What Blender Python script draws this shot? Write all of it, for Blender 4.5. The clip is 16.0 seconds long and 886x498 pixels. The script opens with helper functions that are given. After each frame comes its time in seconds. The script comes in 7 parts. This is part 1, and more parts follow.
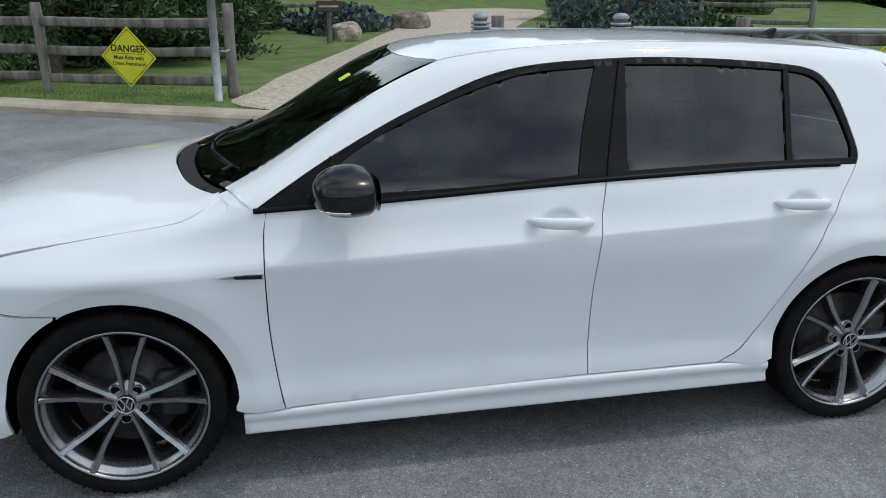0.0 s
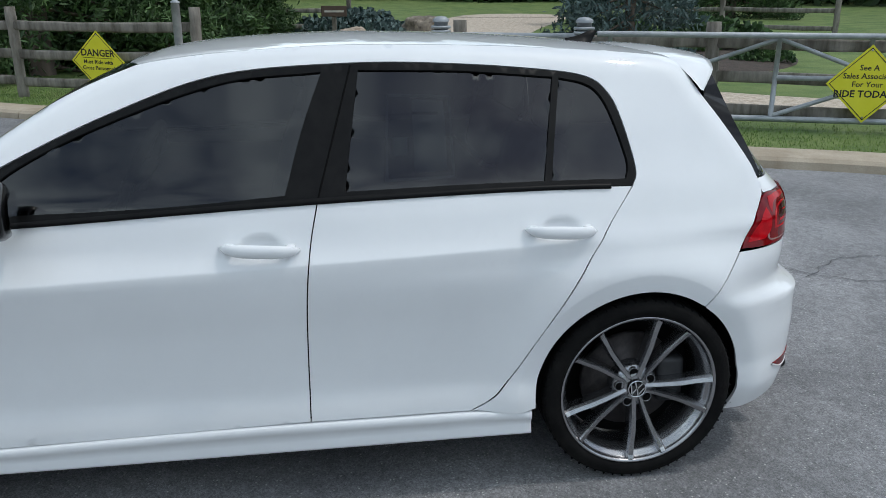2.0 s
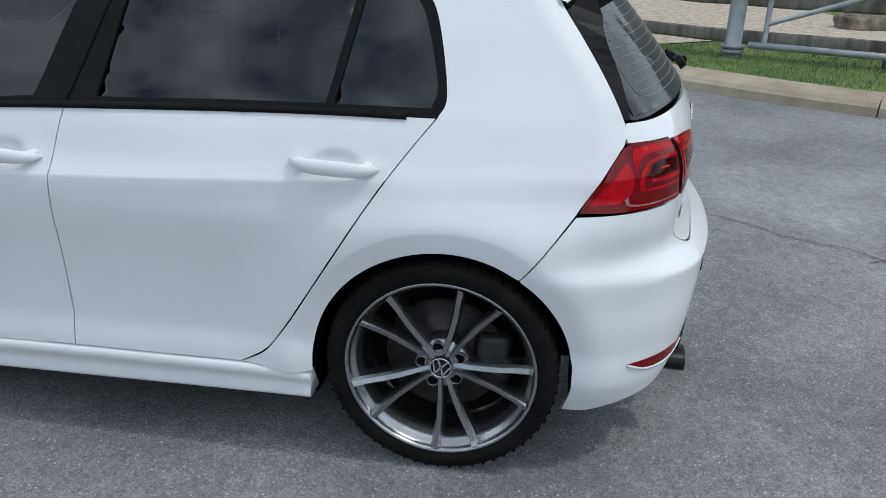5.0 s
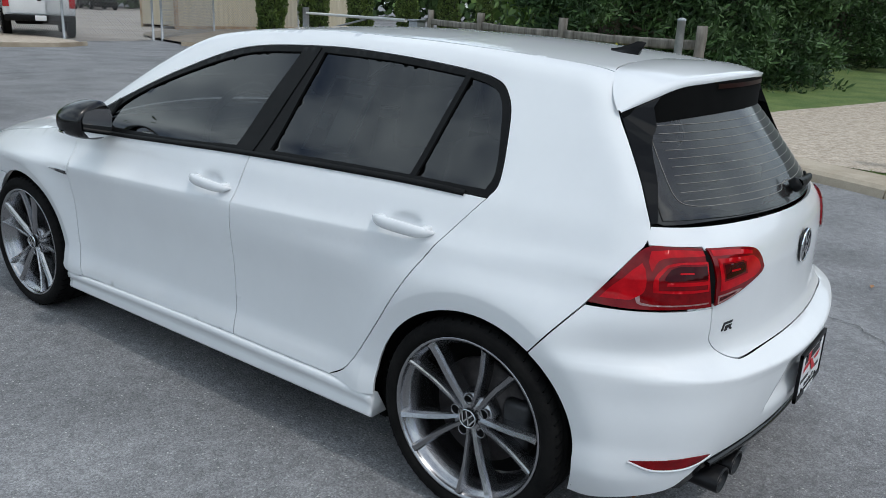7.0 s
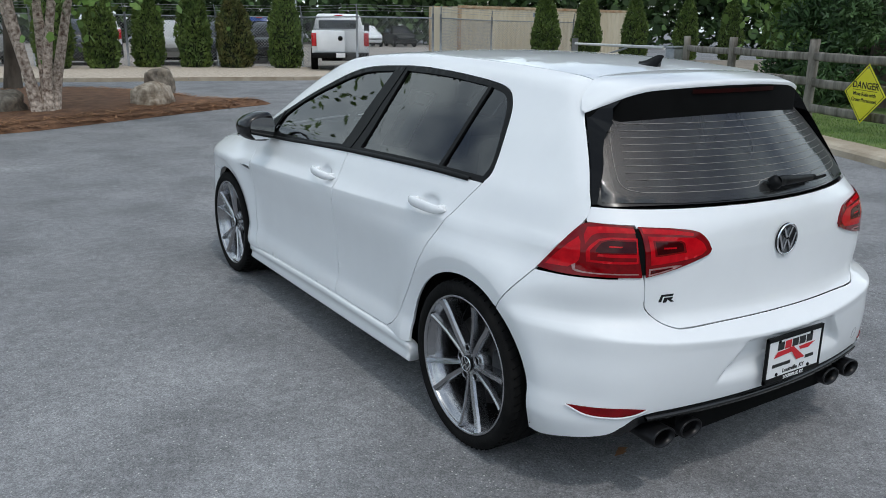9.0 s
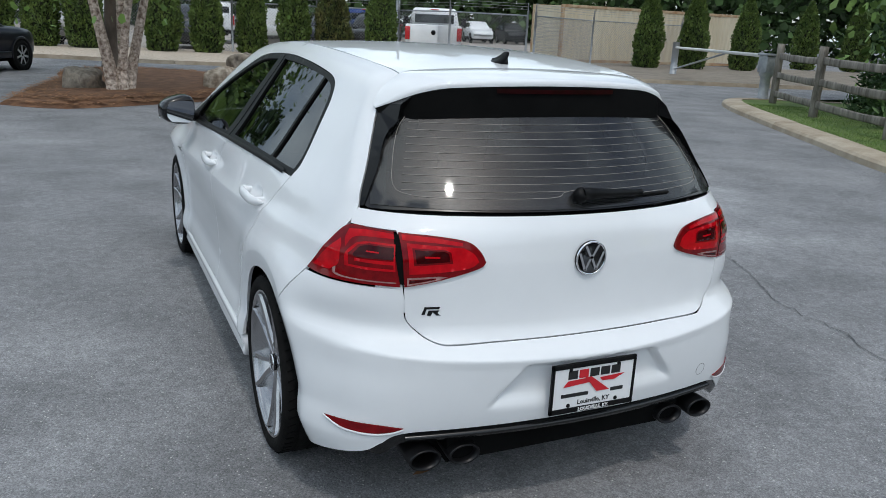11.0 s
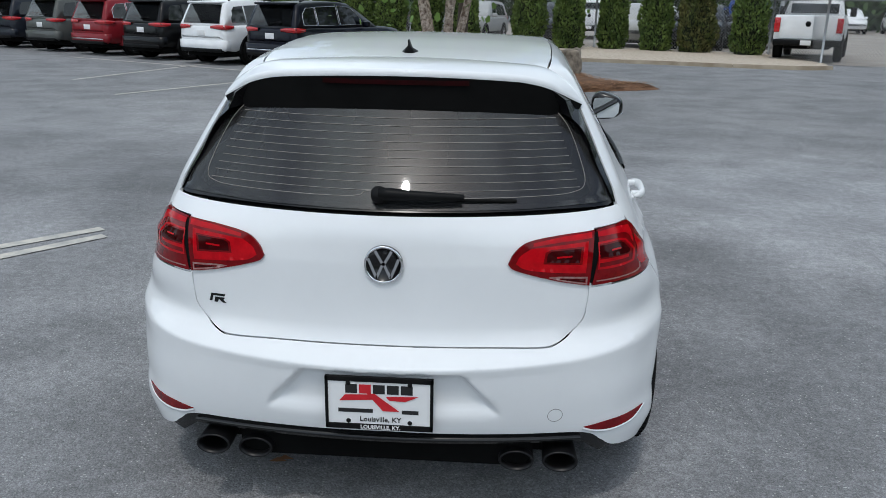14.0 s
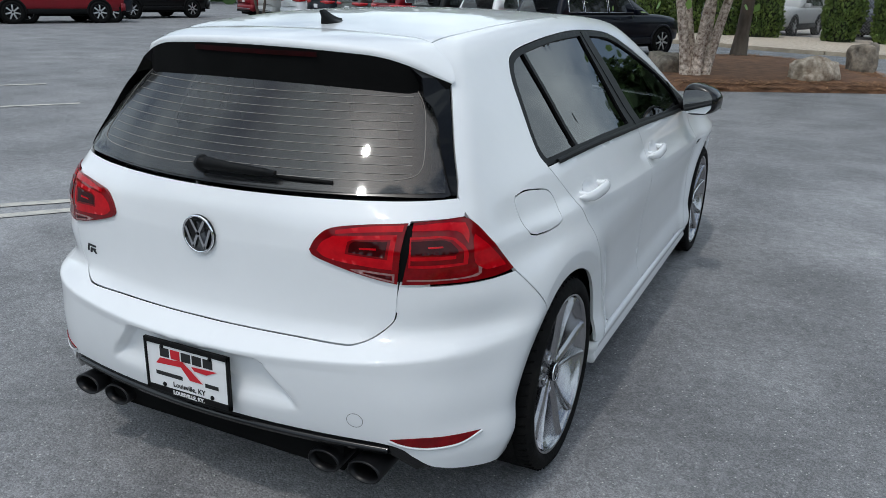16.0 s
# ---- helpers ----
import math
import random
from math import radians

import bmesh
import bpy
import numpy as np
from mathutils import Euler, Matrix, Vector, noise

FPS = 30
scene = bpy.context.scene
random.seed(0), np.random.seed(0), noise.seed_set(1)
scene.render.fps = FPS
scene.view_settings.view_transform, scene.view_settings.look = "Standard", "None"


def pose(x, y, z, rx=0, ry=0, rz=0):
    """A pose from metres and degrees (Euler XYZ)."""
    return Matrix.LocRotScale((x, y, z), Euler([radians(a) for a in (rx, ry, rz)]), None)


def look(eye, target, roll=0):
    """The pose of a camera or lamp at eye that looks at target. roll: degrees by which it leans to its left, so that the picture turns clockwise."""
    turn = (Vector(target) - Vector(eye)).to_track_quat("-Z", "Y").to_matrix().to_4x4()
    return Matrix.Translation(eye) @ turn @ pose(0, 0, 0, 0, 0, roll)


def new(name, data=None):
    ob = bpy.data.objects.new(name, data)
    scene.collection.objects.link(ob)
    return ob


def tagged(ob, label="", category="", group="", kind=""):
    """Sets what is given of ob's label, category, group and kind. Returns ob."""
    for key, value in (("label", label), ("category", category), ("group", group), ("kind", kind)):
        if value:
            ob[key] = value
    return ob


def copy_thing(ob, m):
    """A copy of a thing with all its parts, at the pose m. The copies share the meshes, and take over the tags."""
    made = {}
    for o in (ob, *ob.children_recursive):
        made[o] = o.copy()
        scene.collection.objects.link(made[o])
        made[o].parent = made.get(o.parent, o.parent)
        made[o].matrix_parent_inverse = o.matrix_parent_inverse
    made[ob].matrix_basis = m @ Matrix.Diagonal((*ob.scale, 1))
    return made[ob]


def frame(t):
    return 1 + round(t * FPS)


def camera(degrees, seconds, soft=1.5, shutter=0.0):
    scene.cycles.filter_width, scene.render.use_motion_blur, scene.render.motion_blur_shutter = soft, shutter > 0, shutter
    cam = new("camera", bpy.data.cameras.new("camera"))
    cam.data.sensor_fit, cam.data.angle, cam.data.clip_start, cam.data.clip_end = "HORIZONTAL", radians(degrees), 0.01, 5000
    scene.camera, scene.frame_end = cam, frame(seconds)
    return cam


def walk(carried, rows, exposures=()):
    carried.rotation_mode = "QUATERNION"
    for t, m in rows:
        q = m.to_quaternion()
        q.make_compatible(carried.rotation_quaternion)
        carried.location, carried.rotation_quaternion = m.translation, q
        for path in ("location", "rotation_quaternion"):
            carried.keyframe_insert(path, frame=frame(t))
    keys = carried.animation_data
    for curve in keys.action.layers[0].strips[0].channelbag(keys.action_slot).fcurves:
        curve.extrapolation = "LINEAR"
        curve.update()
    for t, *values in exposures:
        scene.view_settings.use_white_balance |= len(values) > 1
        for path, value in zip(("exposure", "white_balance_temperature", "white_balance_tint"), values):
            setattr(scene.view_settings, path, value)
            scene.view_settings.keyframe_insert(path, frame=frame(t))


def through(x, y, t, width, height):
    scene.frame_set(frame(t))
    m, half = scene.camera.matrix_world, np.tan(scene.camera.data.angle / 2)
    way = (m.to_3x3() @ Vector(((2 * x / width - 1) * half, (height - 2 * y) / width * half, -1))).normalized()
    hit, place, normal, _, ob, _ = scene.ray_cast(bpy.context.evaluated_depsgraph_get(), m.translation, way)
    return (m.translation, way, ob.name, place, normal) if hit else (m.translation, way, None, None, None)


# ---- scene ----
import functools
# ---------------------------------------------------------------- camera
# seconds, x, y, z, heading, tilt, lean
PATH = [
    (0, -3.282, 2.055, 1.592, -100.86, -18.01, -0.11),
    (0.5, -3.270, 1.765, 1.586, -101.34, -17.41, 0.10),
    (1, -3.246, 1.482, 1.580, -100.24, -17.20, 0.24),
    (1.5, -3.145, 1.235, 1.568, -99.46, -17.22, 0.56),
    (2, -3.112, 0.956, 1.563, -97.68, -17.62, -0.04),
    (2.5, -3.062, 0.690, 1.546, -95.93, -18.37, -0.87),
    (3, -2.938, 0.458, 1.515, -95.03, -18.59, -1.07),
    (3.5, -2.909, 0.237, 1.511, -92.29, -19.16, -1.63),
    (4, -2.890, 0.033, 1.500, -88.93, -20.10, -1.62),
    (4.2, -2.852, -0.028, 1.478, -87.69, -20.78, -1.36),
    (6.3, -2.584, -0.858, 1.493, -64.02, -21.16, -2.25),
    (6.5, -2.587, -0.967, 1.505, -60.66, -19.78, -2.55),
    (7, -2.656, -1.203, 1.525, -53.70, -17.02, -2.81),
    (7.5, -2.704, -1.488, 1.545, -46.83, -15.71, -3.08),
    (8, -2.636, -1.801, 1.541, -40.56, -15.44, -2.20),
    (8.2, -2.615, -1.929, 1.527, -38.37, -15.37, -1.47),
    (10.3, -1.773, -2.511, 1.532, -28.29, -15.66, -2.35),
    (10.5, -1.663, -2.564, 1.528, -27.38, -15.70, -2.50),
    (11, -1.411, -2.642, 1.531, -24.80, -15.93, -2.77),
    (11.5, -1.136, -2.688, 1.540, -21.60, -16.08, -2.39),
    (12, -0.850, -2.808, 1.547, -16.16, -16.70, -1.90),
    (12.5, -0.580, -2.827, 1.537, -12.05, -17.35, -2.13),
    (13, -0.293, -2.806, 1.550, -7.32, -17.14, -2.17),
    (13.5, 0.027, -2.850, 1.554, -1.45, -17.11, -1.21),
    (14, 0.300, -2.797, 1.554, 3.59, -17.12, -1.02),
    (14.5, 0.597, -2.699, 1.561, 9.18, -17.34, -1.26),
    (15, 0.937, -2.636, 1.560, 15.50, -17.66, -0.70),
    (15.5, 1.225, -2.470, 1.532, 20.39, -18.11, -0.88),
    (16, 1.527, -2.290, 1.519, 25.66, -18.28, -1.40),
]

cam = camera(58.42, 16.0, soft=0.8)


def held(x, y, z, yaw, pitch, roll):
    """Pose from heading, tilt and lean in degrees."""
    return (Matrix.Translation((x, y, z)) @ Matrix.Rotation(radians(yaw), 4, "Z")
            @ Matrix.Rotation(radians(90 + pitch), 4, "X") @ Matrix.Rotation(radians(-roll), 4, "Z"))


walk(cam, [(t, held(*r)) for t, *r in PATH], exposures=[(0.0, 0.0), (16.0, 0.0)])

# ---------------------------------------------------------------- light
SUN_TO = Vector((-0.05, -0.44, 0.895)).normalized()
world = bpy.data.worlds.new("sky")
scene.world = world
world.use_nodes = True
wn = world.node_tree.nodes
wl = world.node_tree.links
sky = wn.new("ShaderNodeTexSky")
sky.sky_type = "NISHITA"
sky.sun_disc = False
sky.sun_elevation = math.asin(SUN_TO.z)
sky.sun_rotation = math.atan2(SUN_TO.x, SUN_TO.y)
sky.air_density, sky.dust_density, sky.ozone_density = 1.0, 2.0, 1.0
# broken cloud cover over the whole sky
coord = wn.new("ShaderNodeTexCoord")
cloud = wn.new("ShaderNodeTexNoise")
cloud.inputs["Scale"].default_value = 2.2
cloud.inputs["Detail"].default_value = 7
cloud.inputs["Roughness"].default_value = 0.6
ramp = wn.new("ShaderNodeValToRGB")
ramp.color_ramp.elements[0].position, ramp.color_ramp.elements[1].position = 0.41, 0.66
mixc = wn.new("ShaderNodeMix")
mixc.data_type = "RGBA"
mixc.inputs[7].default_value = (11.0, 12.7, 13.5, 1)
wl.new(coord.outputs["Generated"], cloud.inputs["Vector"])
wl.new(cloud.outputs["Fac"], ramp.inputs["Fac"])
wl.new(ramp.outputs["Color"], mixc.inputs[0])
wl.new(sky.outputs["Color"], mixc.inputs[6])
wl.new(mixc.outputs[2], wn["Background"].inputs["Color"])
wn["Background"].inputs["Strength"].default_value = 0.121
sun = new("sun", bpy.data.lights.new("sun", "SUN"))
sun.data.energy, sun.data.angle, sun.data.color = 0.80, radians(2.0), (1.0, 0.98, 0.95)
sun.matrix_world = look(SUN_TO * 50, (0, 0, 0))


# ---------------------------------------------------------------- materials
def material(name, c1, c2=None, scale=8.0, rough=0.5, metal=0.0, bump=0.0, bump_scale=60.0, coat=0.0,
             fine=0.0, rough2=None, spec=0.5, space="Object", stretch=None, island=0.0):
    """Two-scale procedural surface: large patches from c1 to c2, fine grain and relief."""
    m = bpy.data.materials.new(name)
    m.use_nodes = True
    n, l = m.node_tree.nodes, m.node_tree.links
    b = n["Principled BSDF"]
    b.inputs["Roughness"].default_value = rough
    b.inputs["Metallic"].default_value = metal
    b.inputs["Coat Weight"].default_value = coat
    b.inputs["Coat Roughness"].default_value = 0.03
    b.inputs["Specular IOR Level"].default_value = spec
    b.inputs["Base Color"].default_value = (*c1, 1)
    tc = n.new("ShaderNodeTexCoord")
    src = tc.outputs[space]
    if stretch:
        mp = n.new("ShaderNodeMapping")
        mp.inputs["Scale"].default_value = stretch
        l.new(src, mp.inputs["Vector"])
        src = mp.outputs["Vector"]
    if c2:
        big = n.new("ShaderNodeTexNoise")
        big.inputs["Scale"].default_value, big.inputs["Detail"].default_value = scale, 6
        big.inputs["Roughness"].default_value = 0.62
        l.new(src, big.inputs["Vector"])
        r = n.new("ShaderNodeValToRGB")
        r.color_ramp.elements[0].position, r.color_ramp.elements[1].position = 0.35, 0.66
        r.color_ramp.elements[0].color, r.color_ramp.elements[1].color = (*c1, 1), (*c2, 1)
        l.new(big.outputs["Fac"], r.inputs["Fac"])
        col = r.outputs["Color"]
        if fine or island:
            hs = n.new("ShaderNodeHueSaturation")
            if island:
                g = n.new("ShaderNodeNewGeometry")
                oi = n.new("ShaderNodeObjectInfo")
                ad = n.new("ShaderNodeMath")
                ad.operation = "ADD"
                l.new(g.outputs["Random Per Island"], ad.inputs[0])
                l.new(oi.outputs["Random"], ad.inputs[1])
                md = n.new("ShaderNodeMath")
                md.operation = "FRACT"
                l.new(ad.outputs[0], md.inputs[0])
                fsrc, amount = md.outputs[0], island
            else:
                gr = n.new("ShaderNodeTexNoise")
                gr.inputs["Scale"].default_value, gr.inputs["Detail"].default_value = bump_scale, 3
                l.new(src, gr.inputs["Vector"])
                fsrc, amount = gr.outputs["Fac"], fine
            mr = n.new("ShaderNodeMapRange")
            mr.inputs["To Min"].default_value, mr.inputs["To Max"].default_value = 1 - amount, 1 + amount
            l.new(fsrc, mr.inputs["Value"])
            l.new(mr.outputs["Result"], hs.inputs["Value"])
            l.new(col, hs.inputs["Color"])
            col = hs.outputs["Color"]
        l.new(col, b.inputs["Base Color"])
        if rough2 is not None:
            rr = n.new("ShaderNodeMapRange")
            rr.inputs["To Min"].default_value, rr.inputs["To Max"].default_value = rough, rough2
            l.new(big.outputs["Fac"], rr.inputs["Value"])
            l.new(rr.outputs["Result"], b.inputs["Roughness"])
    if bump:
        bn = n.new("ShaderNodeTexNoise")
        bn.inputs["Scale"].default_value, bn.inputs["Detail"].default_value = bump_scale, 4
        l.new(src, bn.inputs["Vector"])
        bp = n.new("ShaderNodeBump")
        bp.inputs["Strength"].default_value, bp.inputs["Distance"].default_value = bump, 0.01
        l.new(bn.outputs["Fac"], bp.inputs["Height"])
        l.new(bp.outputs["Normal"], b.inputs["Normal"])
    return m


def tinted(name, colour, through=0.25, rough=0.02, dust=0.0, haze=0.0, ior=1.65):
    """Dark tinted pane: a mirror coat over a glass that lets little light through."""
    m = bpy.data.materials.new(name)
    m.use_nodes = True
    n, l = m.node_tree.nodes, m.node_tree.links
    out = n["Material Output"]
    n.remove(n["Principled BSDF"])
    tr = n.new("ShaderNodeBsdfTransparent")
    tr.inputs["Color"].default_value = tuple(c * through for c in colour) + (1,)
    gl = n.new("ShaderNodeBsdfGlossy")
    gl.inputs["Roughness"].default_value = rough
    shine = gl.outputs["BSDF"]
    if haze:
        soft = n.new("ShaderNodeBsdfGlossy")
        soft.inputs["Roughness"].default_value = 0.32
        both = n.new("ShaderNodeMixShader")
        both.inputs["Fac"].default_value = haze
        l.new(shine, both.inputs[1])
        l.new(soft.outputs["BSDF"], both.inputs[2])
        shine = both.outputs["Shader"]
    fr = n.new("ShaderNodeFresnel")
    fr.inputs["IOR"].default_value = ior
    mx = n.new("ShaderNodeMixShader")
    l.new(fr.outputs["Fac"], mx.inputs["Fac"])
    l.new(tr.outputs["BSDF"], mx.inputs[1])
    l.new(shine, mx.inputs[2])
    last = mx.outputs["Shader"]
    if dust:
        df = n.new("ShaderNodeBsdfDiffuse")
        df.inputs["Color"].default_value = (0.5, 0.5, 0.5, 1)
        ns = n.new("ShaderNodeTexNoise")
        ns.inputs["Scale"].default_value, ns.inputs["Detail"].default_value = 2.5, 6
        mr = n.new("ShaderNodeMapRange")
        mr.inputs["To Min"].default_value, mr.inputs["To Max"].default_value = dust * 0.4, dust * 1.6
        l.new(ns.outputs["Fac"], mr.inputs["Value"])
        m2 = n.new("ShaderNodeMixShader")
        l.new(mr.outputs["Result"], m2.inputs["Fac"])
        l.new(last, m2.inputs[1])
        l.new(df.outputs["BSDF"], m2.inputs[2])
        last = m2.outputs["Shader"]
    l.new(last, out.inputs["Surface"])
    return m


PAINT = material("white_paint", (0.79, 0.80, 0.81), (0.82, 0.83, 0.84), 3, 0.5, coat=0.9, spec=0.25)
GLOSS_BLACK = material("gloss_black", (0.004, 0.004, 0.0045), (0.007, 0.007, 0.0075), 5, 0.22, coat=0.25, spec=0.35)
FIN_BLACK = material("fin_black", (0.003, 0.003, 0.0035), (0.005, 0.005, 0.0055), 8, 0.20, spec=0.2)
SATIN_BLACK = material("satin_black", (0.005, 0.005, 0.0055), (0.009, 0.009, 0.009), 20, 0.42, spec=0.12)
PLASTIC = material("grey_plastic", (0.014, 0.014, 0.0145), (0.022, 0.022, 0.022), 30, 0.6, spec=0.3, bump=0.15, bump_scale=400)
LINER = material("dark_liner", (0.003, 0.003, 0.003), (0.005, 0.005, 0.005), 9, 0.9, spec=0.1)
RUBBER = material("tyre_rubber", (0.006, 0.006, 0.006), (0.012, 0.0115, 0.011), 14, 0.85, bump=0.25, bump_scale=90, spec=0.1)
ALLOY = material("gunmetal_alloy", (0.33, 0.33, 0.345), (0.42, 0.42, 0.43), 12, 0.22, metal=0.95, coat=0.3, bump=0.06, bump_scale=500)
ALLOY_DARK = material("dark_alloy", (0.03, 0.03, 0.032), (0.05, 0.05, 0.052), 12, 0.45, metal=0.5)
CHROME = material("chrome", (0.75, 0.76, 0.78), (0.8, 0.8, 0.82), 6, 0.08, metal=1.0)
DISC = material("brake_disc", (0.05, 0.045, 0.045), (0.09, 0.08, 0.078), 30, 0.5, metal=0.7)
SEAT = material("dark_cloth", (0.02, 0.02, 0.022), (0.035, 0.035, 0.04), 15, 0.9)
GLASS_SIDE = tinted("tinted_glass", (0.85, 0.95, 1.0), 0.16, ior=1.82)
GLASS_REAR = tinted("rear_glass", (0.9, 0.95, 1.0), 0.22, rough=0.03, dust=0.035, haze=0.35)
GLASS_FRONT = tinted("windscreen_glass", (0.75, 0.95, 0.9), 0.55)


# ---------------------------------------------------------------- mesh helpers
def part(name, bm, mat, parent=None, label="", smooth=True):
    """Links a bmesh as one mesh object under a thing or a part."""
    me = bpy.data.meshes.new(name)
    bm.to_mesh(me)
    bm.free()
    if smooth:
        me.shade_smooth()
    for one in (mat if isinstance(mat, (list, tuple)) else [mat]):
        me.materials.append(one)
    ob = new(name, me)
    if parent:
        ob.parent = parent
    if label:
        tagged(ob, label)
    return ob


def thing(name, label, category, group="", at=None):
    ob = tagged(new(name), label, category, group)
    if at is not None:
        ob.matrix_basis = at
    return ob


def box(bm, x0, x1, y0, y1, z0, z1, bevel=0.0, m=None):
    r = bmesh.ops.create_cube(bm, size=1.0)
    for v in r["verts"]:
        v.co = Vector(((x0 + x1) / 2 + v.co.x * (x1 - x0), (y0 + y1) / 2 + v.co.y * (y1 - y0), (z0 + z1) / 2 + v.co.z * (z1 - z0)))
    if m is not None:
        bmesh.ops.transform(bm, matrix=m, verts=r["verts"])
    if bevel:
        es = list({e for v in r["verts"] for e in v.link_edges})
        bmesh.ops.bevel(bm, geom=es, offset=bevel, segments=2, affect="EDGES", profile=0.5)
    return bm


def boxed(*a, **k):
    return box(bmesh.new(), *a, **k)


def lathe(bm, profile, steps=48, m=None, closed=False):
    """Turns (axial, radius) points round the x axis."""
    rings = []
    for k in range(steps):
        a = 2 * math.pi * k / steps
        ring = []
        for ax, r in profile:
            co = Vector((ax, r * math.cos(a), r * math.sin(a)))
            ring.append(bm.verts.new(m @ co if m is not None else co))
        rings.append(ring)
    n = len(profile)
    for k in range(steps):
        p, q = rings[k], rings[(k + 1) % steps]
        for i in range(n if closed else n - 1):
            j = (i + 1) % n
            bm.faces.new((p[i], p[j], q[j], q[i]))
    return bm


def tube(bm, path, radius, sides=8, caps=True):
    """A round bar along a path of points; radius may be a list."""
    pts = [Vector(p) for p in path]
    rings = []
    for i, p in enumerate(pts):
        d = (pts[min(i + 1, len(pts) - 1)] - pts[max(i - 1, 0)]).normalized()
        up = Vector((0, 0, 1)) if abs(d.z) < 0.9 else Vector((1, 0, 0))
        a = d.cross(up).normalized()
        b = d.cross(a)
        r = radius[i] if isinstance(radius, (list, tuple)) else radius
        rings.append([bm.verts.new(p + (a * math.cos(2 * math.pi * k / sides) + b * math.sin(2 * math.pi * k / sides)) * r) for k in range(sides)])
    for p, q in zip(rings, rings[1:]):
        for k in range(sides):
            bm.faces.new((p[k], p[(k + 1) % sides], q[(k + 1) % sides], q[k]))
    if caps:
        bm.faces.new(rings[0])
        bm.faces.new(rings[-1][::-1])
    return bm


def quad_strip(bm, left, right):
    """A sheet between two lists of points."""
    a = [bm.verts.new(p) for p in left]
    b = [bm.verts.new(p) for p in right]
    for i in range(len(a) - 1):
        bm.faces.new((a[i], a[i + 1], b[i + 1], b[i]))
    return bm


# ---------------------------------------------------------------- the hatchback's body surface
# x across (right +), y along (front +), rear axle at y = 0, front axle at 2.63
def interp(x, xs, ys):
    """A smooth line through the knots that never overshoots them."""
    xs, ys = np.array(xs, float), np.array(ys, float)
    x = np.clip(x, xs[0], xs[-1])
    h = np.diff(xs)
    d = np.diff(ys) / h
    m = np.empty(len(xs))
    m[0], m[-1] = d[0], d[-1]
    m[1:-1] = np.where(d[:-1] * d[1:] > 0, 2 * d[:-1] * d[1:] / np.where(d[:-1] + d[1:] == 0, 1, d[:-1] + d[1:]), 0)
    i = np.clip(np.searchsorted(xs, x) - 1, 0, len(h) - 1)
    t = (x - xs[i]) / h[i]
    return ys[i] * (1 + 2 * t) * (1 - t) ** 2 + m[i] * h[i] * t * (1 - t) ** 2 + ys[i + 1] * t * t * (3 - 2 * t) - m[i + 1] * h[i] * t * t * (1 - t)


def smax(a, b, k):
    """The larger of two, rounded over where they are within k."""
    h = np.maximum(k - np.abs(a - b), 0) / k
    return np.maximum(a, b) + h * h * k / 4


WZ = ([.10, .17, .22, .30, .34, .40, .50, .60, .74, .80, .81, .825, .84, .86, .90, .95, 1.0, 1.03, 1.2, 1.36, 1.5],
      [.80, .85, .868, .880, .875, .862, .864, .871, .883, .889, .8885, .885, .880, .875, .859, .840, .818, .797, .672, .558, .46])


WZ_MORE = ([.60, .74, .86, .95, 1.03, 1.2, 1.36, 1.5], [0, .0082, -.0134, -.0082, -.0098, .0073, .0210, .0452])
TAPER = ([.2, .45, .6, .7, .8, .9, 1.0, 1.07, 1.2, 1.4], [.0798, .0433, .032, .0609, .1054, .1313, .1308, .1178, .1085, .1104])


def width(y, z):
    """Half the body's width; a ridge below the door handles rises towards the tail, flared lips round the wheels."""
    r = np.clip((.9 - y) / 1.3, 0, 2) ** 2
    f = np.clip((y - 1.9) / 1.6, 0, 2) ** 2
    zs = z + .037 * (y - 1.2) * np.exp(-((z - .81) / .13) ** 2)
    w = (interp(zs, *WZ) + interp(z, *WZ_MORE) + .0095 * np.maximum(1 - np.abs(zs - .812) / .055, 0)) * (1 - interp(z, *TAPER) * r) * (1 - .10 * f)
    for yc in (0, 2.63):
        d = np.sqrt((y - yc) ** 2 + (z - .32) ** 2)
        lip = .0272 * np.exp(-(np.maximum(d - .413, 0) / .0933) ** 2) - .179 * np.clip(.413 - d, 0, .08)
        w = w + lip * np.clip((z - .1) / .2, 0, 1)
    for yc, zc in ((1.19, .868), (.284, .884)):
        w = w - .016 * np.exp(-(((y - yc) / .055) ** 2 + ((z - zc) / .026) ** 2) ** 2)
    return w


RZ = ([.10, .25, .36, .45, .53, .562, .572, .605, .64, .72, .845, .86, .93, .965, .985, 1.0, 1.10, 1.20, 1.30, 1.5],
      [-.60, -.69, -.742, -.758, -.765, -.766, -.757, -.714, -.692, -.684, -.681, -.679, -.664, -.645, -.630, -.616, -.529, -.438, -.343, -.14])


RZ_MORE = ([.25, .36, .5, .56, .62, .72, .85, .93, 1.0, 1.1, 1.2, 1.3], [-.0035, -.0015, -.0023, -.0034, 0, .001, .001, -.0066, -.0153, -.0222, -.027, -.0299])


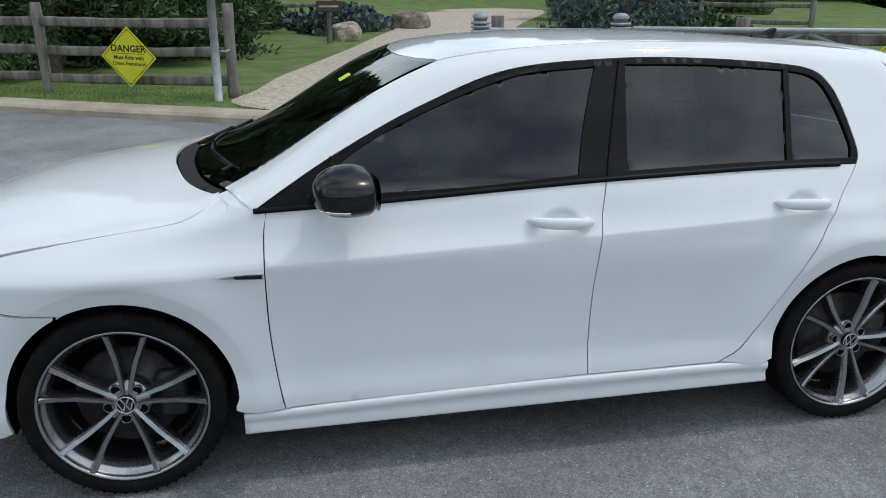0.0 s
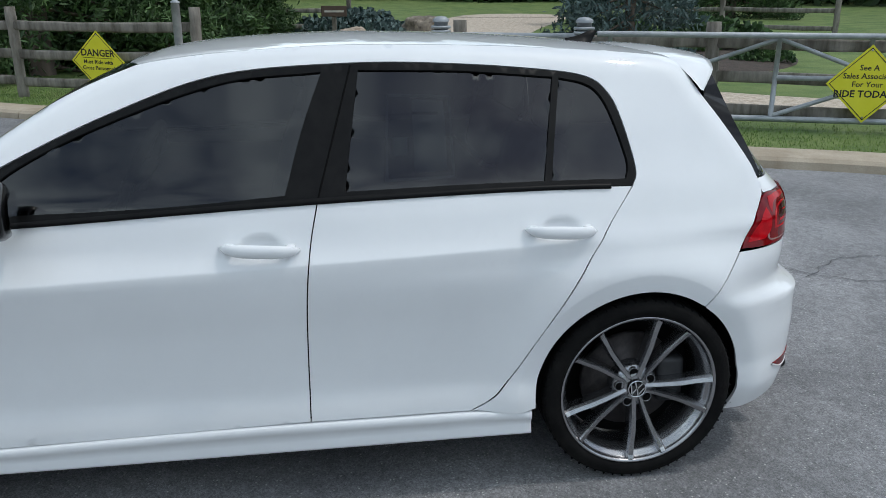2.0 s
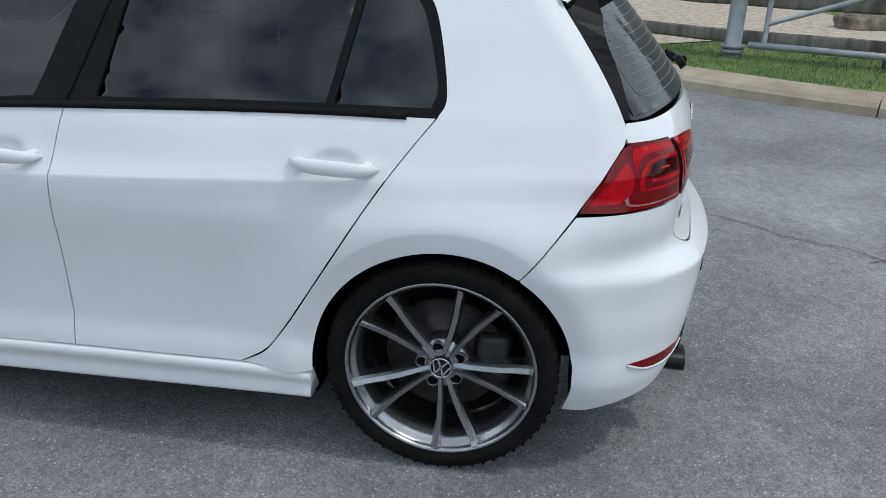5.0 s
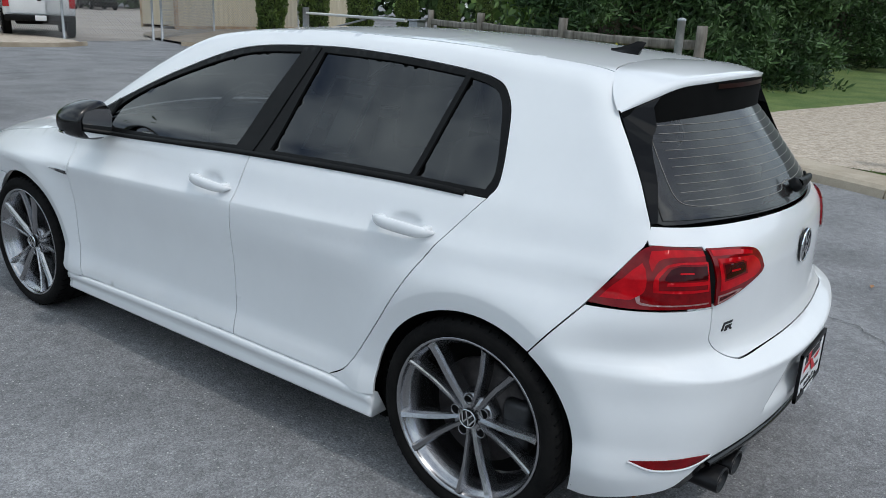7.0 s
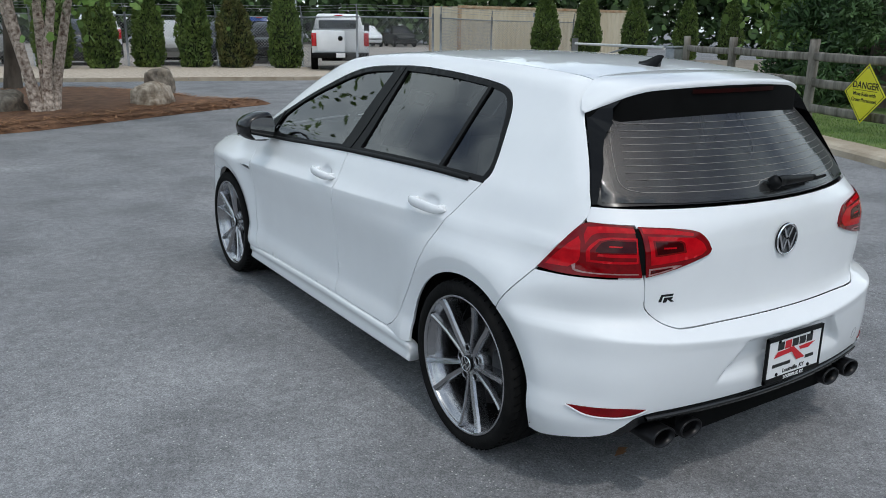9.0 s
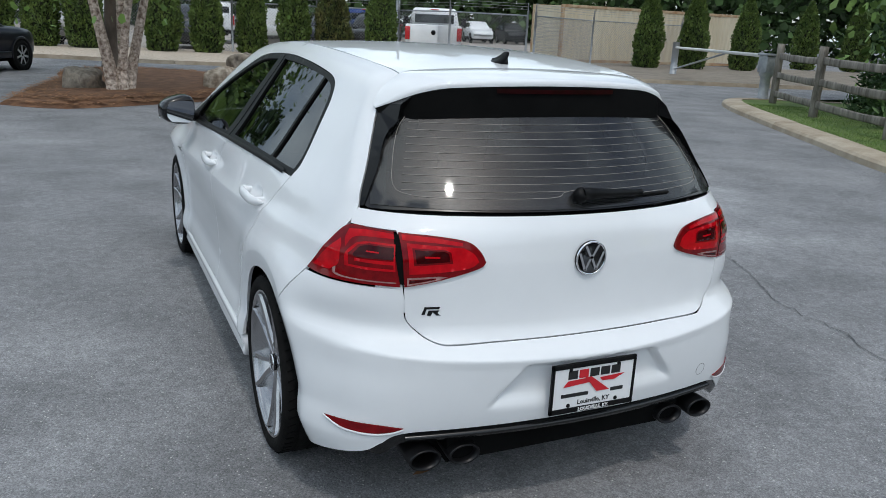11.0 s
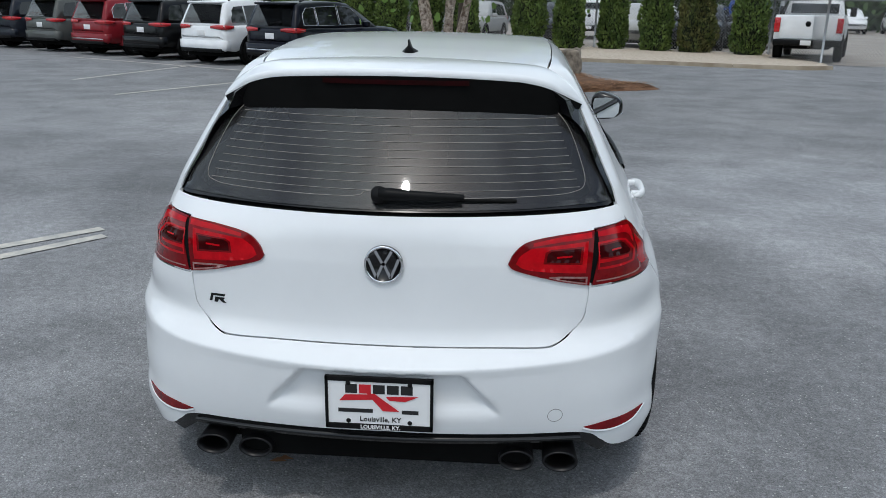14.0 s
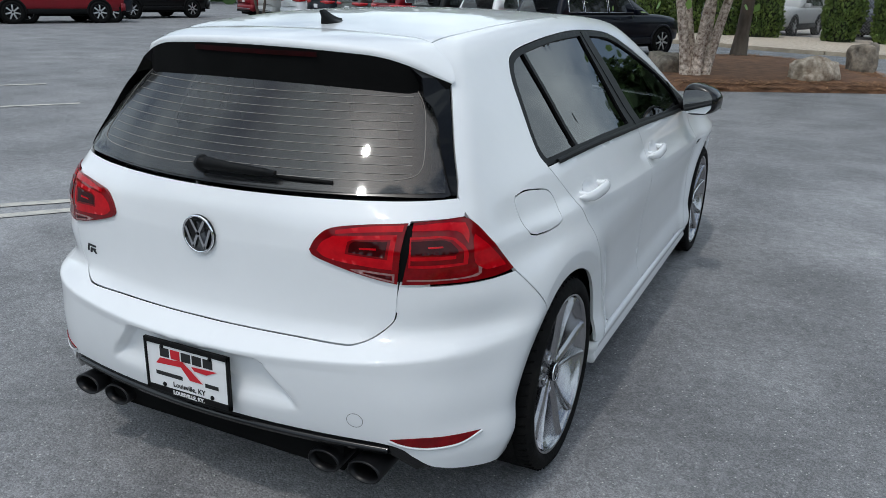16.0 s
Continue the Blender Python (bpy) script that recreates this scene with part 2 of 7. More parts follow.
def rear(x, z):
    """Where the tail ends: bumper with its ledge, tailgate, curved rear window."""
    a = interp(z, [.2, .36, .5, .57, .62, .72, .85, .9, .96, 1.0, 1.1, 1.25], [.1359, .2333, .249, .2559, .2625, .2238, .217, .2376, .3368, .3994, .4291, .4587])
    flat = np.clip((.30 - np.abs(x) - .9 * (z - .48)) / .024, 0, 1) * np.clip((.552 - z) / .012, 0, 1) * np.clip((z - .40) / .06, 0, 1)
    zz = z - .065 * x * x * np.exp(-((z - .585) / .07) ** 2)
    return interp(zz, *RZ) + interp(z, *RZ_MORE) + a * x * x - .005 * np.maximum(1 - np.abs(zz - .566) / .03, 0) * np.clip(1.2 - 1.4 * x * x, 0, 1) + .026 * flat * flat * (3 - 2 * flat)


TY = ([-.6, -.45, -.2, .1, .5, .9, 1.25, 1.5, 1.62, 2.38, 2.6, 3.0, 3.3, 3.5],
      [1.29, 1.338, 1.380, 1.408, 1.430, 1.437, 1.424, 1.400, 1.368, 1.0, .972, .912, .82, .68])


def roof(x, y):
    c = interp(y, [-.5, 0, 1.4, 2.4, 3.4], [.049, .049, .064, .13, .16])
    return interp(y, *TY) - c * x * x


def front(x, z):
    return interp(z, [.1, .3, .5, .7, .85], [3.38, 3.47, 3.485, 3.42, 3.3]) - .35 * x * x


def skin(x, y, z):
    """Below nought inside the body, above outside."""
    a, b, c, d, e = np.abs(x) - width(y, z), rear(x, z) - y, z - roof(x, y), y - front(x, z), .14 - z
    f = smax(smax(smax(a, b, interp(z, [.3, .45, .55, .65, .75, .93, 1.03], [.2086, .2577, .3063, .3149, .2517, .174, .064])), d, .25), c, .055)
    return np.maximum(f, e)


def solve(p0, p1, n=22):
    """The last point inside the body on the way from p0 (inside) to p1 (outside)."""
    a, b = np.zeros(len(p0)), np.ones(len(p0))
    for _ in range(n):
        m = (a + b) / 2
        q = p0 + (p1 - p0) * m[:, None]
        s = skin(q[:, 0], q[:, 1], q[:, 2]) < 0
        a, b = np.where(s, m, a), np.where(s, b, m)
    return p0 + (p1 - p0) * a[:, None]


def normals(p, e=0.002):
    g = np.stack([skin(*(p + d).T) - skin(*(p - d).T) for d in np.eye(3) * e], 1)
    return g / (np.linalg.norm(g, axis=1, keepdims=True) + 1e-12)


def on_side(s):
    """(y, z) onto the flank; s = -1 left, 1 right."""
    def go(u):
        y, z = u[:, 0], u[:, 1]
        return solve(np.stack([0 * y + 0.2 * s, y, z], 1), np.stack([0 * y + 1.15 * s, y, z], 1))
    return go


ARC = 0.75


def on_section(s):
    """(y, angle) onto the flank and roof, seen from the car's long axis."""
    def go(u):
        y, a = u[:, 0], u[:, 1] / ARC
        d = np.stack([s * np.cos(a), 0 * y, np.sin(a)], 1)
        o = np.stack([0 * y, y, 0 * y + 0.8], 1)
        return solve(o + d * 0.05, o + d * 1.3)
    return go


def on_rear(u):
    x, z = u[:, 0], u[:, 1]
    return solve(np.stack([x, 0 * x + 0.1, z], 1), np.stack([x, 0 * x - 1.2, z], 1))


def on_glass(u):
    """(x, z) onto the rear window, straight from its foot to its head."""
    x, z = u[:, 0], u[:, 1]
    a, b = on_rear(np.stack([x, 0 * z + 1.03], 1)), on_rear(np.stack([x, 0 * z + 1.25], 1))
    y = a[:, 1] + (b[:, 1] - a[:, 1]) * (z - 1.03) / 0.22 - 0.012 * (1 - ((z - 1.14) / 0.11) ** 2) * (np.abs(z - 1.14) < 0.11) * 0.4
    r = on_rear(u)[:, 1]
    w = np.clip((np.abs(x) - 0.42) / 0.12, 0, 1)
    y = np.clip(y + (r - y) * w * w * (3 - 2 * w), r - 0.004, r + 0.008)
    return np.stack([x, y, z], 1)


def on_wrap(u):
    """(angle about an upright axis inside the boot, z) onto the tail and its corners."""
    a, z = u[:, 0], u[:, 1]
    o = np.stack([0 * a, 0 * a + 0.35, z], 1)
    d = np.stack([np.sin(a), -np.cos(a), 0 * a], 1)
    return solve(o + d * 0.05, o + d * 1.7)


def on_top(u):
    x, y = u[:, 0], u[:, 1]
    return solve(np.stack([x, y, 0 * x + 0.55], 1), np.stack([x, y, 0 * x + 1.8], 1))


def wr(x, y, z):
    return (math.atan2(x, 0.35 - y), z)


def sz(y, z):
    """Section coordinates of a flank point given by height."""
    p = on_side(-1)(np.array([[y, z]]))[0]
    return (y, ARC * math.atan2(z - 0.8, abs(p[0])))


def szs(pts):
    p = on_side(-1)(np.array(pts, float))
    return [(y, ARC * math.atan2(z - 0.8, abs(q[0]))) for (y, z), q in zip(pts, p)]


def sx(y, x):
    """Section coordinates of a roof point given by its distance from the centre line."""
    p = on_top(np.array([[-x, y]]))[0]
    return (y, ARC * math.atan2(p[2] - 0.8, x))


def curve(*runs, n=7):
    """A closed outline: smooth through the points of each run, sharp where runs meet."""
    out = []
    for run in runs:
        p = [Vector((*q, 0)) for q in run]
        if len(p) == 2:
            out += [p[0].lerp(p[1], k / n) for k in range(n)]
            continue
        for i in range(len(p) - 1):
            a = p[i - 1] if i else 2 * p[0] - p[1]
            d = p[i + 2] if i + 2 < len(p) else 2 * p[-1] - p[-2]
            b, c = p[i], p[i + 1]
            for k in range(n):
                t = k / n
                out.append(0.5 * (2 * b + (c - a) * t + (2 * a - 5 * b + 4 * c - d) * t * t + (3 * b - 3 * c + d - a) * t ** 3))
    return [(q.x, q.y) for q in out]


def arc(cy, cz, r, a0, a1, n=12):
    return [(cy + r * math.cos(radians(a0 + (a1 - a0) * k / n)), cz + r * math.sin(radians(a0 + (a1 - a0) * k / n))) for k in range(n + 1)]


def mirrored(half):
    """A closed outline from the half with x <= 0, given from bottom centre round to top centre."""
    return list(half) + [(-x, v) for x, v in half[::-1]]


def tidy(p, step):
    """Evenly spaced points along a closed outline."""
    p = np.array(p, float)
    keep = np.linalg.norm(p - np.roll(p, 1, 0), axis=1) > 1e-5
    p = p[keep]
    out = []
    for a, b in zip(p, np.roll(p, -1, 0)):
        k = max(1, int(np.ceil(np.linalg.norm(b - a) / step)))
        out += [a + (b - a) * i / k for i in range(k)]
    return np.array(out)


def inset(p, g):
    area = np.sum(p[:, 0] * np.roll(p[:, 1], -1) - np.roll(p[:, 0], -1) * p[:, 1])
    q = p if area > 0 else p[::-1]
    e0, e1 = q - np.roll(q, 1, 0), np.roll(q, -1, 0) - q
    n0 = np.stack([-e0[:, 1], e0[:, 0]], 1) / (np.linalg.norm(e0, axis=1)[:, None] + 1e-9)
    n1 = np.stack([-e1[:, 1], e1[:, 0]], 1) / (np.linalg.norm(e1, axis=1)[:, None] + 1e-9)
    n = n0 + n1
    n /= np.maximum(np.sum(n * n, 1)[:, None] / 2, 0.5)
    return q + n * g


def inside(poly, q):
    r = np.zeros(len(q), bool)
    for a, b in zip(poly, np.roll(poly, -1, 0)):
        c = (a[1] > q[:, 1]) != (b[1] > q[:, 1])
        with np.errstate(divide="ignore", invalid="ignore"):
            r ^= c & (q[:, 0] < (b[0] - a[0]) * (q[:, 1] - a[1]) / (b[1] - a[1]) + a[0])
    return r


def within(poly, x, y):
    """Is one point inside an outline?"""
    r = False
    for (ax, ay), (bx, by) in zip(poly, poly[1:] + poly[:1]):
        if (ay > y) != (by > y) and x < (bx - ax) * (y - ay) / (by - ay) + ax:
            r = not r
    return r


def panel_mesh(outline, proj, step=0.03, gap=0.002, fold=0.012, lift=0.0, holes=(), lines=(), dense=()):
    """A pressed sheet: an outline in two coordinates laid on the body, its rim folded inwards."""
    from mathutils import geometry
    rims = [inset(tidy(outline, step), gap)] + [inset(tidy(h, step), -gap) for h in holes]
    lo, hi = rims[0].min(0), rims[0].max(0)
    gx, gy = np.arange(lo[0], hi[0], step), np.arange(lo[1], hi[1], step * 0.87)
    g = np.array([(x + (0.5 * step if j % 2 else 0), y) for j, y in enumerate(gy) for x in gx])
    keep = inside(rims[0], g)
    for h in rims[1:]:
        keep &= ~inside(h, g)
    for r in rims:
        for a, b in zip(r, np.roll(r, -1, 0)):
            d = b - a
            t = np.clip(((g - a) @ d) / (d @ d + 1e-12), 0, 1)
            keep &= np.linalg.norm(g - a - t[:, None] * d, axis=1) > 0.45 * step
    g = g[keep]
    for (cu, cv, ru, rv, st) in dense:
        g = g[((g[:, 0] - cu) / ru) ** 2 + ((g[:, 1] - cv) / rv) ** 2 > 1]
        dx, dy = np.meshgrid(np.arange(-ru, ru, st), np.arange(-rv, rv, st))
        d = np.stack([dx.ravel(), dy.ravel()], 1)
        d = d[(d[:, 0] / ru) ** 2 + (d[:, 1] / rv) ** 2 < 0.9] + (cu, cv)
        g = np.concatenate([g, d[inside(rims[0], d)]])
    extra = []
    for ln in lines:
        ln = np.array(ln, float)
        near = np.min(np.linalg.norm(g[:, None] - ln[None], axis=2), 1) if len(g) else np.zeros(0)
        ok = inside(rims[0], ln)
        for h in rims[1:]:
            ok &= ~inside(h, ln)
        edge = np.min(np.linalg.norm(ln[:, None] - np.concatenate(rims)[None], axis=2), 1) > 0.006
        g = g[near > 0.3 * step]
        extra.append(ln[ok & edge])
    if extra:
        g = np.concatenate([g] + extra)
    pts = np.concatenate(rims + [g])
    edges, base = [], 0
    for r in rims:
        edges += [(base + i, base + (i + 1) % len(r)) for i in range(len(r))]
        base += len(r)
    vs, _, fs, *_ = geometry.delaunay_2d_cdt([Vector(p) for p in pts], edges, [], 0, 1e-6)
    uv = np.array([tuple(v) for v in vs])
    tri = np.array([f for f in fs if len(f) == 3])
    mid = uv[tri].mean(1)
    ok = inside(rims[0], mid)
    for h in rims[1:]:
        ok &= ~inside(h, mid)
    tri = tri[ok]
    p = proj(uv)
    nrm = normals(p)
    p = p + nrm * lift
    bm = bmesh.new()
    bv = [bm.verts.new(q) for q in p]
    fn = np.cross(p[tri[:, 1]] - p[tri[:, 0]], p[tri[:, 2]] - p[tri[:, 0]])
    flip = np.sum(fn * nrm[tri].mean(1), 1) < 0
    for t, f in zip(tri, flip):
        t = t[::-1] if f else t
        try:
            bm.faces.new((bv[t[0]], bv[t[1]], bv[t[2]]))
        except ValueError:
            pass
    if fold:
        rim = [e for e in bm.edges if e.is_boundary]
        low = {}
        for e in rim:
            for v in e.verts:
                if v not in low:
                    low[v] = bm.verts.new(v.co)
        bm.verts.index_update()
        for v, w in low.items():
            w.co = v.co - Vector(nrm[v.index]) * fold
        for e in rim:
            a, b = e.link_loops[0].vert, e.link_loops[0].link_loop_next.vert
            f = bm.faces.new((b, a, low[a], low[b]))
            f.smooth = False
            e.smooth = False
    bmesh.ops.delete(bm, geom=[v for v in bm.verts if not v.link_faces], context="VERTS")
    return bm


def panel(name, outline, proj, mat, parent, label="", **k):
    return part(name, panel_mesh(outline, proj, **k), mat, parent, label)


def band_mesh(path, width, proj, lift=0.002, thick=0.006):
    """A raised strip along an open path on the body."""
    p = np.array(path, float)
    d = np.gradient(p, axis=0)
    n = np.stack([-d[:, 1], d[:, 0]], 1) / (np.linalg.norm(d, axis=1)[:, None] + 1e-9)
    a, b = proj(p + n * width / 2), proj(p - n * width / 2)
    na, nb = normals(a), normals(b)
    bm = bmesh.new()
    rows = [[bm.verts.new(q) for q in r] for r in (a - na * thick, a + na * lift, b + nb * lift, b - nb * thick)]
    for r, s in zip(rows, rows[1:]):
        for i in range(len(p) - 1):
            bm.faces.new((r[i], r[i + 1], s[i + 1], s[i]))
    bmesh.ops.recalc_face_normals(bm, faces=bm.faces)
    return bm


# ---------------------------------------------------------------- the hatchback
car = thing("hatchback_car", "white five-door hatchback with tinted windows parked on asphalt", "car")


def wz(y, z):
    """Tail coordinates of a flank point."""
    p = on_side(-1)(np.array([[y, z]]))[0]
    return wr(p[0], y, z)


def ridge_line(d):
    return [(y, 0.812 - 0.037 * (y - 1.2) + d) for y in np.arange(-0.1, 2.2, 0.02)]


BELT = [(2.187, 0.938), (1.78, 0.953), (1.40, 0.972), (1.02, 0.989), (0.60, 1.001), (0.30, 1.003), (0.035, 0.997)]
OPEN_TOP = [(0.035, 0.997), (0.017, 1.05), (0.053, 1.212), (0.090, 1.28), (0.145, 1.318), (0.27, 1.340), (0.579, 1.363), (0.91, 1.368), (1.307, 1.337), (1.618, 1.234), (1.908, 1.10), (2.187, 0.938)]
DOOR_FRONT = [(2.150, 0.936), (2.160, 0.86), (2.163, 0.70), (2.160, 0.547), (2.146, 0.40), (2.126, 0.272)]
DOOR_MID = [(1.020, 0.989), (1.046, 0.86), (1.062, 0.70), (1.068, 0.52), (1.070, 0.297)]
DOOR_REAR = [(0.035, 0.997), (0.179, 0.809), (0.350, 0.543), (0.430, 0.42), (0.490, 0.345), (0.565, 0.298)]
BELT_F = [q for q in BELT if q[0] > 1.02]
BELT_R = [q for q in BELT if q[0] < 1.02]
RIDGE = [ridge_line(d) for d in (-0.055, -0.03, -0.012, -0.004, 0.0, 0.004, 0.012, 0.03)] + [[(y, z) for y in np.arange(0.4, 2.15, 0.02)] for z in (0.308, 0.322, 0.338, 0.356, 0.376, 0.40)]
SEAM = sx(-0.185, 0.462)
PILLAR = [(-0.433, 0.993), (-0.403, 1.05), (-0.362, 1.115), (-0.309, 1.19), (-0.252, 1.268)]
FLAP = curve([(-0.215, 0.954), (-0.15, 0.959), (-0.06, 0.947)], [(-0.06, 0.947), (-0.018, 0.934), (0.001, 0.905), (-0.003, 0.865)], [(-0.003, 0.865), (-0.022, 0.842), (-0.10, 0.834), (-0.178, 0.838)], [(-0.178, 0.838), (-0.212, 0.852), (-0.227, 0.885), (-0.228, 0.935), (-0.215, 0.954)])


def door_handle(parent, s, yc, zc):
    """A body-coloured bar handle bridging a bowl in the door skin."""
    bm = bmesh.new()
    rings = []
    for i in range(15):
        f = -1 + 2 * i / 14
        e = math.sqrt(max(1 - abs(f) ** 3.2, 0.02))
        out = 0.006 + 0.034 * (1 - f ** 4)
        c = Vector((out, f * 0.116, -0.002 + 0.004 * f))
        ring = []
        for k in range(12):
            a = 2 * math.pi * k / 12
            ring.append(bm.verts.new(c + Vector((0.013 * math.cos(a) * (0.5 + 0.5 * e), 0, 0.0205 * math.sin(a) * e))))
        rings.append(ring)
    for p, q in zip(rings, rings[1:]):
        for k in range(12):
            bm.faces.new((p[k], p[(k + 1) % 12], q[(k + 1) % 12], q[k]))
    bm.faces.new(rings[0])
    bm.faces.new(rings[-1])
    for f in (-0.088, 0.088):
        box(bm, -0.01, 0.030, f - 0.014, f + 0.014, -0.012, 0.010, 0.006)
    bmesh.ops.recalc_face_normals(bm, faces=bm.faces)
    p = on_side(s)(np.array([[yc - 0.11, zc], [yc + 0.11, zc], [yc + 0.12, zc + 0.012], [yc, zc - 0.05]]))
    slope = math.atan2((p[1, 0] - p[0, 0]), 0.22)
    x = (p[0, 0] + p[1, 0]) / 2
    m = Matrix.Translation((x, yc, zc)) @ Matrix.Rotation(-slope, 4, "Z") @ Matrix.Rotation(radians(1.5), 4, "X")
    if s < 0:
        m = m @ Matrix.Scale(-1, 4, (1, 0, 0))
    bmesh.ops.transform(bm, matrix=m, verts=bm.verts)
    bmesh.ops.recalc_face_normals(bm, faces=bm.faces)
    return part("door_handle", bm, PAINT, parent, "white bar door handle")


for s in (-1, 1):
    side, sec = on_side(s), on_section(s)
    bowls = ((1.19, 0.868, 0.10, 0.055, 0.009), (0.284, 0.884, 0.10, 0.055, 0.009))
    fd = panel("front_door", curve([(2.150, 0.936), *BELT_F[1:], DOOR_MID[0]], DOOR_MID, [DOOR_MID[-1], DOOR_FRONT[-1]], DOOR_FRONT[::-1]),
               side, PAINT, car, "white front door panel", lines=RIDGE, dense=bowls[:1])
    rd = panel("rear_door", curve([DOOR_MID[0], *BELT_R], DOOR_REAR, [DOOR_REAR[-1], DOOR_MID[-1]], DOOR_MID[::-1]),
               side, PAINT, car, "white rear door panel", lines=RIDGE, dense=bowls[1:])
    door_handle(fd, s, 1.19, 0.868)
    door_handle(rd, s, 0.284, 0.884)
    frame_outer = curve(szs(DOOR_REAR), [sz(0.565, 0.298), sz(0.352, 0.290)],
                        [sz(*q) for q in arc(0, 0.32, 0.353, -4, 124)], [sz(-0.200 - 0.130 * k / 8, 0.613 + 0.165 * k / 8) for k in range(9)],
                        [sz(-0.330, 0.778), sz(-0.389, 0.864), sz(-0.438, 0.940)],
                        [sz(-0.438, 0.940), sz(-0.441, 0.965), *[sz(*q) for q in PILLAR], SEAM],
                        [SEAM, sx(0.3, 0.50), sx(0.9, 0.51), sx(1.3, 0.525), sx(1.55, 0.54)],
                        [sx(1.55, 0.54), sx(1.9, 0.59), sx(2.285, 0.645)], [sx(2.285, 0.645), sz(2.195, 0.944)],
                        [sz(*q) for q in OPEN_TOP[::-1]])
    flap = [sz(*q) for q in FLAP]
    wing = panel("quarter_panel", frame_outer, sec, PAINT, car, "white roof pillar and rear wing", holes=[flap] if s > 0 else [], step=0.026 if s < 0 else 0.018,
                 lines=[szs(arc(0, 0.32, d, 0, 128, 60)) for d in (0.385, 0.400, 0.409, 0.413, 0.417, 0.430)])
    if s > 0:
        panel("fuel_flap", flap, sec, PAINT, car, "white rounded fuel filler flap", gap=0.0022, step=0.013)
    fender = curve([(2.126, 0.270), *arc(2.63, 0.32, 0.357, 187, 62, 14)], [(2.797, 0.637), (2.80, 0.645), (2.95, 0.664), (3.1, 0.704)], [(3.1, 0.704), (3.1, 0.775)],
                   [(3.1, 0.775), (2.964, 0.818), (2.80, 0.850), (2.613, 0.879), (2.45, 0.905), (2.37, 0.930), (2.300, 0.966)],
                   [(2.300, 0.966), (2.195, 0.944)], [(2.195, 0.944), *DOOR_FRONT])
    wing = panel("front_fender", fender, side, PAINT, car, "white front wing", step=0.026, lines=[arc(2.63, 0.32, d, 180, 30, 60) for d in (0.385, 0.400, 0.409, 0.413, 0.417, 0.430)])
    badge = curve([(2.168, 0.755), (2.23, 0.756), (2.315, 0.750)], [(2.315, 0.750), (2.24, 0.741), (2.168, 0.738)], [(2.168, 0.738), (2.168, 0.755)])
    b = panel("wing_badge", badge, side, CHROME, car, "slim chrome and black wing badge", lift=0.004, fold=0.006, gap=0)
    panel("badge_inlay", curve([(2.172, 0.752), (2.26, 0.752)], [(2.26, 0.752), (2.25, 0.744)], [(2.25, 0.744), (2.172, 0.741)], [(2.172, 0.741), (2.172, 0.752)]), side, GLOSS_BLACK, b, lift=0.006, fold=0.001, gap=0)
    bm = bmesh.new()
    rows = []
    for y in np.linspace(2.262, 0.365, 70):
        zt = interp(np.array([y]), [0.36, 0.565, 1.07, 2.126, 2.262], [0.286, 0.2935, 0.2925, 0.268, 0.262])[0]
        zb = 0.206 - 0.011 * (y - 0.37)
        prof = [(zt, -0.03), (zt, 0.004), (zt - 0.004, 0.010), (zt - 0.026, 0.013), (zt - 0.034, 0.006), (zb + 0.030, 0.008), (zb + 0.010, 0.020), (zb, 0.020), (zb - 0.004, 0.012), (zb - 0.004, -0.06)]
        q = side(np.array([(min(max(y, 0.80), 1.85), max(z, 0.16)) for z, _ in prof]))
        rows.append([bm.verts.new((p[0] + s * d, y, z)) for p, (z, d) in zip(q, prof)])
    for p, q in zip(rows, rows[1:]):
        for i in range(len(p) - 1):
            bm.faces.new((p[i], p[i + 1], q[i + 1], q[i]))
    bm.faces.new(rows[0])
    bm.faces.new(rows[-1])
    bmesh.ops.recalc_face_normals(bm, faces=bm.faces)
    part("side_skirt", bm, PAINT, car, "white moulded side skirt")
    # glasshouse
    glass_f = curve([(2.02, 0.975), (1.5, 0.985), (1.115, 1.008)], [(1.115, 1.008), (1.062, 1.18), (0.998, 1.343)],
                    [(0.998, 1.343), (1.29, 1.316), (1.60, 1.218), (1.86, 1.10), (2.02, 0.975)])
    glass_r = curve([(0.936, 1.014), (0.6, 1.022), (0.322, 1.023)], [(0.322, 1.023), (0.262, 1.320)], [(0.262, 1.320), (0.57, 1.342), (0.882, 1.348)], [(0.882, 1.348), (0.936, 1.014)])
    glass_q = curve([(0.298, 1.023), (0.17, 1.021), (0.052, 1.019)], [(0.052, 1.019), (0.042, 1.07), (0.078, 1.20), (0.112, 1.268), (0.16, 1.300), (0.24, 1.317)], [(0.24, 1.317), (0.298, 1.023)])
    surround = curve(BELT, OPEN_TOP)
    sur = panel("window_surround", surround, side, SATIN_BLACK, car, "satin black window surround and door pillars", holes=[glass_f, glass_r, glass_q], gap=0.001, lift=-0.001, fold=0.016, step=0.022)
    part("pillar_gap", band_mesh([(0.905 + 0.115 * (1.365 - z) / 0.376, z) for z in np.linspace(0.992, 1.362, 24)], 0.005, side, 0.0012, 0.0), LINER, sur)
    part("belt_trim", band_mesh(curve(BELT)[:-1], 0.016, side, 0.006, 0.01), SATIN_BLACK, sur, "black rubber belt strip")
    part("sail_divider", band_mesh([(1.93 + 0.03 * (1.09 - z) / 0.12, z) for z in np.linspace(0.965, 1.085, 8)], 0.02, side, 0.003, 0.004), SATIN_BLACK, sur)
    for nm, g in (("front_side_window", glass_f), ("rear_side_window", glass_r), ("quarter_window", glass_q)):
        panel(nm, g, side, GLASS_SIDE, car, "dark tinted side glass", gap=-0.004, lift=-0.009, fold=0, step=0.022)

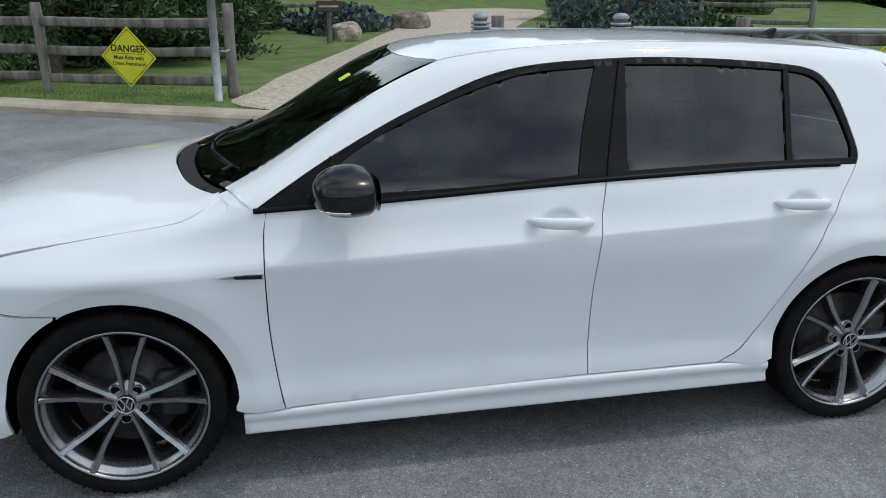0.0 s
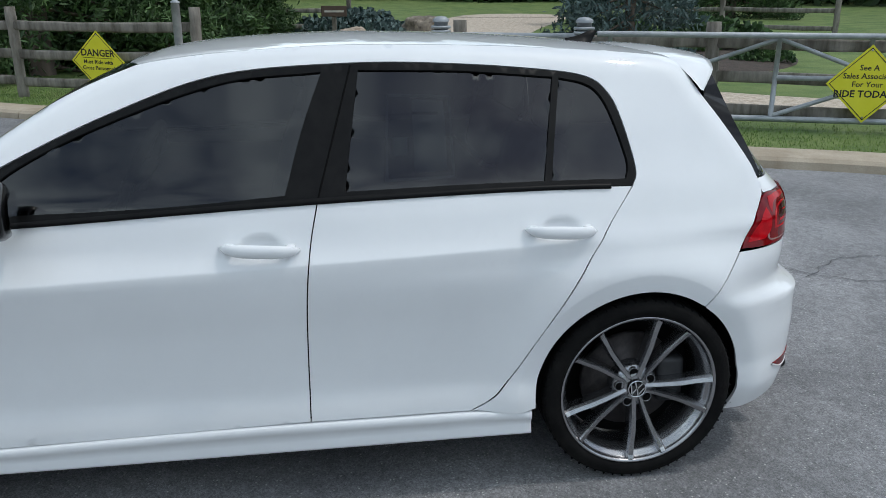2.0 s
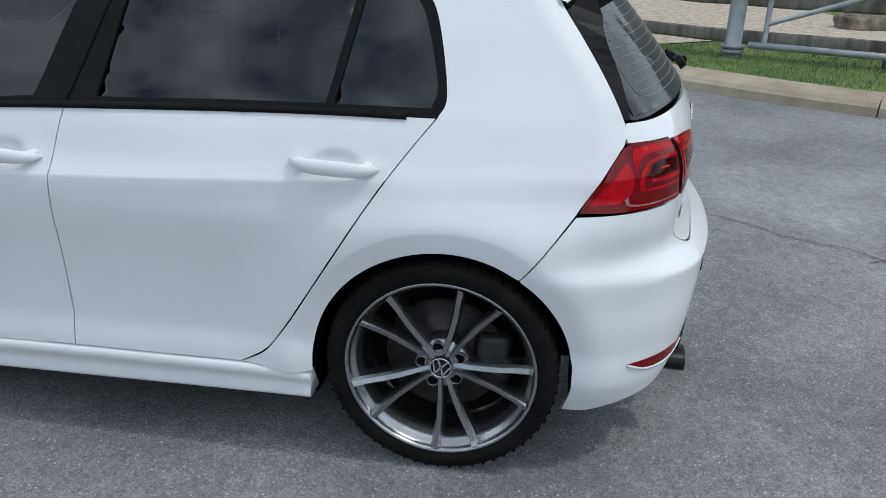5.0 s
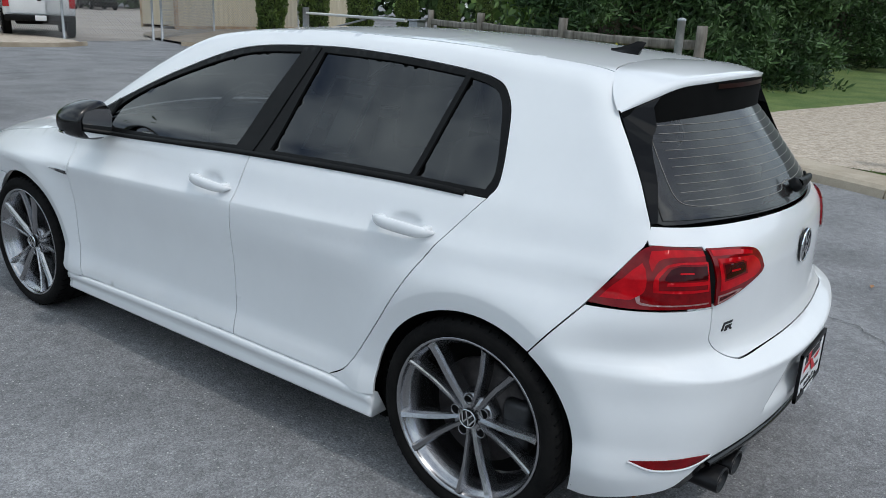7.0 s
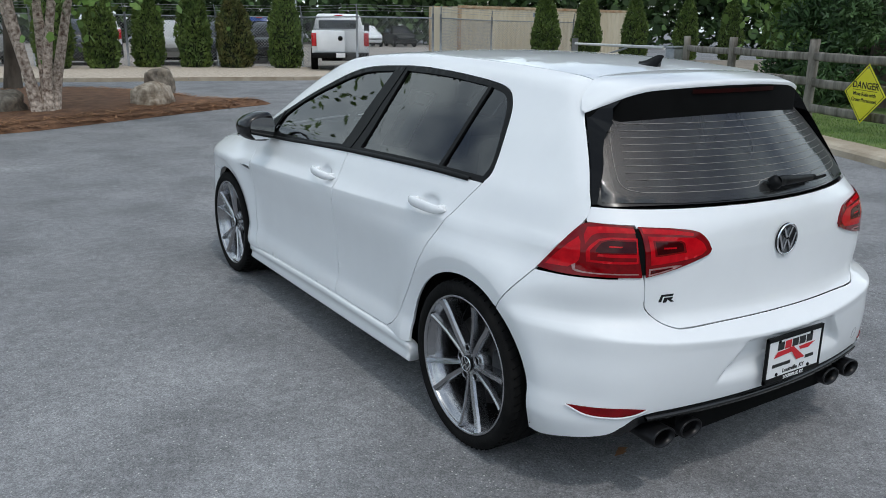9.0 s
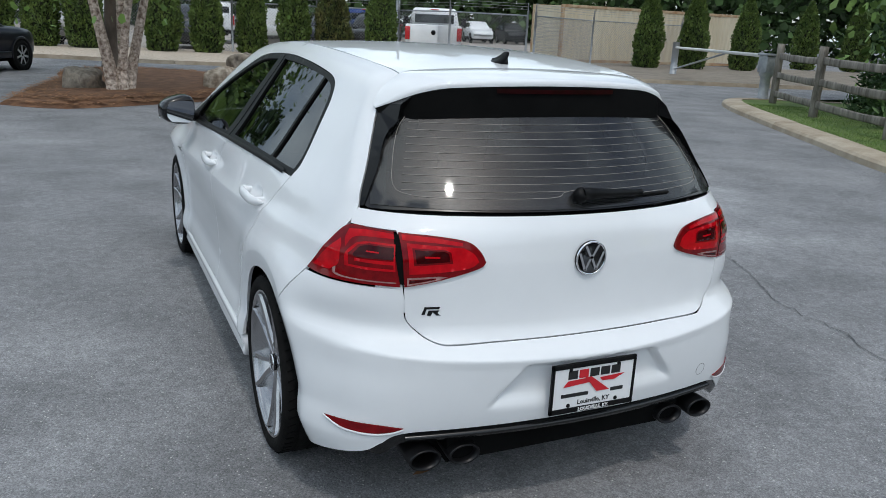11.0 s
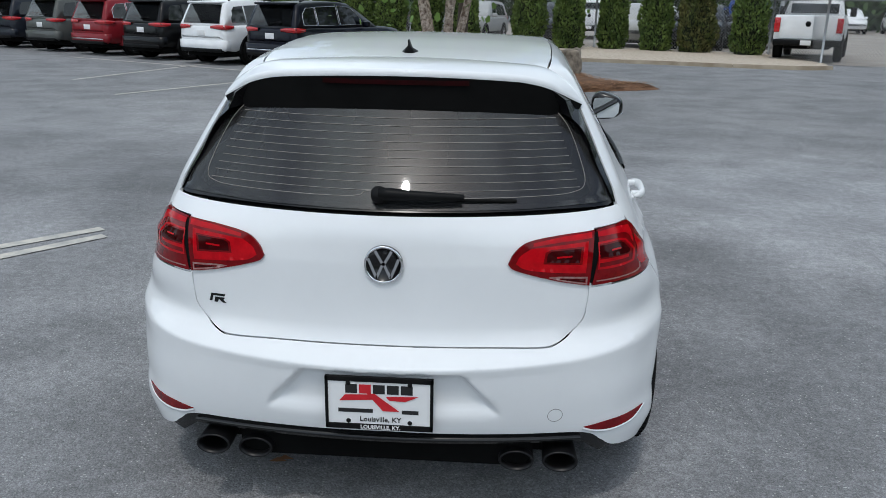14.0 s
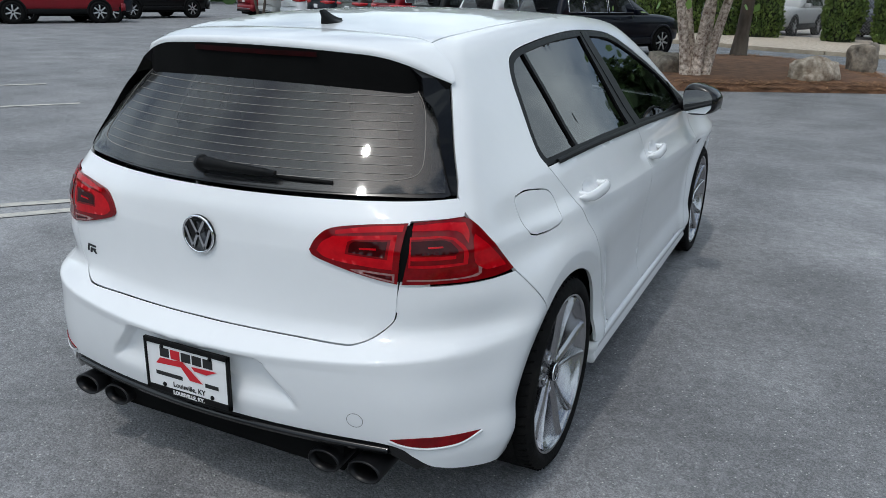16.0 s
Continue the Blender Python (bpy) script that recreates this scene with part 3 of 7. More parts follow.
roof_half = [(0, -0.125), (-0.25, -0.14), (-0.40, -0.165), (-0.462, -0.185), (-0.485, 0.0), (-0.50, 0.3), (-0.51, 0.9), (-0.525, 1.3), (-0.54, 1.55), (-0.40, 1.60), (-0.2, 1.635), (0, 1.645)]
panel("roof", mirrored(roof_half), on_top, PAINT, car, "white roof skin")
panel("headliner", mirrored([(x * 0.97, y * 0.97 + 0.02) for x, y in roof_half]), on_top, SEAT, car, "dark cloth headliner", lift=-0.03, fold=0, step=0.06)
panel("windscreen", mirrored([(0, 1.645), (-0.2, 1.635), (-0.40, 1.60), (-0.54, 1.55), (-0.59, 1.9), (-0.645, 2.285), (-0.45, 2.37), (-0.2, 2.42), (0, 2.43)]), on_top, GLASS_FRONT, car, "green-tinted windscreen", fold=0)
cowl = panel("scuttle_grille", mirrored(curve([(0, 2.433), (-0.2, 2.423), (-0.45, 2.373), (-0.648, 2.287)], [(-0.648, 2.287), (-0.66, 2.30), (-0.645, 2.325), (-0.47, 2.42), (-0.2, 2.485), (0, 2.50)]) + [(0, 2.50)]), on_top, PLASTIC, car, "black plastic scuttle grille", lift=-0.010)
panel("bonnet", mirrored(curve([(0, 2.503), (-0.2, 2.488), (-0.47, 2.423), (-0.648, 2.328), (-0.664, 2.298)], [(-0.664, 2.298), (-0.735, 2.318), (-0.79, 2.38), (-0.802, 2.46), (-0.80, 2.613), (-0.79, 2.847), (-0.76, 3.12)], [(-0.76, 3.12), (-0.5, 3.27), (0, 3.32)]) + [(0, 3.32)]), on_top, PAINT, car, "white bonnet", lift=0.001)
def on_nose(u):
    a, z = u[:, 0], u[:, 1]
    o = np.stack([0 * a, 0 * a + 2.55, z], 1)
    d = np.stack([np.sin(a), np.cos(a), 0 * a], 1)
    return solve(o + d * 0.05, o + d * 1.6)


def nz(y, z):
    p = on_side(-1)(np.array([[y, z]]))[0]
    return (math.atan2(p[0], y - 2.55), z)


nose = curve([(0, 0.20), (-0.4, 0.20), (-0.9, 0.21), nz(2.985, 0.235)], [nz(*q) for q in arc(2.63, 0.32, 0.357, -12, 62, 8)], [nz(2.80, 0.642), nz(2.95, 0.66), nz(3.1, 0.70)], [nz(3.1, 0.70), (-0.6, 0.72), (-0.3, 0.74), (0, 0.75)]) + [(0, 0.75)]
panel("front_bumper", mirrored(nose), on_nose, PAINT, car, "white front bumper")
for x0, x1 in ((-0.55, 0.02), (0.05, 0.55)):
    p = on_top(np.array([[x0 + (x1 - x0) * f, 2.40 - 0.16 * abs((x0 + (x1 - x0) * f) / 0.6) ** 2 - 0.03] for f in np.linspace(0, 1, 9)]))
    bm = tube(bmesh.new(), [Vector(q) + Vector((0, 0, 0.006)) for q in p], 0.006, 6)
    tube(bm, [Vector(p[0]) + Vector((0, 0.06, 0.0)), Vector(p[0]) + Vector((0.04, 0.03, 0.008)), Vector(p[5]) + Vector((0, 0.0, 0.012))], 0.008, 6)
    part("front_wiper", bm, SATIN_BLACK, car, "black windscreen wiper")
panel("screen_sticker", [(-0.10, 1.812), (0.0, 1.812), (0.0, 1.86), (-0.10, 1.86)], on_top, material("lime_sticker", (0.55, 0.7, 0.05), (0.6, 0.75, 0.06), 9, 0.6), car, "small lime-green windscreen sticker", lift=0.002, fold=0)

for s in (-1, 1):
    panel("wing_corner", [(s * x, y) for x, y in ((0.668, 2.215), (0.72, 2.19), (0.80, 2.17), (0.828, 2.19), (0.828, 2.30), (0.812, 2.44), (0.74, 2.36), (0.670, 2.318))], on_top, PAINT, car, "white wing corner below the pillar", lift=-0.004, fold=0)

# tail
glass_half = [(0, 0.990), (-0.25, 0.990), (-0.50, 0.991), (-0.65, 0.990), (-0.670, 0.998), (-0.626, 1.085), (-0.608, 1.13), (-0.592, 1.18), (-0.566, 1.244), (-0.52, 1.295), (-0.3, 1.316), (0, 1.322)]
panel("rear_window_surround", mirrored(glass_half), on_glass, GLOSS_BLACK, car, "gloss black rear window border", holes=[mirrored([(0, 1.012), (-0.35, 1.010), (-0.555, 1.014), (-0.595, 1.035), (-0.583, 1.09), (-0.548, 1.18), (-0.52, 1.222), (-0.468, 1.242), (-0.3, 1.251), (0, 1.258)])], lift=-0.001)
screen = panel("rear_window", mirrored([(0, 0.994), (-0.4, 0.994), (-0.65, 1.0), (-0.625, 1.08), (-0.575, 1.2), (-0.545, 1.27), (-0.3, 1.30), (0, 1.305)]), on_glass, GLASS_REAR, car, "tinted rear window with heater lines", lift=0.002, fold=0)
WIRE = material("heater_wire", (0.22, 0.20, 0.18), (0.26, 0.24, 0.22), 20, 0.5)
for i in range(10):
    z = 1.043 + 0.0205 * i
    half = 0.555 - 0.38 * (z - 1.045)
    part("heater_line", band_mesh([(x, z) for x in np.linspace(-half, half, 40)], 0.0011, on_glass, 0.0035, 0), WIRE, screen, smooth=False)
part("heater_loop", band_mesh(curve([(-0.475, 1.258), (-0.525, 1.20), (-0.565, 1.10), (-0.572, 1.05), (-0.54, 1.032), (-0.45, 1.026), (-0.12, 1.026), (-0.06, 1.04), (0.0, 1.046), (0.06, 1.034), (0.14, 1.026), (0.45, 1.026), (0.54, 1.032), (0.572, 1.05), (0.565, 1.10), (0.525, 1.20), (0.475, 1.258)]), 0.0014, on_glass, 0.0035, 0), WIRE, screen, smooth=False)
gate_half = curve([(0, 0.611), (-0.30, 0.610), (-0.44, 0.608), (-0.495, 0.613), (-0.540, 0.636), (-0.578, 0.676), (-0.586, 0.72), (-0.590, 0.78)], [(-0.590, 0.78), (-0.600, 0.94)], [(-0.600, 0.94), (-0.705, 0.943)], [(-0.705, 0.943), (-0.697, 0.965), (-0.678, 0.990)], [(-0.678, 0.990), (-0.50, 0.984), (-0.25, 0.983), (0, 0.983)]) + [(0, 0.983)]
gate = panel("tailgate", mirrored(gate_half), on_rear, PAINT, car, "white tailgate", lines=[[(x, z) for x in np.arange(-0.58, 0.581, 0.02)] for z in (0.838, 0.846, 0.854)])


def spoiler():
    """Roof-end spoiler: top skin from the seam to a thin lip, cheeks that fold down to the pillars."""
    top, under = bmesh.new(), bmesh.new()
    cols, ucols = [], []
    for k in range(-24, 25):
        f = k / 24
        a = abs(f)
        sg = 1 if f >= 0 else -1
        if a < 0.8:
            x = a / 0.8 * 0.472
            s0 = Vector((x, -0.125 - 0.06 * (x / 0.472) ** 2, 0))
            e0 = Vector((x, -0.425 + 0.386 * x * x, 0))
            s0.z = float(on_top(np.array([[x, s0.y]]))[0, 2])
            e0.z = 1.364 - 0.10 * x * x - 1.1 * max(0, x - 0.35) ** 2
        else:
            g = (a - 0.8) / 0.2
            s0 = Vector((0.472, -0.185, float(on_top(np.array([[0.472, -0.185]]))[0, 2]))).lerp(Vector((0.574, -0.254, 1.2695)), g)
            s0.x += 0.018 * math.sin(math.pi * g)
            e0 = Vector((0.472, -0.339, 1.3254)).lerp(Vector((0.570, -0.264, 1.266)), g)
        col, ucol = [], []
        for i in range(9):
            t = i / 8
            p = s0.lerp(e0, t)
            p.z += 0.010 * math.sin(math.pi * t) * (1 - 0.8 * max(0, a - 0.8) / 0.2)
            p.x *= sg
            col.append(top.verts.new(p))
        lip = e0 + Vector((0, 0.004, -0.014)) * (1 if a < 0.8 else 1 - 0.8 * (a - 0.8) / 0.2)
        # root dropped to the glass; the underside also stands in for its mirrored dark band
        rx = min(a / 0.8, 1.0) * 0.47
        rz = 1.252 - 0.016 * (rx / 0.47) ** 2
        root = Vector((rx, float(on_rear(np.array([[rx, rz]]))[0, 1]) - 0.004, rz))
        if a > 0.8:
            root = root.lerp(Vector((0.545, -0.285, 1.225)), (a - 0.8) / 0.2)
        col.append(top.verts.new(Vector((lip.x * sg, lip.y, lip.z))))
        for i in range(5):
            p = lip.lerp(root, i / 4)
            ucol.append(under.verts.new(Vector((p.x * sg, p.y, p.z))))
        cols.append(col)
        ucols.append(ucol)
    for bm, cc in ((top, cols), (under, ucols)):
        for p, q in zip(cc, cc[1:]):
            for i in range(len(p) - 1):
                bm.faces.new((p[i], q[i], q[i + 1], p[i + 1]))
    bmesh.ops.recalc_face_normals(top, faces=top.faces)
    if sum(f.normal.z for f in top.faces) < 0:
        bmesh.ops.reverse_faces(top, faces=top.faces)
    sp = part("roof_spoiler", top, PAINT, car, "white roof spoiler")
    part("spoiler_underside", under, LINER, sp, "black underside")
    bm = bmesh.new()
    quad_strip(bm, [Vector((x, -0.4275 + 0.34 * x * x, 1.340)) for x in np.linspace(-0.22, 0.22, 20)], [Vector((x, -0.4275 + 0.34 * x * x, 1.326)) for x in np.linspace(-0.22, 0.22, 20)])
    part("brake_light", bm, LENS_DIM, sp, "dark red high brake light")


def rear_fin(s):
    """A gloss black blade between the pillar and the rear window, standing proud below the spoiler."""
    edge = curve(PILLAR)[::3] + [PILLAR[-1]]
    o = on_side(s)(np.array(edge))
    o[:, 0] -= s * 0.003
    n = len(o)
    zi = np.linspace(0.996, 1.225, n)
    xi = interp(zi, [0.996, 1.045, 1.098, 1.165, 1.193, 1.221, 1.25], [0.664, 0.640, 0.610, 0.583, 0.566, 0.538, 0.468])
    g = on_rear(np.stack([s * xi, zi], 1))
    out, inn, foot = [Vector(p) for p in o], [], []
    for k, p in enumerate(g):
        f = k / (n - 1)
        up = 0.004 + 0.040 * f ** 1.3
        inn.append(Vector(p) + Vector((0, -up, 0.16 * up)))
        foot.append(Vector(p) + Vector((-s * 0.004, 0.004, 0)))
    for a, b in (((0.545, -0.262, 1.278), (0.512, -0.335, 1.283)), ((0.49, -0.262, 1.315), (0.470, -0.336, 1.312))):
        out.append(Vector((s * a[0], a[1], a[2])))
        inn.append(Vector((s * b[0], b[1], b[2])))
        foot.append(Vector((s * (b[0] - 0.03), b[1] + 0.03, b[2] - 0.035)))
    bm = bmesh.new()
    deep = [p + Vector((-s * 0.012, 0.010, 0)) for p in out]
    rows = [[bm.verts.new(p) for p in r] for r in (deep, out, inn, foot)]
    for a, b in zip(rows, rows[1:]):
        for i in range(len(a) - 1):
            bm.faces.new((a[i], a[i + 1], b[i + 1], b[i]))
    bmesh.ops.recalc_face_normals(bm, faces=bm.faces)
    part("rear_fin", bm, FIN_BLACK, car, "gloss black fin beside the rear window", smooth=False)


LENS_DIM = material("unlit_red_lens", (0.012, 0.001, 0.001), (0.02, 0.001, 0.002), 25, 0.3, spec=0.1)
LENS = material("red_lens", (0.56, 0.004, 0.010), (0.40, 0.002, 0.007), 30, 0.12, coat=0.12, spec=0.15)
LENS_DARK = material("dark_red_lens", (0.13, 0.001, 0.003), (0.22, 0.002, 0.005), 25, 0.10, coat=0.2, spec=0.2)
LENS_SMOKE = material("smoked_lens", (0.03, 0.001, 0.002), (0.05, 0.002, 0.003), 25, 0.08, coat=0.15, spec=0.15)
LENS_PALE = material("clear_lens", (0.24, 0.10, 0.10), (0.36, 0.20, 0.19), 60, 0.12, coat=0.4)
spoiler()
for s in (-1, 1):
    rear_fin(s)

# bumper, wrapped round the tail
def gw(x, z):
    """Wrapped coordinates of a tailgate point."""
    return wr(x, float(on_rear(np.array([[x, z]]))[0, 1]), z)


BLACK_EDGE = [wr(0, -0.745, 0.352), wr(-0.43, -0.694, 0.340), wr(-0.60, -0.655, 0.330), wr(-0.655, -0.62, 0.292), wr(-0.70, -0.585, 0.258)]
bump_half = BLACK_EDGE + [wr(-0.79, -0.46, 0.226), wz(-0.374, 0.206)]
arch_b = [wz(y, z) for y, z in arc(0, 0.32, 0.353, 199, 124, 8)]
bump_half = curve(bump_half, [bump_half[-1], arch_b[0]], arch_b, [wz(-0.200 - 0.130 * k / 8, 0.612 + 0.164 * k / 8) for k in range(9)],
                  [wz(-0.330, 0.776), gw(-0.69, 0.777), gw(-0.590, 0.776)],
                  [gw(*q) for q in ((-0.590, 0.776), (-0.586, 0.72), (-0.578, 0.676), (-0.540, 0.636), (-0.495, 0.613), (-0.44, 0.608), (-0.30, 0.610), (0, 0.611))]) + [gw(0, 0.611)]
bumper = panel("rear_bumper", mirrored(bump_half), on_wrap, PAINT, car, "white rear bumper with number plate recess", step=0.016, gap=0.0013,
               lines=[[(a, z) for a in np.arange(-0.95, 0.951, 0.012)] for z in (0.540, 0.546, 0.552)]
               + [[wr(x, -0.77 + 0.22 * x * x, 0.566 + d + 0.065 * x * x) for x in np.arange(-0.80, 0.801, 0.012)] for d in (-0.012, -0.004, 0.0, 0.004, 0.012)]
               + [[wr(k * (0.30 - 0.9 * (z - 0.48) - d), -0.755, z) for z in np.arange(0.402, 0.536, 0.008)] for k in (-1, 1) for d in (-0.008, 0.0, 0.008, 0.016, 0.024, 0.034)])
strip = mirrored([(a, z + 0.004) for a, z in curve(BLACK_EDGE)] + [BLACK_EDGE[-1], wr(-0.66, -0.62, 0.245), wr(-0.60, -0.655, 0.292), wr(-0.43, -0.69, 0.302), wr(0, -0.74, 0.312)])
dif = panel("diffuser", [q for q in strip], on_wrap, GLOSS_BLACK, car, "gloss black lower valance", lift=-0.004, fold=0.08, step=0.02)
part("valance_lip", band_mesh([wr(x, -0.745 + 0.2 * x * x, 0.326 - 0.03 * x * x) for x in np.linspace(-0.6, 0.6, 50)], 0.014, on_wrap, 0.010, 0.004), GLOSS_BLACK, dif)

for s in (-1, 1):
    mir = lambda *q: [(s * abs(a), b) for a, b in q]
    outer = curve(mir(gw(0.595, 0.780), gw(0.684, 0.781), wz(-0.43, 0.779), wz(-0.332, 0.782)),
                  mir(wz(-0.332, 0.782), wz(-0.391, 0.866), wz(-0.438, 0.938), gw(0.664, 0.943), gw(0.6035, 0.939)),
                  mir(gw(0.6035, 0.939), gw(0.595, 0.780)))
    lamp = panel("outer_tail_lamp", outer, on_wrap, LENS_DARK, car, "dark red outer tail lamp", lift=0.004, fold=0.03, step=0.02)
    @functools.lru_cache(maxsize=None)
    def lens(u, z):
        """A place on the outer lamp: u from the tailgate gap (0) to the outer edge (1)."""
        a0 = abs(gw(0.600, z)[0])
        a1 = abs(wz(float(interp(np.array([z]), [0.782, 0.866, 0.938], [-0.332, -0.391, -0.438])[0]), z)[0])
        return (a0 + (a1 - a0) * u, z)
    for nm, mt, up, runs, holes in (
            ("light_guide", LENS, 0.0, ([(0.05, 0.931), (0.5, 0.935), (0.86, 0.930)], [(0.86, 0.930), (0.80, 0.905), (0.70, 0.880)], [(0.70, 0.880), (0.64, 0.914), (0.05, 0.919)], [(0.05, 0.919), (0.05, 0.931)]), ()),
            ("light_guide", LENS, 0.0, ([(0.78, 0.885), (0.86, 0.900)], [(0.86, 0.900), (0.93, 0.850), (0.95, 0.800)], [(0.95, 0.800), (0.72, 0.803)], [(0.72, 0.803), (0.66, 0.830), (0.78, 0.885)]), ()),
            ("light_guide", LENS, 0.0, ([(0.04, 0.905), (0.40, 0.906), (0.58, 0.898)], [(0.58, 0.898), (0.64, 0.865), (0.58, 0.828)], [(0.58, 0.828), (0.30, 0.826), (0.04, 0.828)], [(0.04, 0.828), (0.04, 0.905)]), (((0.06, 0.900), (0.40, 0.901), (0.545, 0.893), (0.60, 0.865), (0.545, 0.834), (0.06, 0.834)),)),
            ("dark_chamber", LENS_SMOKE, 0.0, ([(0.06, 0.895), (0.40, 0.896), (0.51, 0.888)], [(0.51, 0.888), (0.54, 0.866), (0.50, 0.860)], [(0.50, 0.860), (0.06, 0.862)], [(0.06, 0.862), (0.06, 0.895)]), ()),
            ("light_guide", LENS, 0.0, ([(0.06, 0.857), (0.50, 0.856)], [(0.50, 0.856), (0.49, 0.847)], [(0.49, 0.847), (0.06, 0.847)], [(0.06, 0.847), (0.06, 0.857)]), ()),
            ("light_guide", LENS, 0.001, ([(0.24, 0.880), (0.40, 0.880)], [(0.40, 0.880), (0.40, 0.876)], [(0.40, 0.876), (0.24, 0.876)], [(0.24, 0.876), (0.24, 0.880)]), ()),
            ("reversing_strip", LENS_PALE, 0.0, ([(0.03, 0.792), (0.55, 0.791), (0.66, 0.797)], [(0.66, 0.797), (0.70, 0.812), (0.70, 0.820)], [(0.70, 0.820), (0.675, 0.818), (0.64, 0.800)], [(0.64, 0.800), (0.50, 0.795), (0.03, 0.796)], [(0.03, 0.796), (0.03, 0.792)]), ())):
        panel(nm, mir(*curve(*[[lens(*q) for q in run] for run in runs], n=4)), on_wrap, mt, lamp, lift=0.0046 + up, fold=0, gap=0, step=0.012, holes=[mir(*[lens(*q) for q in h]) for h in holes])
    inner = curve([(s * 0.589, 0.781), (s * 0.48, 0.803), (s * 0.372, 0.834), (s * 0.348, 0.854)], [(s * 0.348, 0.854), (s * 0.366, 0.888), (s * 0.403, 0.916), (s * 0.487, 0.930), (s * 0.5975, 0.938)], [(s * 0.5975, 0.938), (s * 0.589, 0.781)])
    lamp = panel("inner_tail_lamp", inner, on_rear, LENS_DARK, car, "dark red inner tail lamp", lift=0.007, fold=0.02, step=0.02)
    for nm, mt, up, runs, holes in (
            ("light_guide", LENS, 0.0, ([(0.588, 0.931), (0.50, 0.924), (0.42, 0.911)], [(0.42, 0.911), (0.42, 0.902)], [(0.42, 0.902), (0.50, 0.911), (0.588, 0.917)], [(0.588, 0.917), (0.588, 0.931)]), ()),
            ("light_guide", LENS, 0.0, ([(0.578, 0.910), (0.50, 0.904), (0.415, 0.897)], [(0.415, 0.897), (0.385, 0.878), (0.372, 0.855)], [(0.372, 0.855), (0.40, 0.839), (0.46, 0.830), (0.574, 0.822)], [(0.574, 0.822), (0.578, 0.910)]), (((0.565, 0.898), (0.47, 0.892), (0.455, 0.885), (0.45, 0.853), (0.562, 0.848)),)),
            ("dark_chamber", LENS_SMOKE, 0.0, ([(0.558, 0.893), (0.475, 0.888)], [(0.475, 0.888), (0.462, 0.880), (0.459, 0.858)], [(0.459, 0.858), (0.555, 0.853)], [(0.555, 0.853), (0.558, 0.893)]), ()),
            ("light_guide", LENS, 0.001, ([(0.532, 0.875), (0.488, 0.873)], [(0.488, 0.873), (0.488, 0.868)], [(0.488, 0.868), (0.532, 0.870)], [(0.532, 0.870), (0.532, 0.875)]), ()),
            ("reversing_lens", LENS_PALE, 0.0, ([(0.580, 0.811), (0.50, 0.816), (0.465, 0.814)], [(0.465, 0.814), (0.50, 0.803), (0.580, 0.787)], [(0.580, 0.787), (0.580, 0.811)]), (((0.575, 0.806), (0.50, 0.811), (0.50, 0.807), (0.575, 0.793)),)),
            ("dark_chamber", LENS_SMOKE, 0.0, ([(0.573, 0.804), (0.505, 0.809)], [(0.505, 0.809), (0.505, 0.807)], [(0.505, 0.807), (0.573, 0.795)], [(0.573, 0.795), (0.573, 0.804)]), ())):
        panel(nm, [(s * a, b) for a, b in curve(*runs, n=4)], on_rear, mt, lamp, lift=0.0076 + up, fold=0, gap=0, step=0.012, holes=[[(s * a, b) for a, b in h] for h in holes])
    panel("lamp_gap", [(s * 0.575, 0.79), (s * 0.61, 0.79), (s * 0.615, 0.932), (s * 0.585, 0.932)], on_rear, LINER, lamp, lift=0.0025, fold=0, gap=0, step=0.02)
    panel("bumper_corner", mir(wr(0.606, -0.62, 0.788), wr(0.67, -0.57, 0.788), wr(0.67, -0.58, 0.70), wr(0.596, -0.635, 0.70)), on_wrap, PAINT, bumper, lift=-0.004, fold=0, gap=0)
    refl = curve(mir(gw(0.597, 0.353), gw(0.665, 0.361), gw(0.735, 0.361), wr(0.80, -0.505, 0.360)), mir(wr(0.80, -0.505, 0.360), gw(0.757, 0.336), gw(0.69, 0.331), gw(0.635, 0.338), gw(0.597, 0.353)))
    panel("rear_reflector", refl, on_wrap, LENS_DARK, bumper, "thin dark red reflector", lift=0.003, fold=0.004, gap=0, step=0.015)
    part("reflector_lip", band_mesh([wr(s * x, y, z) for x, y, z in zip(np.linspace(0.592, 0.802, 24), -0.656 + 0.155 * np.linspace(0, 1, 24) ** 1.6, interp(np.linspace(0, 1, 24), [0, .2, .45, .75, 1], [.349, .334, .326, .330, .357]))], 0.006, on_wrap, 0.005, 0), PAINT, bumper)
    for x in (0.40, 0.532):
        bm = bmesh.new()
        m = Matrix.Translation((s * x, -0.60, 0.243 if x < 0.5 else 0.247)) @ Matrix.Rotation(math.pi / 2, 4, "Z") @ Matrix.Diagonal((-1, 1, 0.64, 1))
        lathe(bm, [(-0.12, 0.046), (0.085, 0.054), (0.09, 0.052), (0.09, 0.046), (0.06, 0.044), (-0.10, 0.040), (-0.10, 0.0)], 36, m)
        bmesh.ops.recalc_face_normals(bm, faces=bm.faces)
        part("exhaust_tip", bm, material("black_chrome", (0.006, 0.006, 0.007), (0.012, 0.012, 0.013), 20, 0.35, metal=0.3, spec=0.3) if "black_chrome" not in bpy.data.materials else bpy.data.materials["black_chrome"], car, "black chrome oval exhaust tip")
part("tow_cover", band_mesh([(0.507 + 0.022 * math.cos(a), 0.404 + 0.022 * math.sin(a)) for a in np.linspace(0, 2 * math.pi, 30)], 0.0016, on_rear, 0.0006, 0), material("shut_line", (0.25, 0.25, 0.25), (0.2, 0.2, 0.2), 5, 0.8), bumper, "round towing eye cover")


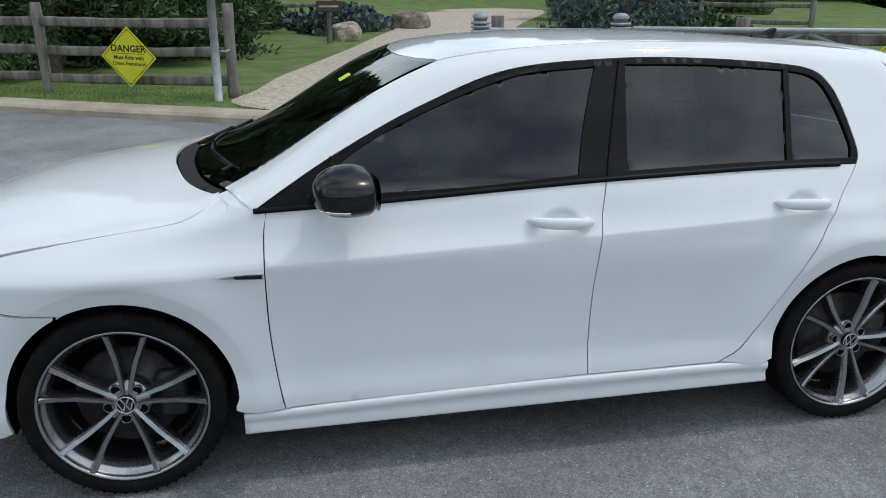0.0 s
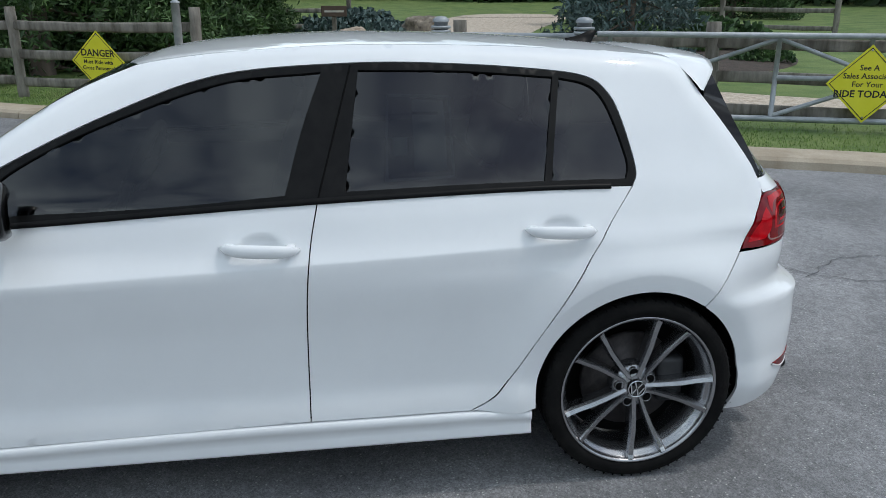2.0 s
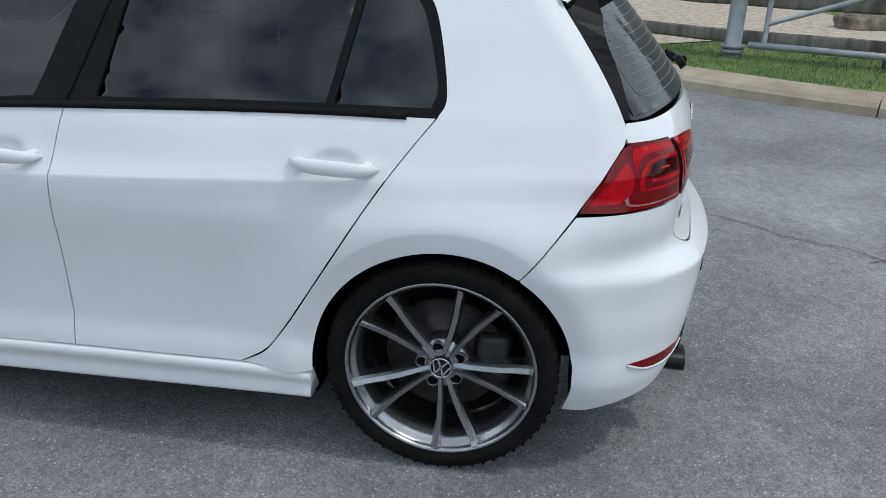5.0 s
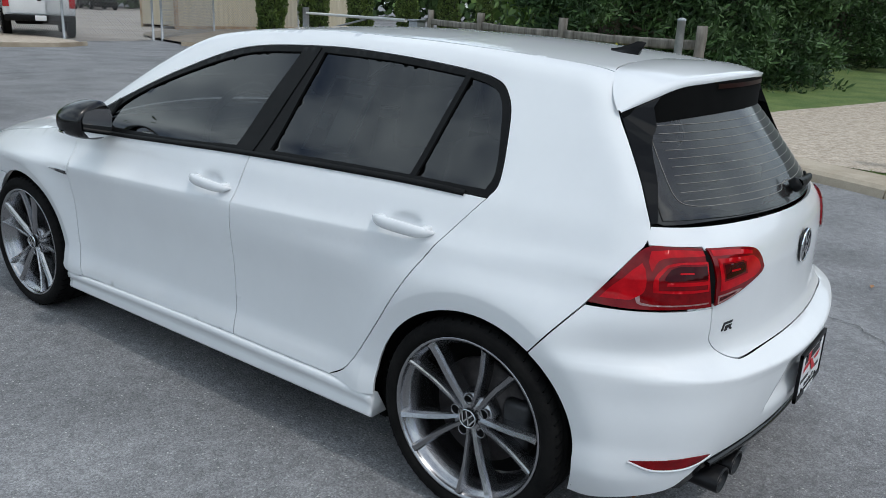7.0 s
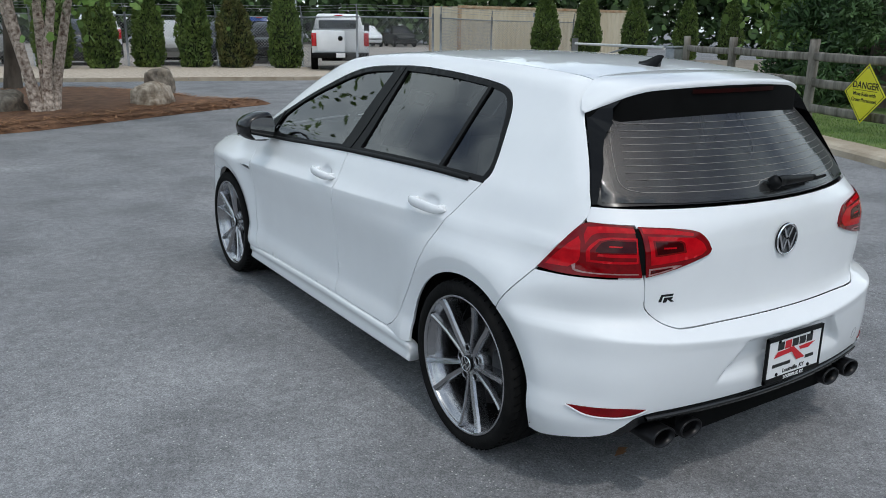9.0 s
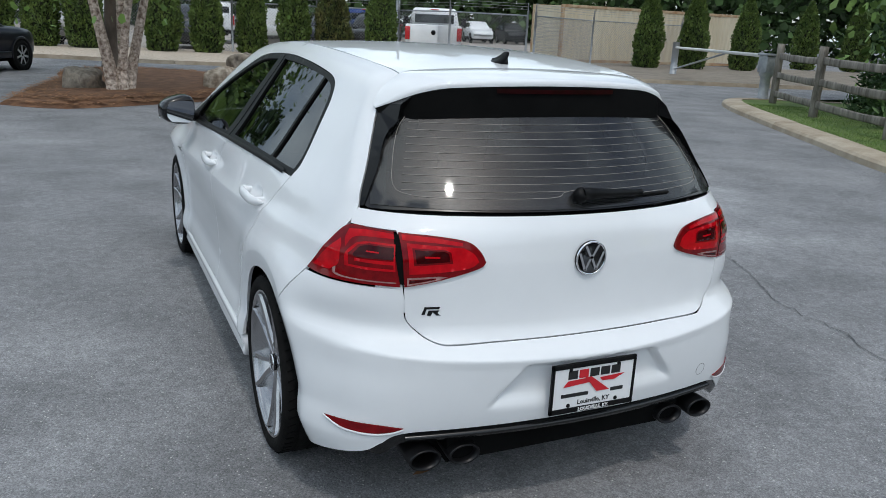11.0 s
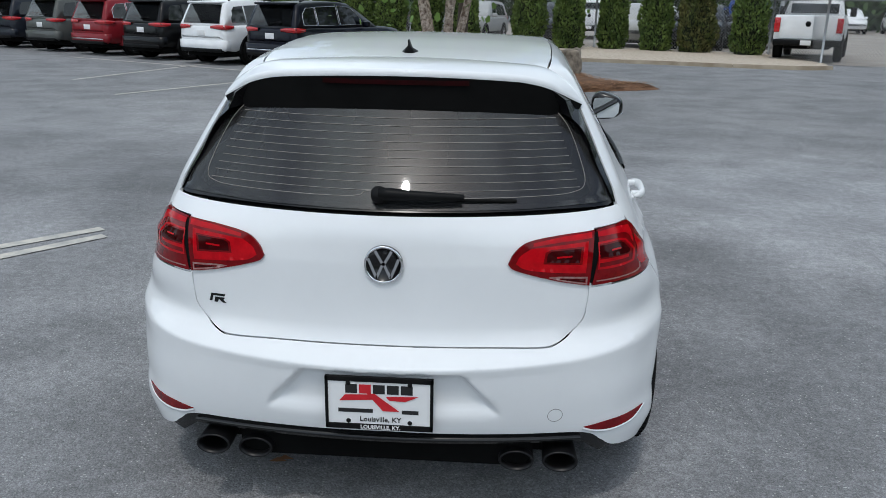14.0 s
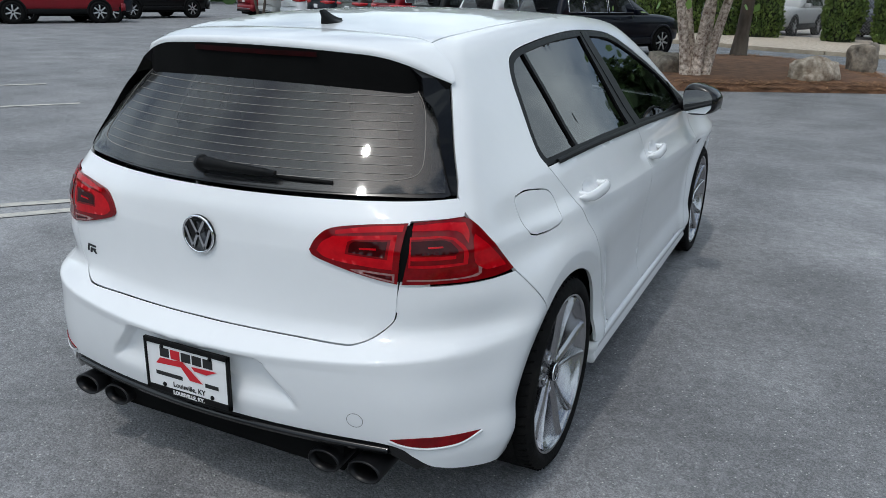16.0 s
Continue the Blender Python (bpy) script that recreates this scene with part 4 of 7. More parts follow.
def roundel(parent, m, r, name):
    """A chrome-ringed dark disc with plain chevron bars."""
    disc = part(name, lathe(bmesh.new(), [(0.0, r), (0.006, r), (0.009, r * 0.95), (0.009, r * 0.88), (0.004, r * 0.86), (0.003, 0)], 40, m), GLOSS_BLACK, parent, "round chrome-ringed badge")
    part("ring", lathe(bmesh.new(), [(0.004, r * 1.0), (0.009, r * 0.99), (0.0105, r * 0.94), (0.009, r * 0.88), (0.004, r * 0.87)], 40, m), CHROME, disc)
    for pts in ([(-0.42, 0.72), (0.0, -0.02), (0.42, 0.72)], [(-0.78, 0.32), (-0.36, -0.70), (0.0, 0.10), (0.36, -0.70), (0.78, 0.32)]):
        bm = bmesh.new()
        for (a, b), (c, d) in zip(pts, pts[1:]):
            u = Vector((c - a, d - b)).normalized() * 0.07 * r
            q = [(a * r - u.y, b * r + u.x), (c * r - u.y, d * r + u.x), (c * r + u.y, d * r - u.x), (a * r + u.y, b * r - u.x)]
            lo = [bm.verts.new(m @ Vector((0.003, y, z))) for y, z in q]
            hi = [bm.verts.new(m @ Vector((0.0085, y, z))) for y, z in q]
            bm.faces.new(hi)
            for i in range(4):
                bm.faces.new((lo[i], lo[(i + 1) % 4], hi[(i + 1) % 4], hi[i]))
        bmesh.ops.recalc_face_normals(bm, faces=bm.faces)
        part("chevron", bm, CHROME, disc, smooth=False)
    return disc


roundel(gate, Matrix.Translation((0, -0.682, 0.850)) @ Matrix.Rotation(-math.pi / 2, 4, "Z"), 0.056, "tailgate_badge")
bm = bmesh.new()
for q in ([(-0.536, 0.696), (-0.528, 0.720), (-0.482, 0.720), (-0.486, 0.713), (-0.522, 0.713), (-0.527, 0.696)], [(-0.516, 0.709), (-0.484, 0.709), (-0.490, 0.701), (-0.480, 0.693), (-0.492, 0.693), (-0.504, 0.703), (-0.509, 0.693), (-0.520, 0.693)]):
    y = -0.6285
    lo = [bm.verts.new((x, -0.617 - 0.227 * (x + 0.5), z)) for x, z in q]
    hi = [bm.verts.new((x, y - 0.227 * (x + 0.5), z)) for x, z in q]
    bm.faces.new(hi)
    for i in range(len(q)):
        bm.faces.new((lo[i], lo[(i + 1) % len(q)], hi[(i + 1) % len(q)], hi[i]))
bmesh.ops.recalc_face_normals(bm, faces=bm.faces)
part("model_badge", bm, GLOSS_BLACK, gate, "small chrome and black model badge", smooth=False)

# rear wiper
bm = bmesh.new()
pts = on_glass(np.array([(-0.02 + 0.39 * f, 1.024 - 0.008 * f) for f in np.linspace(0, 1, 14)]))
path = [Vector(p) + Vector((0, -0.026, 0.020)) * (1 - 0.35 * i / 13) for i, p in enumerate(pts)]
tube(bm, path[:9], [0.017, 0.019, 0.017, 0.015, 0.014, 0.013, 0.012, 0.011, 0.009], 8)
part("rear_wiper", bm, SATIN_BLACK, car, "black rear wiper arm and blade")
rw = bpy.data.objects["rear_wiper"]
part("blade", tube(bmesh.new(), [q + Vector((0, 0.012, -0.010)) for q in path[3:]], 0.005, 6), RUBBER, rw)
part("pivot", lathe(bmesh.new(), [(0.0, 0.024), (0.02, 0.022), (0.026, 0.014), (0.027, 0)], 20, Matrix.Translation(pts[0] + np.array([0, -0.012, 0.01])) @ Matrix.Rotation(-math.pi / 2, 4, "Z") @ Matrix.Rotation(radians(-40), 4, "Y")), SATIN_BLACK, rw)

# shark-fin antenna
bm = bmesh.new()
rings = []
for i in range(9):
    f = i / 8
    y = 0.055 - 0.10 * f
    h = 0.012 + 0.054 * (f ** 1.5) if f < 0.8 else 0.0506 - 0.02 * (f - 0.8)
    z0 = float(on_top(np.array([[0.0, y]]))[0, 2]) - 0.004
    w = 0.028 * math.sin(math.pi * min(0.12 + 0.76 * f, 0.9)) + 0.004
    rings.append([bm.verts.new((w * a, y - 0.028 * b * f, z0 + h * b)) for a, b in ((-1, 0), (-0.7, 0.25), (-0.16, 0.55), (-0.09, 0.98), (0.09, 0.98), (0.16, 0.55), (0.7, 0.25), (1, 0))])
for p, q in zip(rings, rings[1:]):
    for i in range(7):
        bm.faces.new((p[i], p[i + 1], q[i + 1], q[i]))
bm.faces.new(rings[0])
bm.faces.new(rings[-1][::-1])
bmesh.ops.recalc_face_normals(bm, faces=bm.faces)
part("roof_antenna", bm, SATIN_BLACK, car, "black fin antenna")


def door_mirror(s):
    bm = bmesh.new()
    n, k = 18, 20
    rows = []
    for i in range(n + 1):
        a = math.pi * i / n
        row = []
        for j in range(k):
            b = 2 * math.pi * j / k
            sx_, sy_, sz_ = math.cos(a), math.sin(a) * math.cos(b), math.sin(a) * math.sin(b)
            x = 0.090 * math.copysign(abs(sx_) ** 0.8, sx_)
            y = 0.115 * sy_ if sy_ > 0 else 0.07 * math.copysign(abs(sy_) ** 0.35, sy_)
            z = 0.076 * math.copysign(abs(sz_) ** 0.75, sz_)
            z = z * (1.0 - 0.22 * (x / 0.090)) + 0.018 * (1 - x / 0.090) * 0.3
            row.append(bm.verts.new((x, y, z)))
        rows.append(row)
    for p, q in zip(rows, rows[1:]):
        for j in range(k):
            bm.faces.new((p[j], p[(j + 1) % k], q[(j + 1) % k], q[j]))
    bmesh.ops.remove_doubles(bm, verts=bm.verts, dist=1e-5)
    m = Matrix.Translation((s * 0.945, 1.892, 1.008)) @ Matrix.Diagonal((s, 1, 1, 1)) @ Matrix.Rotation(radians(-12), 4, "Z")
    bmesh.ops.transform(bm, matrix=m, verts=bm.verts)
    bmesh.ops.recalc_face_normals(bm, faces=bm.faces)
    mir = part("door_mirror", bm, GLOSS_BLACK, car, "gloss black door mirror")
    bm = bmesh.new()
    ring = [(-0.085 + 0.0, 0.05), (0.0, 0.056), (0.07, 0.048), (0.092, 0.02), (0.088, -0.025), (0.06, -0.05), (-0.06, -0.056), (-0.088, -0.03), (-0.095, 0.02)]
    bm.faces.new([bm.verts.new(m @ Vector((x * 0.80, -0.0735, z * 1.05))) for x, z in ring])
    part("mirror_glass", bm, material("mirror_glass", (0.9, 0.9, 0.9), (0.88, 0.9, 0.9), 2, 0.02, metal=1.0), mir, "silver mirror glass", smooth=False)
    part("indicator", tube(bmesh.new(), [m @ Vector((0.006 + 0.082 * math.sin(a), 0.098 * math.cos(a) + 0.002, -0.036)) for a in np.linspace(-0.3, 1.35, 12)], 0.005, 6), CHROME, mir, "clear indicator strip")
    bm = bmesh.new()
    tube(bm, [(s * 0.815, 1.985, 0.968), (s * 0.85, 1.965, 0.968), (s * 0.89, 1.935, 0.975), (s * 0.95, 1.92, 0.985)], [0.034, 0.028, 0.028, 0.03], 10)
    part("mirror_arm", bm, SATIN_BLACK, mir)
    return mir


for s in (-1, 1):
    door_mirror(s)


# wheels
def wheel(at, spin):
    w = part("wheel", lathe(bmesh.new(), [(0.104, 0.266), (0.113, 0.2665), (0.1145, 0.2635), (0.113, 0.2585), (0.104, 0.2555), (0.090, 0.252), (0.086, 0.243), (0.070, 0.240), (0.060, 0.232), (0.03, 0.228), (-0.09, 0.222), (-0.11, 0.252)], 80), ALLOY, car, "nineteen-inch gunmetal alloy wheel")
    tyre = [(0.100, 0.2645), (0.111, 0.2675), (0.117, 0.274), (0.121, 0.284), (0.121, 0.293), (0.1195, 0.297), (0.118, 0.306), (0.111, 0.3135), (0.100, 0.3195), (0.07, 0.3222), (0.066, 0.3170), (0.060, 0.3170), (0.056, 0.3225), (0.02, 0.3228), (0.016, 0.3170), (0.008, 0.3170), (0.004, 0.3228), (-0.03, 0.3226), (-0.034, 0.317), (-0.042, 0.317), (-0.046, 0.3222), (-0.094, 0.3195), (-0.12, 0.29), (-0.112, 0.268), (-0.096, 0.250)]
    ty = part("tyre", lathe(bmesh.new(), tyre, 90), RUBBER, w, "black low-profile tyre")
    bm = bmesh.new()
    for k in range(60):
        a = 2 * math.pi * k / 60
        box(bm, 0.084, 0.1125, -0.0022, 0.0022, 0.3125, 0.3205, m=Matrix.Rotation(a, 4, "X") @ Matrix.Rotation(radians(18), 4, "Z"))
    part("tread_groove_ring", bm, LINER, ty, smooth=False)
    for k in range(10):
        d = -1 if k % 2 else 1
        a0 = radians(spin + 72 * (k // 2))
        bm = bmesh.new()
        prev = None
        out, t = Vector((0, math.cos(a0), math.sin(a0))), Vector((0, -math.sin(a0), math.cos(a0))) * d
        for r, off, wd, xf in ((0.026, 0.0085, 0.0090, 0.078), (0.052, 0.0120, 0.0100, 0.081), (0.080, 0.0160, 0.0115, 0.085), (0.120, 0.0230, 0.0125, 0.090), (0.160, 0.0310, 0.0128, 0.094), (0.205, 0.0440, 0.0130, 0.1000), (0.240, 0.0535, 0.0138, 0.107), (0.2545, 0.0575, 0.0150, 0.1125)):
            c = out * math.sqrt(max(r * r - off * off, 1e-6)) + t * off
            # a bright flat crown, a bevel towards the open side, deep dark flanks
            ring = [bm.verts.new(c + t * (wd * u) + Vector((xf + v, 0, 0))) for u, v in ((-1.0, -0.050), (-1.0, -0.018), (-0.70, -0.003), (-0.45, 0.003), (0.60, -0.002), (1.0, -0.012), (1.0, -0.050))]
            if prev:
                for j in range(7):
                    bm.faces.new((prev[j], prev[(j + 1) % 7], ring[(j + 1) % 7], ring[j]))
            prev = ring
        bmesh.ops.recalc_face_normals(bm, faces=bm.faces)
        part("spoke", bm, ALLOY, w, smooth=False)
    hub = part("hub", lathe(bmesh.new(), [(0.079, 0.0), (0.079, 0.036), (0.075, 0.046), (0.070, 0.070), (0.060, 0.078), (0.02, 0.080)], 40), ALLOY, w)
    for k in range(5):
        a = radians(spin + 36 + 72 * k)
        m = Matrix.Translation((0, 0.056 * math.cos(a), 0.056 * math.sin(a)))
        part("bolt_pocket", lathe(bmesh.new(), [(0.062, 0.0175), (0.0795, 0.0170), (0.0805, 0.0160), (0.0795, 0.0148), (0.066, 0.0142)], 20, m), ALLOY, w)
        # near-black floor: the shade of a deep bolt hole is in its colour
        part("pocket_floor", lathe(bmesh.new(), [(0.0745, 0.0146), (0.0745, 0)], 16, m), LINER, w)
        part("wheel_bolt", lathe(bmesh.new(), [(0.070, 0.0085), (0.0765, 0.0085), (0.0775, 0.006), (0.0775, 0)], 6, m), LINER, w, smooth=False)
    roundel(w, Matrix.Translation((0.084, 0, 0)) @ Matrix.Rotation(radians(spin - 80), 4, "X"), 0.031, "centre_cap")
    part("brake_disc", lathe(bmesh.new(), [(0.02, 0.0), (0.035, 0.075), (0.018, 0.08), (0.015, 0.168), (-0.008, 0.168)], 48), DISC, w, "grey steel brake disc")
    part("brake_caliper", boxed(-0.03, 0.045, 0.09, 0.185, -0.085, 0.085, 0.02), ALLOY_DARK, w, "dark brake caliper")
    # flat dark disc across the rim stands in for shade behind the spokes
    part("inner_barrel", lathe(bmesh.new(), [(-0.03, 0.0), (-0.03, 0.224)], 32), LINER, w)
    w.matrix_basis = at
    return w


SPIN = {(0.0, -1): 65, (2.63, -1): 84, (0.0, 1): 78, (2.63, 1): 100}
for (y, s), spin in SPIN.items():
    m = Matrix.Translation((s * (0.758 if y == 0 else 0.768), y, 0.3228))
    wheel(m @ Matrix.Rotation(math.pi, 4, "Z") if s < 0 else m, spin)
    bm = bmesh.new()
    lathe(bm, [(0.50, 0.05), (0.50, 0.365), (0.825, 0.365)], 64, Matrix.Translation((0, y, 0.33)))
    bmesh.ops.bisect_plane(bm, geom=bm.verts[:] + bm.edges[:] + bm.faces[:], plane_co=(0, 0, 0.23), plane_no=(0, 0, -1), clear_outer=True)
    if s < 0:
        bmesh.ops.scale(bm, vec=(-1, 1, 1), verts=bm.verts)
    part("wheel_housing", bm, LINER, car)
for q in ((-0.80, 0.80, 0.37, 2.26, 0.17, 0.90), (-0.49, 0.49, -0.52, 3.2, 0.19, 0.80), (-0.74, 0.74, -0.44, -0.37, 0.24, 0.60), (-0.55, 0.55, -0.58, -0.40, 0.22, 0.76), (-0.45, 0.45, -0.66, -0.40, 0.21, 0.32)):
    part("underbody_section", boxed(*q), LINER, car, "black underbody and inner structure", smooth=False)
CABIN = material("cabin_trim", (0.012, 0.012, 0.013), (0.02, 0.02, 0.022), 12, 0.8)
bm = bmesh.new()
box(bm, -0.62, 0.62, -0.36, 0.12, 0.90, 0.985, 0.01)
part("parcel_shelf", bm, CABIN, car)
part("dashboard", boxed(-0.68, 0.68, 1.72, 2.18, 0.86, 0.985, 0.05), CABIN, car)
for x in (-0.36, 0.36):
    for y, tall in ((1.12, 0.0), (0.30, -0.06)):
        se = part("seat_back", boxed(-0.24, 0.24, -0.07, 0.07, 0, 0.30 + tall, 0.05, m=Matrix.Translation((x, y, 0.88)) @ Matrix.Rotation(radians(14), 4, "X")), SEAT, car, "dark cloth seat back")
        part("headrest", boxed(-0.13, 0.13, -0.045, 0.045, 0, 0.16, 0.035, m=Matrix.Translation((x, y - 0.09, 1.17 + tall)) @ Matrix.Rotation(radians(8), 4, "X")), SEAT, se)
bm = bmesh.new()
m = Matrix.Translation((-0.36, 1.62, 0.99)) @ Matrix.Rotation(radians(-65), 4, "X")
ring = [m @ Vector((0.185 * math.cos(a), 0.185 * math.sin(a), 0)) for a in np.linspace(0, 2 * math.pi, 33)]
tube(bm, ring, 0.016, 8, caps=False)
tube(bm, [m @ Vector((-0.18, 0, 0)), m @ Vector((0.18, 0, 0))], 0.025, 6)
part("steering_wheel", bm, CABIN, car, "black steering wheel")
PAPER = material("sticker_paper", (0.55, 0.58, 0.56), (0.62, 0.65, 0.63), 20, 0.8)
side = on_side(-1)
fr = panel("window_sticker", [(0.60, 1.045), (0.815, 1.04), (0.80, 1.285), (0.598, 1.278)], side, PAPER, car, "printed price sheet inside the side window", lift=-0.016, fold=0, gap=0, holes=[[(0.607, 1.052), (0.806, 1.048), (0.792, 1.277), (0.606, 1.271)]])
panel("sheet", [(0.622, 1.065), (0.725, 1.062), (0.72, 1.268), (0.62, 1.262)], side, PAPER, fr, lift=-0.015, fold=0, gap=0)
panel("sheet_header", [(0.64, 1.222), (0.722, 1.224), (0.721, 1.232), (0.64, 1.23)], side, CABIN, fr, lift=-0.0135, fold=0, gap=0)
panel("code_block", [(0.742, 1.11), (0.788, 1.11), (0.785, 1.16), (0.74, 1.16)], side, PAPER, fr, lift=-0.015, fold=0, gap=0)


# dealer plate
def words(text, size, at, mat, parent, name="lettering", bold=0.0, thick=0.0008):
    """Lettering in the built-in font, centred on the pose, reading along its x axis."""
    cu = bpy.data.curves.new("lettering", "FONT")
    cu.body, cu.size, cu.align_x, cu.align_y, cu.offset, cu.extrude = text, size, "CENTER", "CENTER", bold, thick
    cu.resolution_u = 2
    tmp = bpy.data.objects.new("lettering", cu)
    me = bpy.data.meshes.new_from_object(tmp)
    bpy.data.objects.remove(tmp)
    bpy.data.curves.remove(cu)
    me.materials.append(mat)
    ob = new(name, me)
    ob.parent = parent
    ob.matrix_basis = at
    return ob


INK = material("black_ink", (0.01, 0.01, 0.01), (0.015, 0.015, 0.015), 9, 0.5)
RED_INK = material("red_ink", (0.55, 0.01, 0.02), (0.6, 0.015, 0.025), 9, 0.5)
WHITE_INK = material("white_sheet", (0.78, 0.78, 0.78), (0.82, 0.82, 0.82), 9, 0.45)
PL = Matrix.Translation((-0.003, -0.771, 0.458)) @ Matrix.Rotation(radians(90), 4, "X")
plate = part("dealer_plate", boxed(-0.150, 0.150, -0.074, 0.074, -0.002, 0.0012), WHITE_INK, bumper, "white dealer plate in a black frame", smooth=False)
plate.matrix_basis = PL
bm = bmesh.new()
for q in ((-0.156, 0.156, 0.068, 0.083), (-0.156, 0.156, -0.083, -0.066), (-0.156, -0.147, -0.083, 0.083), (0.147, 0.156, -0.083, 0.083)):
    box(bm, q[0], q[1], q[2], q[3], -0.006, 0.005, 0.0015)
part("plate_frame", bm, SATIN_BLACK, plate, "black plastic plate frame", smooth=False)
# company mark as plain blocks
for i in range(5):
    x = -0.080 + i * 0.040
    part("mark_block", boxed(x - 0.017, x + 0.017, 0.031, 0.059, 0.0015, 0.0024), RED_INK if i == 1 else INK, plate, smooth=False)
for k, q in enumerate(([(-0.115, 0.006), (-0.098, 0.026), (-0.01, 0.030), (0.005, 0.014)], [(0.02, 0.024), (0.115, 0.028), (0.075, 0.010), (0.03, 0.012)], [(-0.035, 0.032), (-0.012, 0.032), (0.060, -0.022), (0.012, -0.022)])):
    bm = bmesh.new()
    bm.faces.new([bm.verts.new((x, y, 0.003 + 0.0006 * k)) for x, y in q])
    bmesh.ops.recalc_face_normals(bm, faces=bm.faces)
    part("mark_stripe", bm, RED_INK, plate, smooth=False)
part("mark_bar", boxed(-0.118, -0.018, -0.030, -0.018, 0.0015, 0.0024), INK, plate, smooth=False)
part("mark_bar", boxed(0.066, 0.114, -0.030, -0.018, 0.0015, 0.0024), INK, plate, smooth=False)
words("Louisville, KY", 0.022, pose(0.004, -0.051, 0.0018), INK, plate, bold=0.0003)
words("LOUISVILLE, KY.", 0.0165, pose(0.004, -0.0745, 0.0058), WHITE_INK, plate, bold=0.0004)
for x, y in ((-0.089, 0.062), (0.089, 0.062), (-0.089, -0.058), (0.089, -0.058)):
    part("plate_screw", lathe(bmesh.new(), [(0, 0.007), (0.003, 0.006), (0.004, 0)], 12, Matrix.Translation((x, y, 0.001)) @ Matrix.Rotation(-math.pi / 2, 4, "Y")), SATIN_BLACK, plate)


# ---------------------------------------------------------------- ground
def asphalt(name, c1, c2, patch, worn=()):
    """Old car-lot asphalt: faint broad patches, a coarse salt-and-pepper of stone chips in dark binder."""
    m = material(name, c1, c2, 0.35, 0.85, spec=0.3)
    n, l = m.node_tree.nodes, m.node_tree.links
    b = n["Principled BSDF"]
    last = b.inputs["Base Color"].links[0].from_socket
    tc = n.new("ShaderNodeTexCoord")

    def times(fac, lo, hi, f0=0.0, f1=1.0):
        nonlocal last
        mr = n.new("ShaderNodeMapRange")
        mr.inputs["From Min"].default_value, mr.inputs["From Max"].default_value = f0, f1
        mr.inputs["To Min"].default_value, mr.inputs["To Max"].default_value = lo, hi
        l.new(fac, mr.inputs["Value"])
        hs = n.new("ShaderNodeHueSaturation")
        l.new(mr.outputs[0], hs.inputs["Value"])
        l.new(last, hs.inputs["Color"])
        last = hs.outputs["Color"]

    def tex(kind, scale, detail=0):
        t = n.new(kind)
        t.inputs["Scale"].default_value = scale
        if detail:
            t.inputs["Detail"].default_value = detail
        l.new(tc.outputs["Object"], t.inputs["Vector"])
        return t
    times(tex("ShaderNodeTexNoise", 1.5, 6).outputs["Fac"], 1 - patch, 1 + patch, 0.32, 0.68)
    times(tex("ShaderNodeTexNoise", 16, 9).outputs["Fac"], 0.89, 1.11, 0.36, 0.64)
    # each ellipse scales the colour by its gain: paler above 1, darker below
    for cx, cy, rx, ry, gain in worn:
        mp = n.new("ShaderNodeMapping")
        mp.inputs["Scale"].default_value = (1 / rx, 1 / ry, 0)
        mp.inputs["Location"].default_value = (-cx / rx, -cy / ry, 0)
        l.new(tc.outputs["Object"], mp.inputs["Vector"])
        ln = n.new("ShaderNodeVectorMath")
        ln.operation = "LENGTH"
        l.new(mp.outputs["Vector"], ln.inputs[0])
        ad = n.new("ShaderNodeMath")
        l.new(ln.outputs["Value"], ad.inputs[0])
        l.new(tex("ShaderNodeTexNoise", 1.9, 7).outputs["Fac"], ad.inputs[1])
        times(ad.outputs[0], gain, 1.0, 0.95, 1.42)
    height = None
    for scale, lo, hi in ((120, 0.80, 1.20), (260, 0.72, 1.28)):
        v = tex("ShaderNodeTexVoronoi", scale)
        sep = n.new("ShaderNodeSeparateColor")
        l.new(v.outputs["Color"], sep.inputs["Color"])
        times(sep.outputs[0], lo, hi)
        if height is None:
            height = v.outputs["Distance"]
    v = tex("ShaderNodeTexVoronoi", 84)
    sep = n.new("ShaderNodeSeparateColor")
    l.new(v.outputs["Color"], sep.inputs["Color"])
    near = n.new("ShaderNodeMapRange")
    near.inputs["From Min"].default_value, near.inputs["From Max"].default_value = 0.36, 0.12
    l.new(v.outputs["Distance"], near.inputs["Value"])
    pick = sep.outputs[1]
    gt = n.new("ShaderNodeMapRange")
    gt.inputs["From Min"].default_value, gt.inputs["From Max"].default_value = 0.84, 0.97
    l.new(pick, gt.inputs["Value"])
    both = n.new("ShaderNodeMath")
    both.operation = "MULTIPLY"
    l.new(gt.outputs[0], both.inputs[0])
    l.new(near.outputs[0], both.inputs[1])
    mx = n.new("ShaderNodeMix")
    mx.data_type = "RGBA"
    mx.inputs[7].default_value = (0.60, 0.59, 0.56, 1)
    l.new(both.outputs[0], mx.inputs[0])
    l.new(last, mx.inputs[6])
    l.new(mx.outputs[2], b.inputs["Base Color"])
    bp = n.new("ShaderNodeBump")
    bp.inputs["Strength"].default_value, bp.inputs["Distance"].default_value = 0.4, 0.006
    bp.invert = True
    l.new(height, bp.inputs["Height"])
    l.new(bp.outputs["Normal"], b.inputs["Normal"])
    return m


